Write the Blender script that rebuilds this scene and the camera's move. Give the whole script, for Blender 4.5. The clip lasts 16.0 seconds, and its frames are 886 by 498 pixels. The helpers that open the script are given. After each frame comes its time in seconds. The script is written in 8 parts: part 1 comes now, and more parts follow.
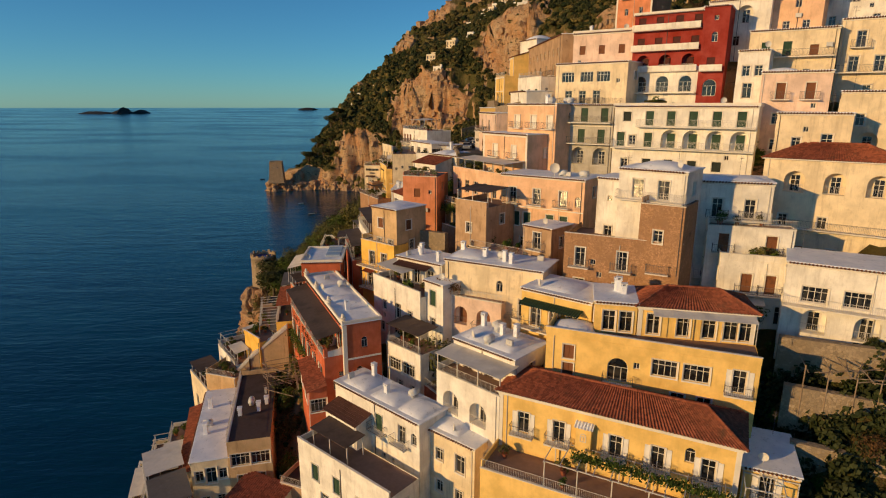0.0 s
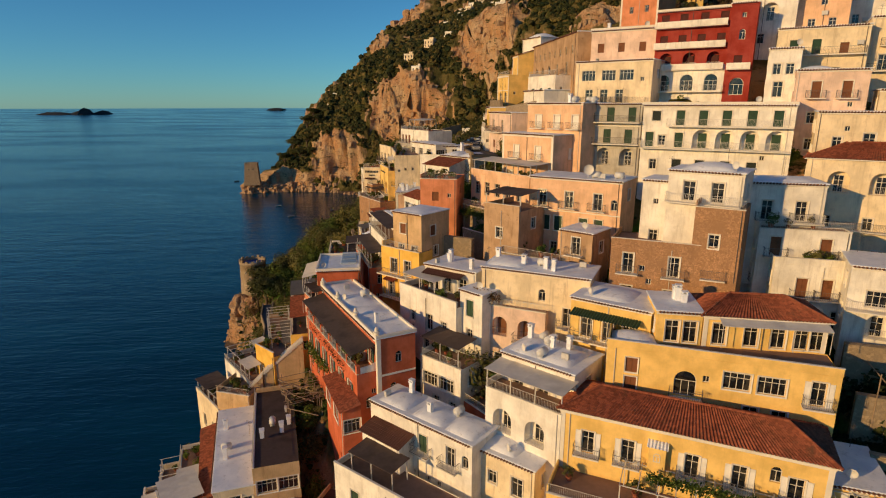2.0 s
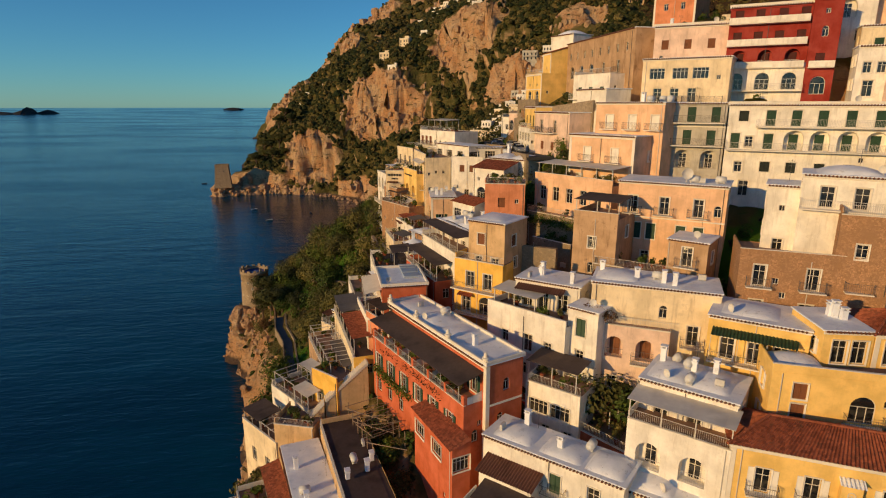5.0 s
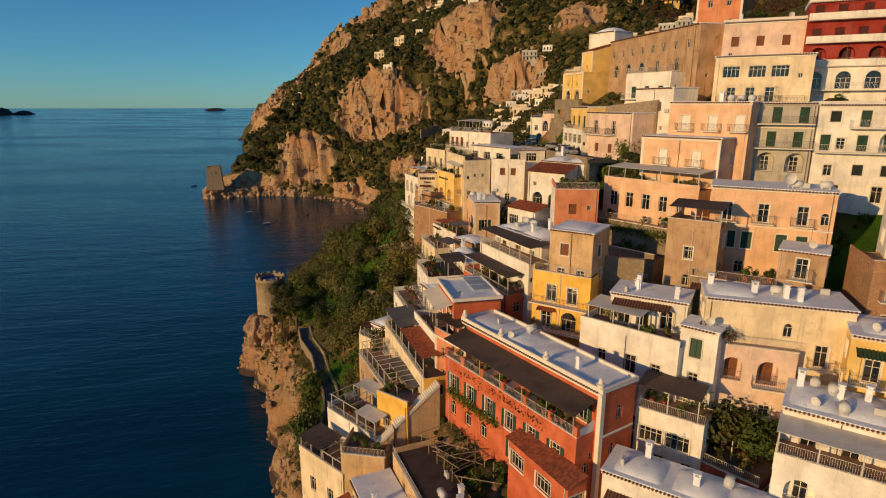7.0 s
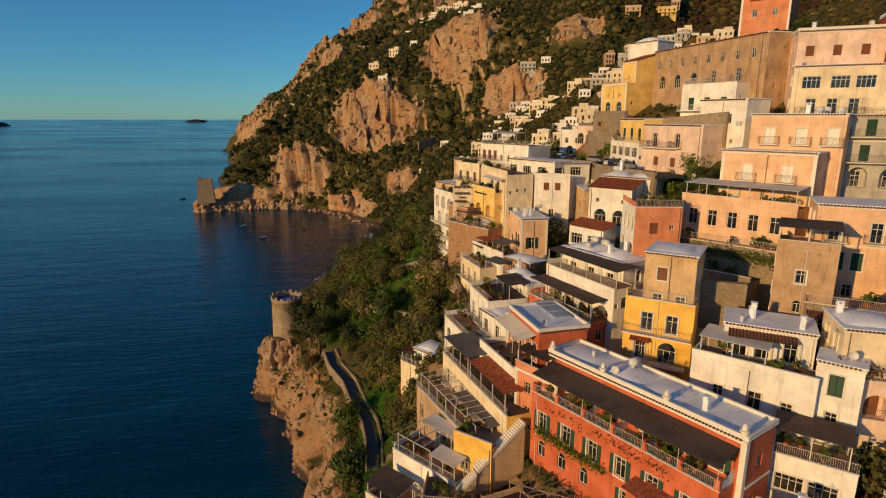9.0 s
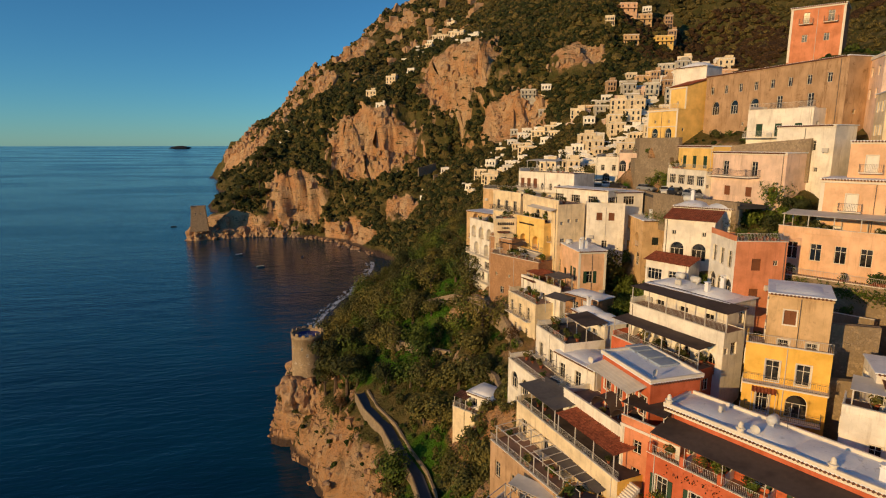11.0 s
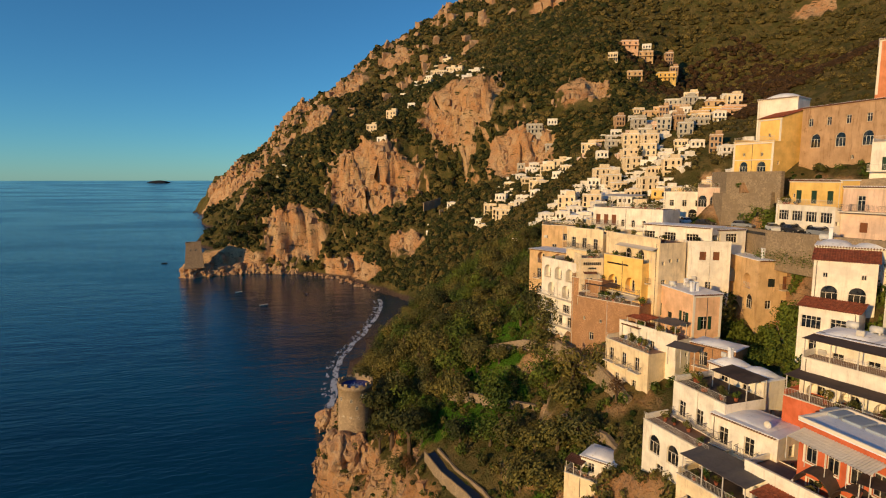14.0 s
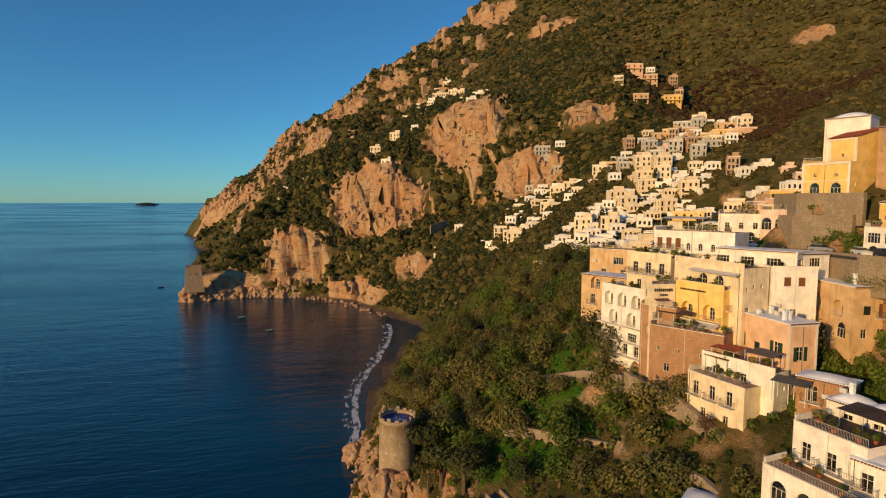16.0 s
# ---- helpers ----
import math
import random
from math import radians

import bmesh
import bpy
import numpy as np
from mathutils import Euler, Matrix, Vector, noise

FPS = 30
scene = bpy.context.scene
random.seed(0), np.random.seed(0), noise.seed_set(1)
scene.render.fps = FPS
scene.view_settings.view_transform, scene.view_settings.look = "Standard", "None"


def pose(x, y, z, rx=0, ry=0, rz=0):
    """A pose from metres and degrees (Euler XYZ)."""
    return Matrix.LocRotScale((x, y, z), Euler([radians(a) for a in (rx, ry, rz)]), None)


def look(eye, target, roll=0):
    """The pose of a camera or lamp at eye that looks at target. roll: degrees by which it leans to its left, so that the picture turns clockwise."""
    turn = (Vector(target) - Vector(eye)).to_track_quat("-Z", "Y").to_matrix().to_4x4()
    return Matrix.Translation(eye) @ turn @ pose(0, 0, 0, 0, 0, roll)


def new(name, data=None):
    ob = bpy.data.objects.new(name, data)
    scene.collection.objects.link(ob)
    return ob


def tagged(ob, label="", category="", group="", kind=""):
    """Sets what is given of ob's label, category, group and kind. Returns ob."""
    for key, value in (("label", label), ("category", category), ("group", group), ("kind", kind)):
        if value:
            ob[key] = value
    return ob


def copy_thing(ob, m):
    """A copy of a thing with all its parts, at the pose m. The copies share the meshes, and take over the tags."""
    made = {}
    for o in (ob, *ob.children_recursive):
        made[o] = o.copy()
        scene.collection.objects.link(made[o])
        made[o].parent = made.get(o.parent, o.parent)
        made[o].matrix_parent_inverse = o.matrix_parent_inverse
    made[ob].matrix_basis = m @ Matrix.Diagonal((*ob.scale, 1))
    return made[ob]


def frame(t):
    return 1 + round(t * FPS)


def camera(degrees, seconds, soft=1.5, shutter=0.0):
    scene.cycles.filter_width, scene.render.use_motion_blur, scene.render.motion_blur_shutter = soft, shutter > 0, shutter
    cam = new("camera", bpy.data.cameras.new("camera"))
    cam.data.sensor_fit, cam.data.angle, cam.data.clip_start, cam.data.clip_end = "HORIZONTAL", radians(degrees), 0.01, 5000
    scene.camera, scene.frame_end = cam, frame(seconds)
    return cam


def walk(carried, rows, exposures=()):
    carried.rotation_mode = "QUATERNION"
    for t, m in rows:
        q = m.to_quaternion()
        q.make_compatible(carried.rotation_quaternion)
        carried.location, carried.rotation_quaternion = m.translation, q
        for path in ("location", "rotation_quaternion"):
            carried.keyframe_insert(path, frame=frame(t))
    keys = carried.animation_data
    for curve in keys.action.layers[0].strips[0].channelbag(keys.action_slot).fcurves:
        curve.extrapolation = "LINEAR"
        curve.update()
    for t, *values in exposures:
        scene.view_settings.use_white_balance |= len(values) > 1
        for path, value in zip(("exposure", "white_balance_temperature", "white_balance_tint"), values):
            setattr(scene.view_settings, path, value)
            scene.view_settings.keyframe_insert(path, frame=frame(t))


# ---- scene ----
cam = camera(75.9, 16.0, soft=1.1)
PATH = [
    (0, (1.362, 17.091, 78.17), (1.396, 19.029, 77.678), 0.1),
    (0.5, (-0.491, 18.059, 78.141), (-0.432, 19.997, 77.649), 0.0),
    (1, (-2.433, 19.216, 78.116), (-2.352, 21.153, 77.624), -0.0),
    (1.5, (-4.5, 20.393, 78.08), (-4.394, 22.329, 77.588), 0.0),
    (2, (-6.584, 21.583, 78.088), (-6.451, 23.517, 77.596), 0.0),
    (2.5, (-8.924, 22.966, 78.015), (-8.76, 24.898, 77.523), 0.1),
    (3, (-11.364, 24.324, 77.996), (-11.171, 26.253, 77.503), 0.1),
    (3.5, (-14.062, 25.845, 77.999), (-13.849, 27.772, 77.507), 0.1),
    (4, (-16.761, 27.297, 78.028), (-16.528, 29.221, 77.535), 0.1),
    (6.5, (-30.815, 36.384, 77.83), (-30.503, 38.298, 77.34), 0.1),
    (7, (-33.471, 38.535, 77.871), (-33.145, 40.447, 77.38), 0.1),
    (7.5, (-36.132, 40.528, 77.889), (-35.79, 42.436, 77.399), 0.1),
    (8, (-38.738, 42.806, 77.9), (-38.383, 44.713, 77.413), 0.1),
    (8.5, (-41.467, 44.765, 78.029), (-41.095, 46.672, 77.555), 0.1),
    (9, (-44.097, 47.297, 77.953), (-43.71, 49.206, 77.499), 0.1),
    (9.5, (-46.584, 49.68, 78.006), (-46.182, 51.59, 77.573), 0.1),
    (12, (-59.99, 62.152, 77.987), (-59.52, 64.069, 77.662), 0.1),
    (12.5, (-62.826, 64.467, 77.949), (-62.343, 66.383, 77.642), 0.1),
    (13, (-65.72, 66.988, 78.102), (-65.223, 68.903, 77.813), 0.1),
    (13.5, (-68.38, 69.304, 77.907), (-67.873, 71.22, 77.637), 0.1),
    (14, (-71.354, 71.914, 77.883), (-70.834, 73.829, 77.634), 0.1),
    (14.5, (-74.208, 74.263, 77.877), (-73.676, 76.177, 77.646), 0.1),
    (15, (-76.985, 76.939, 77.757), (-76.444, 78.853, 77.547), 0.1),
    (15.5, (-79.706, 79.36, 77.86), (-79.155, 81.274, 77.667), 0.0),
    (16, (-82.693, 81.997, 77.745), (-82.132, 83.909, 77.573), 0.1),
]
walk(cam, [(t, look(eye, target, roll)) for t, eye, target, roll in PATH],
     exposures=((0, -0.36), (9.5, -0.42), (12, -0.32), (16, -0.16)))

# ---- light ----
SUN_AZ, SUN_EL = radians(209), radians(12.5)      # direction towards the sun, counted from +x
sun_dir = Vector((math.cos(SUN_AZ) * math.cos(SUN_EL), math.sin(SUN_AZ) * math.cos(SUN_EL), math.sin(SUN_EL)))
sun = new("sun", bpy.data.lights.new("sun", "SUN"))
sun.data.energy, sun.data.angle, sun.data.color = 4.7, radians(0.55), (1.0, 0.63, 0.25)
sun.matrix_world = look(sun_dir * 400, (0, 0, 0))
world = bpy.data.worlds.new("sky")
scene.world = world
world.use_nodes = True
wn = world.node_tree
sky = wn.nodes.new("ShaderNodeTexSky")
sky.sky_type, sky.sun_disc = "NISHITA", False
sky.sun_elevation, sky.sun_rotation = SUN_EL, radians(90) - SUN_AZ
sky.altitude, sky.air_density, sky.dust_density, sky.ozone_density = 60, 0.85, 0.05, 6.0
tint = wn.nodes.new("ShaderNodeMix")
tint.data_type, tint.blend_type = "RGBA", "MULTIPLY"
tint.inputs[0].default_value, tint.inputs[7].default_value = 1.0, (0.80, 1.14, 1.04, 1.0)      # a teal-blue winter morning
wn.links.new(sky.outputs[0], tint.inputs[6])
wn.links.new(tint.outputs[2], wn.nodes["Background"].inputs[0])
wn.nodes["Background"].inputs[1].default_value = 0.13


# ---- materials ----
def lin(r, g, b):
    """A colour of 0 to 255 per channel, as linear values."""
    return tuple(((c / 255 + 0.055) / 1.055) ** 2.4 if c > 10 else c / 255 / 12.92 for c in (r, g, b))


class Nodes:
    """A small wrapper to write node materials in few lines."""

    def __init__(self, name, rough=0.8, metal=0.0, spec=0.3):
        self.m = bpy.data.materials.new(name)
        self.m.use_nodes = True
        self.t = self.m.node_tree
        self.b = self.t.nodes["Principled BSDF"]
        self.b.inputs["Roughness"].default_value = rough
        self.b.inputs["Metallic"].default_value = metal
        self.b.inputs["Specular IOR Level"].default_value = spec
        self.geo = self.t.nodes.new("ShaderNodeNewGeometry")
        self.pos = self.geo.outputs["Position"]

    def put(self, socket, value):
        if isinstance(value, bpy.types.NodeSocket):
            self.t.links.new(value, socket)
        else:
            socket.default_value = (*value, 1.0) if isinstance(value, tuple) and len(value) == 3 and socket.type == "RGBA" else value

    def noise(self, scale, detail=4, rough=0.6, vector=None, stretch=None):
        n = self.t.nodes.new("ShaderNodeTexNoise")
        n.inputs["Scale"].default_value, n.inputs["Detail"].default_value, n.inputs["Roughness"].default_value = scale, detail, rough
        v = vector or self.pos
        if stretch:
            mp = self.t.nodes.new("ShaderNodeMapping")
            mp.inputs["Scale"].default_value = stretch
            self.put(mp.inputs[0], v)
            v = mp.outputs[0]
        self.put(n.inputs["Vector"], v)
        return n.outputs["Fac"]

    def ramp(self, fac, lo, hi):
        n = self.t.nodes.new("ShaderNodeMapRange")
        n.inputs["From Min"].default_value, n.inputs["From Max"].default_value = lo, hi
        n.interpolation_type = "SMOOTHSTEP"
        self.put(n.inputs["Value"], fac)
        return n.outputs[0]

    def mix(self, fac, a, b, mode="MIX"):
        n = self.t.nodes.new("ShaderNodeMix")
        n.data_type, n.blend_type = "RGBA", mode
        self.put(n.inputs[0], fac), self.put(n.inputs[6], a), self.put(n.inputs[7], b)
        return n.outputs[2]

    def calc(self, op, a, b=0.0):
        n = self.t.nodes.new("ShaderNodeMath")
        n.operation = op
        self.put(n.inputs[0], a), self.put(n.inputs[1], b)
        return n.outputs[0]

    def bump(self, height, strength=0.4, dist=0.05):
        n = self.t.nodes.new("ShaderNodeBump")
        n.inputs["Strength"].default_value, n.inputs["Distance"].default_value = strength, dist
        self.put(n.inputs["Height"], height)
        self.put(self.b.inputs["Normal"], n.outputs[0])

    def colour(self, value):
        self.put(self.b.inputs["Base Color"], value)
        return self.m


MATS = {}


def plain(name, rgb, rough=0.6, metal=0.0, vary=0.12, scale=6.0, bump=0.0):
    """A plain surface with slight changes of tone at two scales."""
    if name not in MATS:
        n = Nodes(name, rough, metal)
        dark, light = tuple(c * (1 - vary) for c in rgb), tuple(min(1, c * (1 + vary)) for c in rgb)
        c = n.mix(n.noise(scale), dark, light)
        c = n.mix(n.ramp(n.noise(scale * 0.13, 3), 0.45, 0.75), c, tuple(v * (1 - vary * 1.5) for v in rgb))
        if bump:
            n.bump(n.noise(scale * 4), bump)
        MATS[name] = n.colour(c)
    return MATS[name]


def plaster(name, rgb, dirt=0.5, patch=0.25):
    """Sun-bleached lime plaster: mottled tone, rain streaks, worn patches, fine soot and repairs."""
    key = "plaster_" + name
    if key not in MATS:
        n = Nodes(key, 0.9, 0, 0.15)
        pale = tuple(min(1.0, c * 1.12 + 0.03) for c in rgb)
        deep = tuple(c * 0.86 for c in rgb)
        stain = tuple(c * k for c, k in zip(rgb, (0.46, 0.41, 0.36)))
        c = n.mix(n.ramp(n.noise(0.45, 5), 0.3, 0.7), deep, pale)
        c = n.mix(n.calc("MULTIPLY", n.ramp(n.noise(3.2, 7, 0.75), 0.48, 0.72), 0.14), c, tuple(v * 0.66 for v in rgb))
        c = n.mix(n.calc("MULTIPLY", n.ramp(n.noise(1.6, 6, 0.7, stretch=(1, 1, 0.12)), 0.5, 0.72), dirt), c, stain)
        c = n.mix(n.calc("MULTIPLY", n.ramp(n.noise(5.0, 4, 0.7, stretch=(1, 1, 0.06)), 0.55, 0.75), dirt * 0.6), c, stain)
        c = n.mix(n.calc("MULTIPLY", n.ramp(n.noise(0.8, 7, 0.75), 0.57, 0.66), patch), c, stain)
        n.bump(n.noise(9, 6, 0.7), 0.35, 0.04)
        MATS[key] = n.colour(c)
    return MATS[key]


def lime_wash():
    """Lime-washed roofs: chalky white coats with grey ponding marks and dark lichen specks."""
    if "lime_wash" not in MATS:
        n = Nodes("lime_wash", 0.55, 0, 0.4)
        c = n.mix(n.ramp(n.noise(0.5, 5, 0.65), 0.35, 0.65), (0.75, 0.78, 0.83), (0.89, 0.90, 0.92))
        c = n.mix(n.calc("MULTIPLY", n.ramp(n.noise(1.3, 7, 0.75), 0.56, 0.66), 0.45), c, (0.40, 0.40, 0.41))
        c = n.mix(n.ramp(n.noise(3.5, 7, 0.8), 0.66, 0.72), c, (0.09, 0.085, 0.075))
        n.bump(n.noise(5, 5), 0.25, 0.04)
        MATS["lime_wash"] = n.colour(c)
    return MATS["lime_wash"]


def rubble(name, rgb, scale=2.6):
    """Rough stone masonry with mortar lines."""
    key = "masonry_" + name
    if key not in MATS:
        n = Nodes(key, 0.95, 0, 0.1)
        v = n.t.nodes.new("ShaderNodeTexVoronoi")
        v.inputs["Scale"].default_value = scale
        n.put(v.inputs["Vector"], n.pos)
        e = n.t.nodes.new("ShaderNodeTexVoronoi")
        e.feature, e.inputs["Scale"].default_value = "DISTANCE_TO_EDGE", scale
        n.put(e.inputs["Vector"], n.pos)
        sep = n.t.nodes.new("ShaderNodeSeparateColor")
        n.put(sep.inputs[0], v.outputs["Color"])
        c = n.mix(sep.outputs[0], tuple(k * 0.72 for k in rgb), tuple(min(1, k * 1.2) for k in rgb))
        c = n.mix(n.ramp(n.noise(0.5, 5), 0.4, 0.7), c, tuple(k * 0.75 for k in rgb))
        joint = n.ramp(e.outputs["Distance"], 0.0, 0.07)
        c = n.mix(joint, tuple(k * 0.75 for k in rgb), c)
        n.bump(n.calc("ADD", joint, n.noise(8, 5)), 0.6, 0.06)
        MATS[key] = n.colour(c)
    return MATS[key]


def roof_tiles():
    """Old clay tiles: every tile its own tone, lichen and soot in patches."""
    if "roof_tiles" not in MATS:
        n = Nodes("clay_tiles", 0.88, 0, 0.15)
        v = n.t.nodes.new("ShaderNodeTexVoronoi")
        v.inputs["Scale"].default_value = 3.4
        n.put(v.inputs["Vector"], n.pos)
        sep = n.t.nodes.new("ShaderNodeSeparateColor")
        n.put(sep.inputs[0], v.outputs["Color"])
        c = n.mix(sep.outputs[0], (0.20, 0.060, 0.034), (0.40, 0.125, 0.066))
        c = n.mix(n.ramp(n.noise(0.9, 6, 0.7), 0.54, 0.72), c, (0.16, 0.075, 0.045))
        c = n.mix(n.ramp(n.noise(5, 5, 0.7), 0.62, 0.75), c, (0.42, 0.24, 0.15))
        n.bump(n.calc("ADD", sep.outputs[1], n.noise(7, 5)), 0.5, 0.05)
        MATS["roof_tiles"] = n.colour(c)
    return MATS["roof_tiles"]


WHITE = lambda: plaster("white", (0.84, 0.79, 0.69), 0.38, 0.14)
CREAM = lambda: plaster("cream", (0.80, 0.66, 0.44), 0.45, 0.2)
YELLOW = lambda: plaster("yellow", (0.84, 0.56, 0.17), 0.16, 0.06)
AMBER = lambda: plaster("amber", (0.84, 0.50, 0.09), 0.2, 0.08)
OCHRE = lambda: plaster("ochre", (0.62, 0.42, 0.22), 0.6, 0.4)
PEACH = lambda: plaster("peach", (0.79, 0.50, 0.305), 0.34, 0.14)
PINK = lambda: plaster("pink", (0.76, 0.56, 0.44), 0.45, 0.2)
ORANGE = lambda: plaster("orange", (0.66, 0.25, 0.12), 0.3, 0.12)
RED = lambda: plaster("red", (0.56, 0.13, 0.052), 0.3, 0.12)
CRIMSON = lambda: plaster("crimson", (0.31, 0.034, 0.021), 0.25, 0.1)
TAN = lambda: plaster("tan", (0.47, 0.305, 0.175), 0.8, 0.6)
GREY = lambda: plaster("grey", (0.50, 0.46, 0.38), 0.5, 0.3)
BRICK = lambda: rubble("brick", (0.48, 0.275, 0.15), 5.5)
STONE = lambda: rubble("stone", (0.36, 0.28, 0.19), 3.6)
LIME = lambda: lime_wash()
TILE = lambda: roof_tiles()
BROWN = lambda: plain("brown_tile", (0.16, 0.07, 0.045), 0.85, 0, 0.3, 3.0, 0.2)
TERRACE = lambda: plain("terrace_paving", (0.27, 0.165, 0.12), 0.85, 0, 0.25, 2.0, 0.1)
AWNING = lambda: plain("dark_awning", (0.085, 0.06, 0.05), 0.9, 0, 0.3, 2.5, 0.1)
TRIM = lambda: plain("pale_trim", (0.80, 0.74, 0.63), 0.8, 0, 0.1, 3.0)
IRON = lambda: plain("iron", (0.16, 0.14, 0.13), 0.6, 0.3, 0.2)
RAILW = lambda: plain("white_rail", (0.62, 0.58, 0.52), 0.6, 0, 0.1)
WOOD = lambda: plain("brown_shutter", (0.20, 0.075, 0.03), 0.7, 0, 0.25, 8)
GREEN = lambda: plain("green_shutter", (0.022, 0.062, 0.034), 0.6, 0, 0.2, 8)
PALE = lambda: plain("pale_shutter", (0.82, 0.78, 0.70), 0.7, 0, 0.1, 8)
FRAME = lambda: plain("window_paint", (0.70, 0.64, 0.54), 0.5, 0, 0.08)
FELT = lambda: plain("grey_felt", (0.13, 0.115, 0.105), 0.9, 0, 0.25, 2.5, 0.1)
CANVAS = lambda: plain("canvas", (0.62, 0.58, 0.52), 0.9, 0, 0.15, 2)


def glass():
    if "glass" not in MATS:
        n = Nodes("window_glass", 0.08, 0.0, 0.6)
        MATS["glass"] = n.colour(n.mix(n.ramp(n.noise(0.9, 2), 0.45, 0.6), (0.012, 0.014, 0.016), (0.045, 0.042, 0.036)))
    return MATS["glass"]


# ---- mesh helpers ----
def mesh_of(name, bm, material=None, smooth=False):
    me = bpy.data.meshes.new(name)
    bm.to_mesh(me)
    bm.free()
    if material:
        me.materials.append(material)
    if smooth:
        me.polygons.foreach_set("use_smooth", [True] * len(me.polygons))
    return me


def raw(name, verts, faces, material, smooth=False):
    me = bpy.data.meshes.new(name)
    me.from_pydata(verts, [], faces)
    me.materials.append(material)
    if smooth:
        me.polygons.foreach_set("use_smooth", [True] * len(me.polygons))
    me.update()
    return me


def hang(name, me, parent, m=None, label=""):
    """Link a mesh as one part under parent, at the local pose m."""
    ob = new(name, me)
    ob.parent = parent
    ob.matrix_local = m or Matrix()
    return tagged(ob, label) if label else ob


def part(name, bm, material, parent, label="", m=None, smooth=False):
    return hang(name, mesh_of(name, bm, material, smooth), parent, m, label)


def box(bm, x0, y0, z0, x1, y1, z1, bevel=0.0):
    vs = [bm.verts.new((x, y, z)) for x in (x0, x1) for y in (y0, y1) for z in (z0, z1)]
    for f in ((0, 1, 3, 2), (4, 6, 7, 5), (0, 4, 5, 1), (2, 3, 7, 6), (0, 2, 6, 4), (1, 5, 7, 3)):
        bm.faces.new([vs[i] for i in f])
    if bevel:
        es = list({e for v in vs for e in v.link_edges})
        bmesh.ops.bevel(bm, geom=es, offset=bevel, segments=1, affect="EDGES")


def one_box(*a, bevel=0.0):
    bm = bmesh.new()
    box(bm, *a, bevel=bevel)
    return bm


def post(bm, x, y, z0, z1, r=0.05, n=6, r1=None):
    bmesh.ops.create_cone(bm, cap_ends=True, segments=n, radius1=r, radius2=r if r1 is None else r1, depth=z1 - z0,
                          matrix=Matrix.Translation((x, y, (z0 + z1) / 2)))


def quad(bm, *pts):
    bm.faces.new([bm.verts.new(p) for p in pts])


# ---- the lie of the land ----
SPOTS = []          # x, y, z through which the ground passes


def coast(x, y, heading, *steps):
    """A line inland from the shore point (x, y): pairs of distance and height."""
    c, s = math.cos(radians(heading)), math.sin(radians(heading))
    SPOTS.append((x - 18 * c, y - 18 * s, -14.0))
    SPOTS.append((x - 70 * c, y - 70 * s, -25.0))
    SPOTS.append((x, y, -0.6))
    for d, z in steps:
        SPOTS.append((x + d * c, y + d * s, z))


coast(30, -40, 60, (15, 20), (40, 38), (90, 60), (160, 95))
coast(8, 8, 60, (12, 14), (30, 30), (60, 46), (90, 62), (150, 84), (300, 100))
coast(-22, 50, 60, (8, 12), (18, 24), (130, 90), (150, 88), (180, 80), (300, 84), (500, 160), (800, 330))
coast(-40, 85, 60, (5, 8), (12, 20))
coast(-47, 124, 45, (2.5, 9), (6, 17), (10, 21), (20, 31))
coast(-51, 160, 30, (2, 9), (4.5, 16), (7.5, 20.5), (20, 28), (36, 41))
coast(-57.5, 188, 40, (2, 9), (4.5, 14), (9, 18), (16, 22.5), (30, 32), (48, 42))
coast(-48, 140, 20, (2.5, 9), (6, 17))
coast(-54, 174, 35, (2, 9), (5, 16))
coast(-62.5, 199, 30, (2.5, 9), (6, 14))
coast(-66, 211, 10, (2, 9), (5, 15), (12, 18), (25, 27), (45, 39), (70, 50))
coast(-62, 236, 0, (4, 10), (12, 18), (30, 32), (55, 46), (80, 55))
coast(-56, 270, 0, (6, 5), (14, 12), (30, 27), (60, 45), (90, 55))
coast(-51, 311, 0, (16, 1.8), (22, 8), (50, 30), (75, 44), (105, 56), (160, 70))
coast(-40, 343, 0, (18, 2), (26, 9), (60, 38), (94, 56), (160, 82), (230, 112), (300, 150), (430, 225))
coast(-23, 391, 0, (22, 2), (34, 12), (60, 42), (95, 66), (130, 86), (190, 112), (250, 140))
coast(-16, 430, 10, (14, 2), (30, 22), (62, 52), (92, 76), (125, 96), (240, 168), (380, 235), (600, 330))
coast(-20, 475, 20, (10, 5), (30, 30), (58, 58), (90, 76), (96, 130), (104, 150), (150, 172), (240, 225), (400, 330))
coast(-32, 512, 50, (8, 8), (20, 28), (38, 58), (44, 92), (62, 118), (120, 150), (200, 190), (330, 262), (520, 390))
coast(-56, 541, 75, (5, 18), (10, 42), (30, 60), (50, 86), (62, 110), (110, 132), (200, 168), (330, 225), (520, 290), (800, 345))
coast(-84, 552, 80, (6, 22), (12, 40), (40, 62), (90, 96), (180, 130))
coast(-112, 558, 75, (4, 7), (14, 20), (40, 48), (56, 66), (110, 98), (220, 128), (400, 175), (640, 235))
coast(-150, 566, 45, (4, 6), (16, 10))
coast(-138, 606, 20, (8, 12), (24, 36))
coast(-132, 690, 10, (10, 22), (40, 60), (90, 95), (170, 140))
coast(-150, 950, 20, (15, 40), (60, 100), (110, 140))
coast(-205, 1300, 30, (10, 40), (30, 90), (70, 120), (150, 186), (190, 230), (280, 286), (420, 360))
coast(-262, 1500, 30, (10, 35), (30, 72), (100, 118), (160, 150))
coast(-270, 1750, 20, (20, 30), (100, 90), (300, 200))
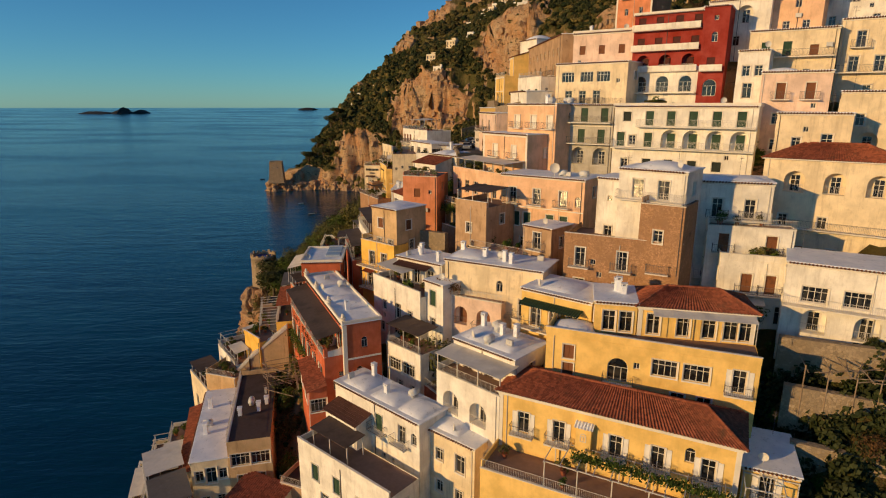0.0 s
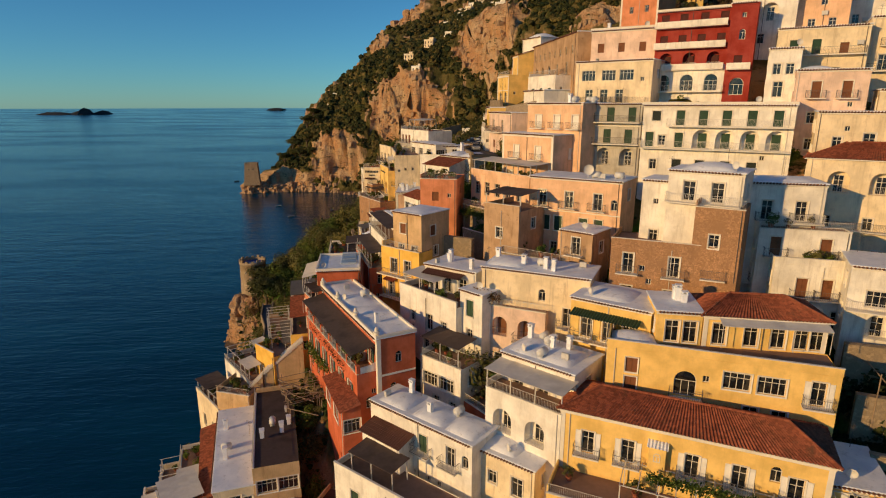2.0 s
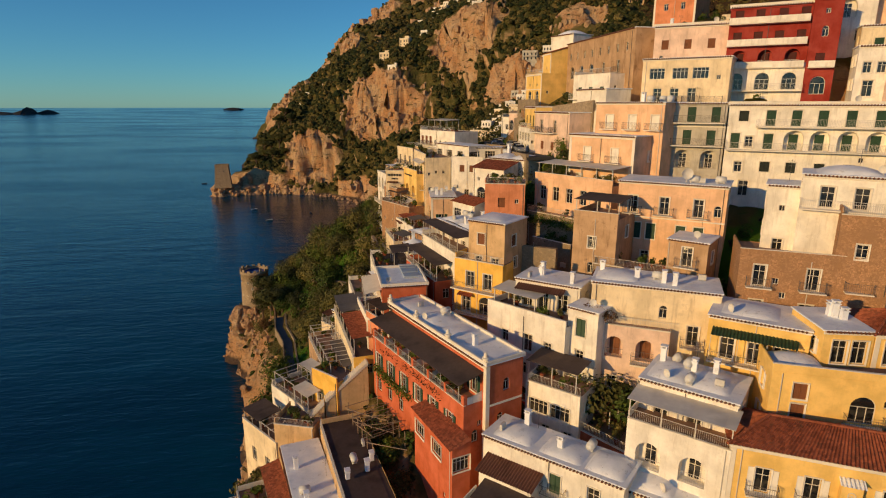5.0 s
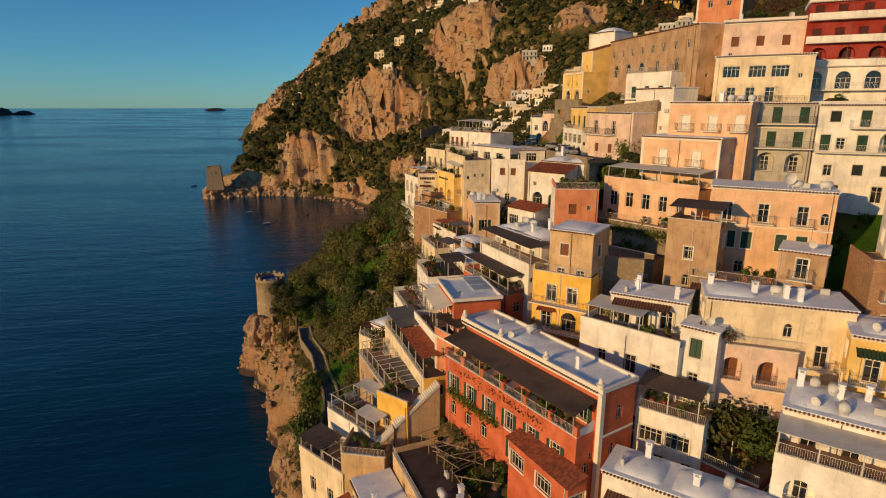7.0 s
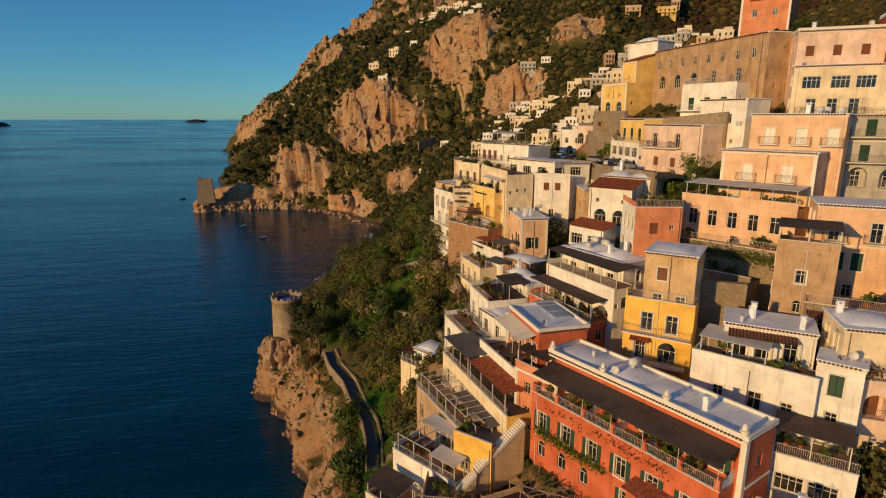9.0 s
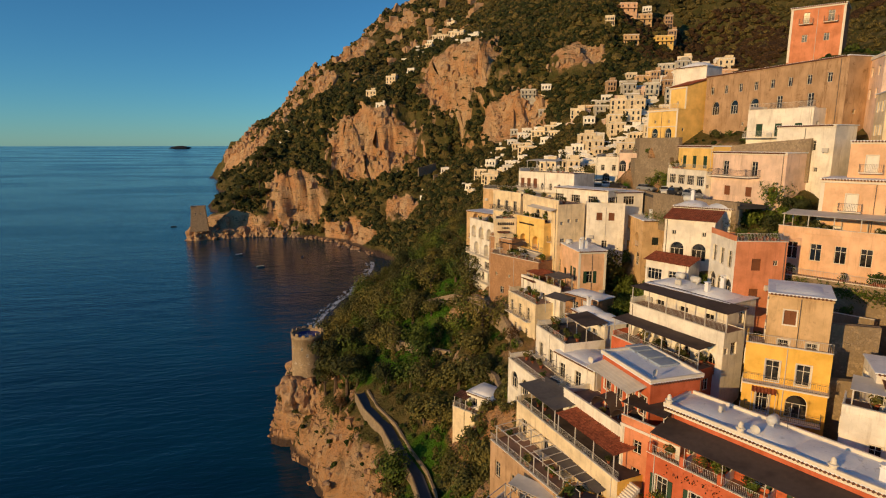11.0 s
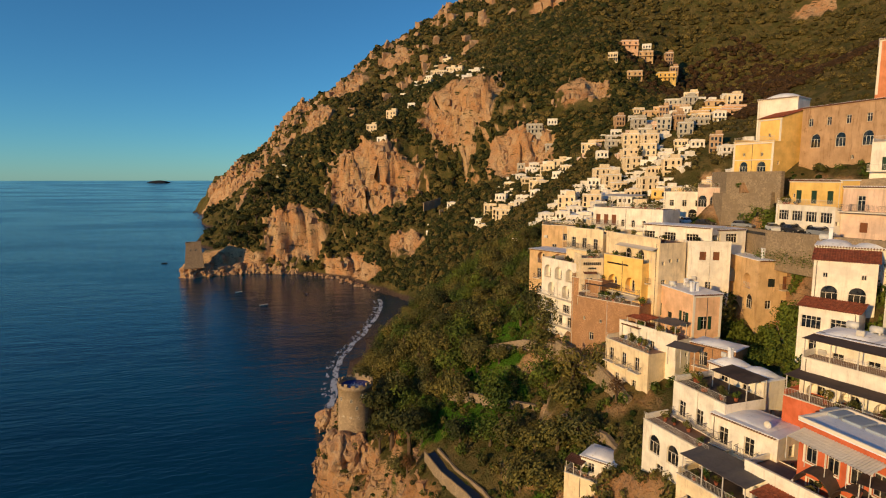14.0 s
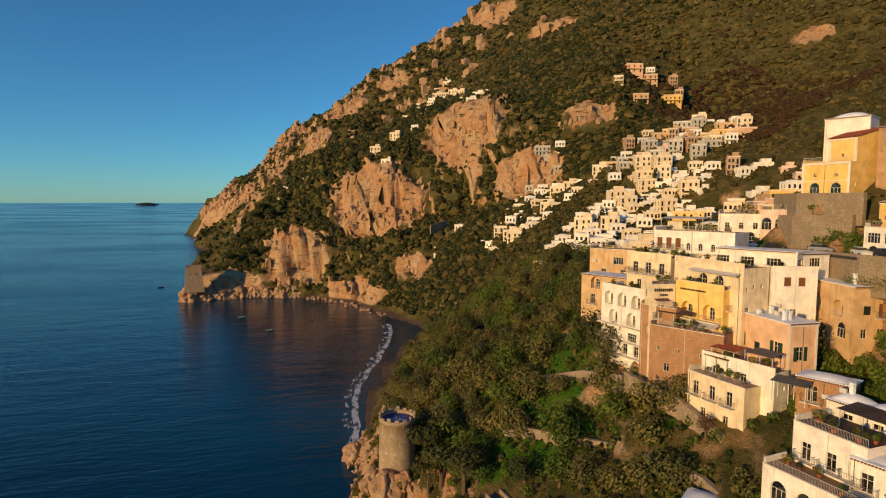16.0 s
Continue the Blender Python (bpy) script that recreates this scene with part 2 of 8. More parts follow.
for x, y, z in ((170, 477, 178), (247, 440, 138), (354, 464, 213), (225, 450, 148), (440, 380, 240), (300, 300, 165), (500, 600, 340),
                (183, 1000, 330), (240, 1000, 400), (430, 900, 520), (171, 1200, 312), (120, 300, 72), (90, 240, 68), (48, 212, 70),
                (130, 180, 112), (260, 170, 190), (20, 280, 52), (28, 235, 58), (700, 300, 420), (600, 1400, 650), (850, 800, 650)):
    SPOTS.append((x, y, z))

SPOTS += [(-57, 206.6, 16.8), (-52, 207, 18.5), (-61, 206, 13.5), (-57, 201, 14.5), (-48, 196, 22.5), (-43, 176, 24.5)]
WAY = [(-45.6, 176, 22.8), (-44.4, 168.4, 22.5), (-41.6, 160.7, 22.0), (-40.2, 151.8, 21.5), (-38.5, 144.8, 21.0), (-38.2, 139.0, 20.5), (-38.8, 132.0, 20.0)]      # cliff path
for x, y, z in WAY:
    SPOTS += [(x, y, z - 0.3), (x - 2.4, y, z - 1.6), (x + 3.0, y, z + 2.0)]
SPOTS += [(-59.5, 200.5, 15.6), (-62.2, 205, 15.4), (-62.6, 209, 15.2), (44, 66.6, 52.4), (43, 62.4, 49.0), (41, 58, 45.4), (52, 58, 48)]
# bare cliffs on the scrub-covered headland: x, y, z of the middle, half width, half height
CLIFFS = [(-2, 545, 79, 40, 29), (72, 536, 138, 38, 29), (92, 460, 97, 25, 19), (137, 455, 138, 19, 14), (8, 842, 196, 46, 28), (-42, 768, 144, 32, 35), (-143, 1183, 60, 60, 42),
          (-206, 1317, 40, 75, 55), (-67, 559, 30, 25, 22), (13, 478, 29, 20, 10), (30, 462, 20, 14, 8), (250, 726, 285, 38, 19), (244, 932, 369, 42, 24), (348, 462, 214, 17, 9),
          (291, 380, 158, 15, 10), (72, 834, 236, 28, 19), (54, 1368, 300, 34, 22), (-50, 1372, 236, 34, 26), (-24, 505, 6, 30, 8), (-128, 562, 8, 30, 12)]


def bare_at(x, y, z):
    """How far the place lies inside one of the bare cliffs, 0 to 1."""
    best = 0.0
    for cx, cy, cz, rh, rv in CLIFFS:
        d = ((x - cx) ** 2 + (y - cy) ** 2) / (rh * rh) + ((z - cz) / rv) ** 2
        if d < 1.7:
            best = max(best, min(1.0, (1.7 - d) / 1.0))
    return best


HOUSES = []


def plot(**spec):
    """Note a house, so that the ground can be laid under it: a and b are the ends of its front, seen from outside."""
    spec["zs"] = spec["zt"] - spec["zb"]
    a, b = Vector(spec["a"]), Vector(spec["b"])
    u = (b - a).normalized()
    v = Vector((-u.y, u.x))
    spec["w"], spec["u"], spec["v"] = (b - a).length, u, v
    if spec.get("ground", True):
        m = (a + b) / 2
        SPOTS.append((m.x - v.x * 0.6, m.y - v.y * 0.6, spec["zb"] + 0.3))
        SPOTS.append((m.x + v.x * spec["d"], m.y + v.y * spec["d"], spec["zb"] + 0.45 * spec["d"]))
    HOUSES.append(spec)
    return spec


# wall, roof, then rows of openings: (height of the sill over the base, kind, places along the front from 0 to 1)
plot(key="yellow_long", a=(8.1, 69.7), b=(27.6, 59.1), zt=50.0, zb=38, d=6.4, wall=YELLOW, roof="hip", cat="house",
     label="long yellow plastered house with a red tile roof", trim=True,
     front=[(7.8, "f", (0.12, 0.285, 0.53, 0.7, 0.89)), (9.3, "a", (0.4, 0.82)), (5.9, "d", (0.12, 0.29, 0.5, 0.7, 0.88)), (1.6, "d", (0.3, 0.7))], bay=(0.4, 8.0))
plot(key="yellow_upper", a=(22.5, 71.93), b=(33.3, 69.2), zt=58.2, zb=48, d=6, wall=YELLOW, roof="hip", cat="house",
     label="yellow villa storey with a red tile roof", trim=True, front=[(7.2, "d", (0.14, 0.4, 0.62, 0.8, 0.93)), (8.2, "s", (0.05, 0.54))], awning=(0.12, 0.98, 10.0, CANVAS, 1.6))
plot(key="yellow_upper_wing", a=(18.3, 73.0), b=(22.4, 71.96), zt=58.3, zb=48, d=6, wall=YELLOW, roof="flat", cat="house", label="yellow villa wing with a flat white roof", ground=False, clutter=3, front=[(7.2, "d", (0.35, 0.75))])
plot(key="yellow_lower", a=(13.2, 72.4), b=(31.4, 64.4), zt=55.0, zb=43, d=5.0, wall=YELLOW, roof="terrace", cat="house",
     label="yellow villa front with arched window and roof terrace", domes=[(2.4, 2.4, 2.2, 2.2, 0.9)],
     front=[(9.6, "r", (0.12,)), (7.6, "r", (0.12,)), (7.9, "arch", (0.37,)), (9.3, "wide", (0.59, 0.735)), (8.9, "f", (0.92,)), (6.3, "s", (0.12, 0.3, 0.44)), (5.6, "d", (0.66, 0.78))], balcony=(0.30, 0.45, 7.85))
plot(key="yellow_awning", a=(11.7, 80.1), b=(18.4, 74.5), zt=57.5, zb=45, d=6.5, wall=YELLOW, roof="flat", cat="house", label="amber house with a green awned balcony",
     domes=[(3.5, 3.2, 2.6, 2.4, 0.7)], front=[(8.2, "d", (0.22, 0.5, 0.75)), (4.8, "w", (0.2, 0.7)), (1.5, "w", (0.3, 0.75))], awning=(0.05, 0.9, 11.2, GREEN), balcony=(0.03, 0.97, 8.1))
plot(key="vaulted_white", a=(1.7, 75.9), b=(8.1, 69.6), zt=49.2, zb=37, d=8.5, wall=WHITE, roof="terrace", cat="house", label="white vaulted house with arched loggias",
     front=[(7.6, "loggia", (0.24, 0.68)), (4.2, "s", (0.3, 0.42)), (3.0, "a", (0.62,)), (3.8, "w", (0.45,)), (0.4, "d", (0.75,))], pergola=(0.0, 1.0, 0.0, 3.0, 2.1, CANVAS), clutter=2)
plot(key="vaulted_white_top", a=(3.7, 77.9), b=(9.9, 71.8), zt=52.2, zb=48, d=6.2, wall=WHITE, roof="flat", cat="house", ground=False,
     label="white domed roof storey with chimneys and tanks", domes=[(2.2, 3.0, 1.9, 2.4, 0.8), (5.8, 3.0, 2.0, 2.4, 0.8)], clutter=7, front=[(0.9, "d", (0.25, 0.6))])
plot(key="domed_white", a=(-10.9, 81.8), b=(-0.2, 71.7), zt=44.8, zb=34, d=4.6, wall=WHITE, roof="flat", cat="house", label="white house with three shallow domes on its roof",
     domes=[(3.0, 2.3, 2.2, 1.9, 0.8), (8.2, 2.3, 2.2, 1.9, 0.8), (12.6, 2.3, 1.9, 1.9, 0.9)], clutter=4, front=[(7.3, "gb", (0.55,)), (7.2, "f", (0.81,)), (4.0, "s", (0.2, 0.45, 0.6, 0.7)), (7.8, "a", (0.94,)), (1.0, "d", (0.5, 0.8))])
plot(key="domed_white_wing", a=(-11.8, 79.6), b=(-7.6, 75.6), zt=42.3, zb=33, d=3.2, wall=WHITE, roof="tile", cat="house", label="white annexe with a brown tiled lean-to roof",
     front=[(6.2, "g", (0.25, 0.7)), (2.8, "s", (0.5,))])
plot(key="white_patio", a=(-14.8, 77.2), b=(-3.2, 67.0), zt=39.2, zb=31, d=4.4, wall=WHITE, roof="terrace", cat="house", label="low white house with a tiled patio terrace",
     front=[(4.5, "g", (0.2, 0.45)), (4.4, "w", (0.7, 0.9)), (1.2, "d", (0.3, 0.6))], pergola=(0.1, 0.5, 1.0, 3.6, 2.2, AWNING))
plot(key="cream_steps", a=(0.4, 73.4), b=(5.6, 68.9), zt=43.6, zb=33, d=4.2, wall=CREAM, roof="flat", cat="house", label="small cream house with a vaulted roof", domes=[(2.4, 2.1, 2.0, 1.7, 0.9)],
     front=[(7.2, "w", (0.3,)), (6.8, "d", (0.72,)), (3.2, "w", (0.3, 0.7))])
plot(key="red_long", a=(-19.4, 105.7), b=(-10.1, 84.6), zt=51.1, zb=38, d=5.0, wall=RED, roof="flat", cat="house", label="long red house with a white vaulted roof",
     domes=[(3.5, 2.5, 3.0, 2.1, 0.5), (9.0, 2.5, 2.6, 2.1, 0.7), (14.0, 2.5, 2.2, 2.1, 0.45)], clutter=3, right=[(9.6, "a", (0.55,)), (5.6, "a", (0.4,)), (1.5, "w", (0.6,))],
     front=[(9.2, "gs", (0.1, 0.26, 0.42, 0.58, 0.74, 0.9))], awning=(0.02, 0.98, 12.0, AWNING, 3.3), trim=True, coping=True)
plot(key="red_lower", a=(-21.8, 104.8), b=(-12.6, 84.2), zt=46.8, zb=35, d=3.0, wall=RED, roof="terrace", cat="house", label="red lower storeys with plants on a terrace",
     front=[(7.6, "gs", (0.08, 0.24, 0.4, 0.56, 0.72, 0.88)), (4.2, "aw", (0.08, 0.22, 0.36)), (4.2, "gs", (0.6, 0.76, 0.92)), (0.8, "aw", (0.1, 0.3, 0.5))], plants=14, right=[(7.0, "a", (0.5,))], dividers=7)
plot(key="red_veranda", a=(-17.3, 90.8), b=(-14.2, 81.8), zt=43.3, zb=35, d=2.2, wall=RED, roof="tile", cat="veranda", label="glazed veranda with an old clay tile roof on a red base", ground=False, front=[(5.4, "wide", (0.16, 0.39, 0.62, 0.85))], right=[(5.4, "wide", (0.5,))])
plot(key="orange_house", a=(-20.3, 107.2), b=(-13.8, 107.6), zt=53.0, zb=42, d=9.2, wall=RED, roof="flat", cat="house", label="red-brown house with a flat blue-grey roof",
     front=[(7.6, "s", (0.62,)), (3.6, "w", (0.3, 0.7))], left=[(7.0, "d", (0.15, 0.4, 0.65, 0.88)), (3.2, "d", (0.2, 0.5, 0.8))], awning_left=(0.05, 0.95, 10.2, CANVAS), coping=True, skylight=True)
plot(key="orange_terrace", a=(-24.0, 120.0), b=(-22.0, 108.0), zt=46.6, zb=38, d=4.6, wall=WHITE, roof="terrace", cat="house", label="white balustraded terrace with striped awnings",
     front=[(4.6, "loggia", (0.18, 0.5, 0.82)), (1.2, "d", (0.3, 0.7))], pergola=None, plants=6, arched_awnings=2)
plot(key="red_stair_house", a=(-22.6, 108.6), b=(-19.6, 102.6), zt=48.4, zb=38, d=4.5, wall=ORANGE, roof="terrace", cat="house", label="red stair house with amber trim",
     front=[(7.4, "w", (0.3, 0.75)), (4.2, "w", (0.3, 0.75)), (1.0, "d", (0.5,))], pergola=(0.0, 0.7, 0.2, 3.6, 2.2, AWNING), trim=True)
plot(key="yellow_tall", a=(-8.3, 105.4), b=(-4.2, 101.6), zt=62.7, zb=46, d=6.4, wall=OCHRE, roof="flat", cat="house", label="tall weathered ochre house with a white roof", domes=[(2.7, 3.0, 2.2, 2.4, 0.5)],
     front=[(13.6, "r", (0.36,)), (10.4, "w", (0.3, 0.75))], right=[(13.4, "r", (0.4,)), (10.2, "w", (0.5,))])
plot(key="yellow_tall_front", a=(-10.2, 105.8), b=(-4.6, 100.6), zt=57.4, zb=45, d=3.0, wall=AMBER, roof="terrace", cat="house", label="amber house front with arched ground floor",
     front=[(8.6, "d", (0.34, 0.7)), (5.0, "d", (0.26,)), (4.9, "arch", (0.66,)), (1.0, "aw", (0.62,))], balcony2=(0.0, 1.0, 8.4), awning=(0.12, 0.42, 7.5, TILE, 0.9), balcony=(0.05, 0.95, 4.9), plants=4)
plot(key="white_step_top", a=(-3.9, 96.6), b=(2.5, 91.4), zt=57.0, zb=46, d=5.2, wall=WHITE, roof="flat", cat="house", label="white house with a grey flat roof and skylights", clutter=4,
     front=[(7.6, "d", (0.2, 0.45, 0.75)), (3.6, "w", (0.3, 0.7))], awning=(0.05, 0.8, 10.3, BROWN))
plot(key="white_step_mid", a=(-7.4, 96.6), b=(-0.4, 87.8), zt=53.6, zb=44, d=4.0, wall=WHITE, roof="terrace", cat="house", label="white stepped house with an awned terrace",
     front=[(5.6, "w", (0.25, 0.8)), (5.2, "d", (0.55,)), (2.2, "w", (0.2, 0.5, 0.8))], pergola=(0.05, 0.6, 0.4, 3.6, 2.3, CANVAS), plants=4)
plot(key="white_step_tower", a=(0.2, 88.8), b=(2.6, 86.0), zt=55.8, zb=44, d=3.4, wall=WHITE, roof="flat", cat="house", label="narrow white tower with green door",
     front=[(8.6, "g", (0.45,)), (5.4, "w", (0.45,)), (2.0, "w", (0.45,))])
plot(key="white_step_low", a=(-4.9, 87.3), b=(-0.3, 82.6), zt=47.8, zb=41, d=4.0, wall=WHITE, roof="terrace", cat="house", label="low white house under a wooden pergola",
     front=[(3.2, "wide", (0.25, 0.65)), (0.6, "w", (0.4, 0.8))], pergola=(0.0, 0.9, 0.3, 3.6, 2.4, AWNING), plants=4)
plot(key="white_main", a=(2.9, 89.0), b=(14.6, 82.6), zt=58.6, zb=46, d=6.0, wall=CREAM, roof="flat", cat="house", label="white house with domes and a grey flat roof", domes=[(2.6, 3.0, 2.4, 2.2, 0.8)], clutter=6,
     front=[(9.2, "a", (0.58,)), (6.4, "f", (0.82,)), (8.4, "f", (0.82,)), (3.0, "w", (0.5, 0.8))])
plot(key="pink_arches", a=(3.2, 87.4), b=(9.8, 83.6), zt=54.2, zb=45, d=2.2, wall=PINK, roof="terrace", cat="house", label="pink arcaded house front with iron railing",
     front=[(5.4, "loggia_r", (0.25, 0.68)), (1.6, "w", (0.25, 0.7))], balcony=(0.5, 0.98, 5.3))
plot(key="brick_house", a=(17.4, 84.4), b=(29.1, 77.9), zt=62.4, zb=52, d=7.5, wall=BRICK, roof="terrace", cat="house", label="bare brick house with white French windows",
     front=[(7.2, "f", (0.15, 0.52)), (7.6, "rd", (0.82,)), (3.4, "d", (0.15, 0.5)), (9.9, "s", (0.36, 0.7, 0.96)), (2.6, "s", (0.8,)), (6.0, "s", (0.33, 0.66))])
plot(key="brick_tower", a=(24.9, 80.3), b=(28.75, 77.42), zt=67.4, zb=60, d=6.0, wall=BRICK, roof="terrace", cat="house", ground=False, label="brick tower with a railed terrace", front=[(3.0, "w", (0.45,))])
plot(key="white_cupola", a=(23.6, 84.6), b=(29.6, 79.6), zt=70.9, zb=62, d=6.0, wall=WHITE, roof="flat", cat="house", ground=False, label="white house with a shallow dome roof", domes=[(4.0, 3.0, 2.9, 2.6, 1.1)],
     front=[(5.6, "d", (0.3, 0.68))], balcony=(0.0, 1.0, 5.5))
plot(key="white_cupola_low", a=(22.0, 87.7), b=(24.6, 85.6), zt=69.4, zb=58, d=5.0, wall=WHITE, roof="flat", cat="house", label="white house with paired French windows", front=[(8.6, "s", (0.5,)), (4.0, "w", (0.5,))])
plot(key="peach_dish", a=(11.7, 102.8), b=(22.3, 94.8), zt=68.1, zb=56, d=7, wall=PEACH, roof="flat", cat="house", label="peach house with white balconied windows", clutter=3, dish=1.7,
     front=[(8.0, "f", (0.15, 0.45, 0.76)), (8.2, "a", (0.93,)), (4.6, "g", (0.2, 0.34, 0.62, 0.78)), (1.4, "w", (0.3, 0.7))], band=7.4)
plot(key="brown_tower", a=(4.7, 100.4), b=(8.9, 96.4), zt=64.0, zb=52, d=7.5, wall=TAN, roof="terrace", cat="house", label="weathered brown tower house with roofed terrace",
     front=[(8.0, "w", (0.45,)), (4.6, "a", (0.45,))], pergola=(0.0, 1.0, 0.3, 5.0, 2.2, AWNING))
plot(key="brown_annexe", a=(13.6, 92.4), b=(16.8, 89.2), zt=62.4, zb=52, d=5, wall=TAN, roof="flat", cat="house", label="small brown house with a glazed loggia", front=[(7.4, "f", (0.5,)), (4.0, "w", (0.4,))])
plot(key="stone_terrace", a=(6.6, 97.6), b=(14.2, 90.8), zt=58.2, zb=50, d=4.0, wall=STONE, roof="terrace", cat="retaining wall", label="stone retaining terrace with white railing",
     front=[(4.4, "d", (0.2, 0.4, 0.62, 0.85))], awning=(0.02, 0.98, 7.2, BROWN), plants=4)
plot(key="peach_hotel_low", a=(10.2, 118.4), b=(16.4, 108.6), zt=73.5, zb=60, d=7.0, wall=PEACH, roof="flat", cat="house", label="peach building with white framed windows", trim=True,
     front=[(9.6, "pc", (0.3, 0.72)), (6.0, "pw", (0.2, 0.6)), (3.0, "pw", (0.3, 0.7))], right=[(9.8, "pw", (0.6,))])
plot(key="peach_hotel_top", a=(14.4, 118.6), b=(21.0, 109.6), zt=78.3, zb=68, d=7.0, wall=PEACH, roof="flat", cat="house", label="peach upper storey with white shutters", clutter=4,
     front=[(6.4, "pc", (0.22, 0.56, 0.88)), (3.0, "pw", (0.3, 0.7))])
plot(key="terrace_restaurant", a=(5.0, 119.0), b=(12.4, 106.4), zt=66.8, zb=62.6, d=5.0, wall=PEACH, roof="terrace", cat="terrace", label="peach restaurant terrace with white railings and a canvas roof",
     front=[(0.8, "d", (0.12, 0.3, 0.48, 0.66, 0.84))], pergola=(0.02, 0.98, 0.3, 4.4, 2.3, CANVAS), plants=8, ground=False)
plot(key="garden_wall_upper", a=(3.4, 117.4), b=(10.6, 105.2), zt=61.6, zb=53, d=2.3, wall=STONE, roof="terrace", cat="retaining wall", label="rough stone garden wall with a row of pots", front=[], plants=9)
plot(key="garden_wall_mid", a=(2.9, 112.2), b=(6.6, 106.0), zt=57.8, zb=49, d=3.0, wall=STONE, roof="terrace", cat="retaining wall", label="stone terrace wall overgrown with creepers", front=[(4.2, "s", (0.5,))], plants=5)
plot(key="grey_hotel_end", a=(23.6, 111.8), b=(29.6, 107.8), zt=78.2, zb=64, d=7, wall=GREY, roof="flat", cat="hotel wing", label="grey hotel wing with green shutters",
     front=[(11.6, "g", (0.35, 0.8)), (8.3, "g", (0.3, 0.75)), (4.8, "loggia", (0.25, 0.75)), (1.0, "d", (0.5,))], balcony=(0.02, 0.98, 11.5), balcony2=(0.0, 1.0, 8.2), band=10.8)
plot(key="white_hotel", a=(29.7, 107.6), b=(46.0, 96.3), zt=78.0, zb=63, d=8, wall=WHITE, roof="flat", cat="hotel", label="long white hotel with arched loggias and balconies",
     domes=[(4, 3.5, 3.2, 2.8, 0.6), (10, 3.5, 2.6, 2.8, 0.4)], front=[(12.2, "g", (0.27, 0.425, 0.58, 0.74, 0.90)), (12.8, "bk", (0.10,)), (8.9, "loggia_g", (0.425, 0.58, 0.74, 0.90)), (9.0, "g", (0.06, 0.27)), (9.2, "w", (0.15,)), (5.8, "bk", (0.27, 0.43, 0.6, 0.77)), (5.6, "w", (0.1,)), (2.2, "d", (0.15, 0.4, 0.6))],
     balcony=(0.18, 1.0, 12.1), balcony2=(0.0, 1.0, 8.85), coping=True)
plot(key="yellow_white", a=(23.2, 121.9), b=(33.2, 113.6), zt=85.1, zb=75, d=7, wall=CREAM, roof="flat", cat="house", label="pale yellow house with a long terrace",
     front=[(7.0, "wide", (0.18, 0.45, 0.68)), (3.4, "d", (0.2, 0.4, 0.6)), (6.8, "s", (0.88,)), (0.6, "loggia", (0.35, 0.65))], balcony=(0.05, 0.95, 3.3))
plot(key="pale_pink", a=(27.0, 126.2), b=(36.8, 119.6), zt=90.6, zb=81, d=7, wall=PINK, roof="flat", cat="house", label="pale pink house with brown shutters", clutter=3,
     front=[(6.0, "r", (0.15, 0.45, 0.75)), (2.8, "w", (0.3, 0.6, 0.85))], coping=True)
plot(key="red_hotel", a=(35.4, 118.6), b=(44.2, 112.0), zt=92.6, zb=83.4, d=8, wall=CRIMSON, roof="flat", cat="hotel", label="crimson hotel with white balconies and arches", coping=True,
     front=[(6.9, "rw", (0.12, 0.38, 0.66, 0.92)), (3.7, "rw", (0.12, 0.38, 0.64, 0.9)), (0.3, "loggia_c", (0.17, 0.5, 0.83))], balcony=(0.0, 0.98, 6.8), balcony2=(0.0, 0.98, 3.6), balcony3=(0.0, 0.98, 0.25), ground=False)
plot(key="red_hotel_tower", a=(43.8, 111.4), b=(46.9, 109.4), zt=93.0, zb=79, d=8, wall=CRIMSON, roof="flat", cat="hotel wing", label="crimson hotel tower with a red arch", ground=False,
     front=[(12.0, "s", (0.5,)), (8.8, "a", (0.5,)), (4.6, "rw", (0.45,)), (0.6, "arch", (0.5,))], balcony=(0.05, 0.95, 4.5))
plot(key="red_hotel_base", a=(35.1, 118.2), b=(43.9, 111.6), zt=83.4, zb=79.6, d=6, wall=WHITE, roof="terrace", cat="hotel wing", label="white arcaded storey under a crimson hotel", ground=False, front=[(0.7, "arch", (0.17, 0.5, 0.83))], balcony=(0.0, 1.0, 0.6))
plot(key="red_hotel_foot", a=(35.4, 118.4), b=(44.1, 111.9), zt=79.6, zb=77, d=6, wall=CRIMSON, roof="terrace", cat="hotel wing", label="crimson ground storey with small windows", front=[(2.2, "s", (0.2, 0.6))])
plot(key="white_right", a=(33.6, 85.2), b=(41.2, 82.4), zt=69.3, zb=53, d=7, wall=WHITE, roof="flat", cat="house", label="white house with stepped balconies", domes=[(2.2, 3, 1.8, 2.2, 0.5), (5.4, 3, 1.8, 2.2, 0.5)],
     front=[(12.0, "f", (0.28, 0.72)), (8.4, "w", (0.3, 0.7)), (4.6, "f", (0.3, 0.72)), (1.2, "d", (0.5,))], balcony=(0.05, 1.0, 4.5), balcony2=(0.3, 1.0, 11.9))
plot(key="white_right_mid", a=(34.0, 82.6), b=(42.6, 79.4), zt=64.4, zb=53, d=2.6, wall=WHITE, roof="terrace", cat="house", label="white stepped terrace with a long railing", front=[(8.3, "rb", (0.2, 0.75)), (5.0, "w", (0.3, 0.7))], ground=False, plants=3)
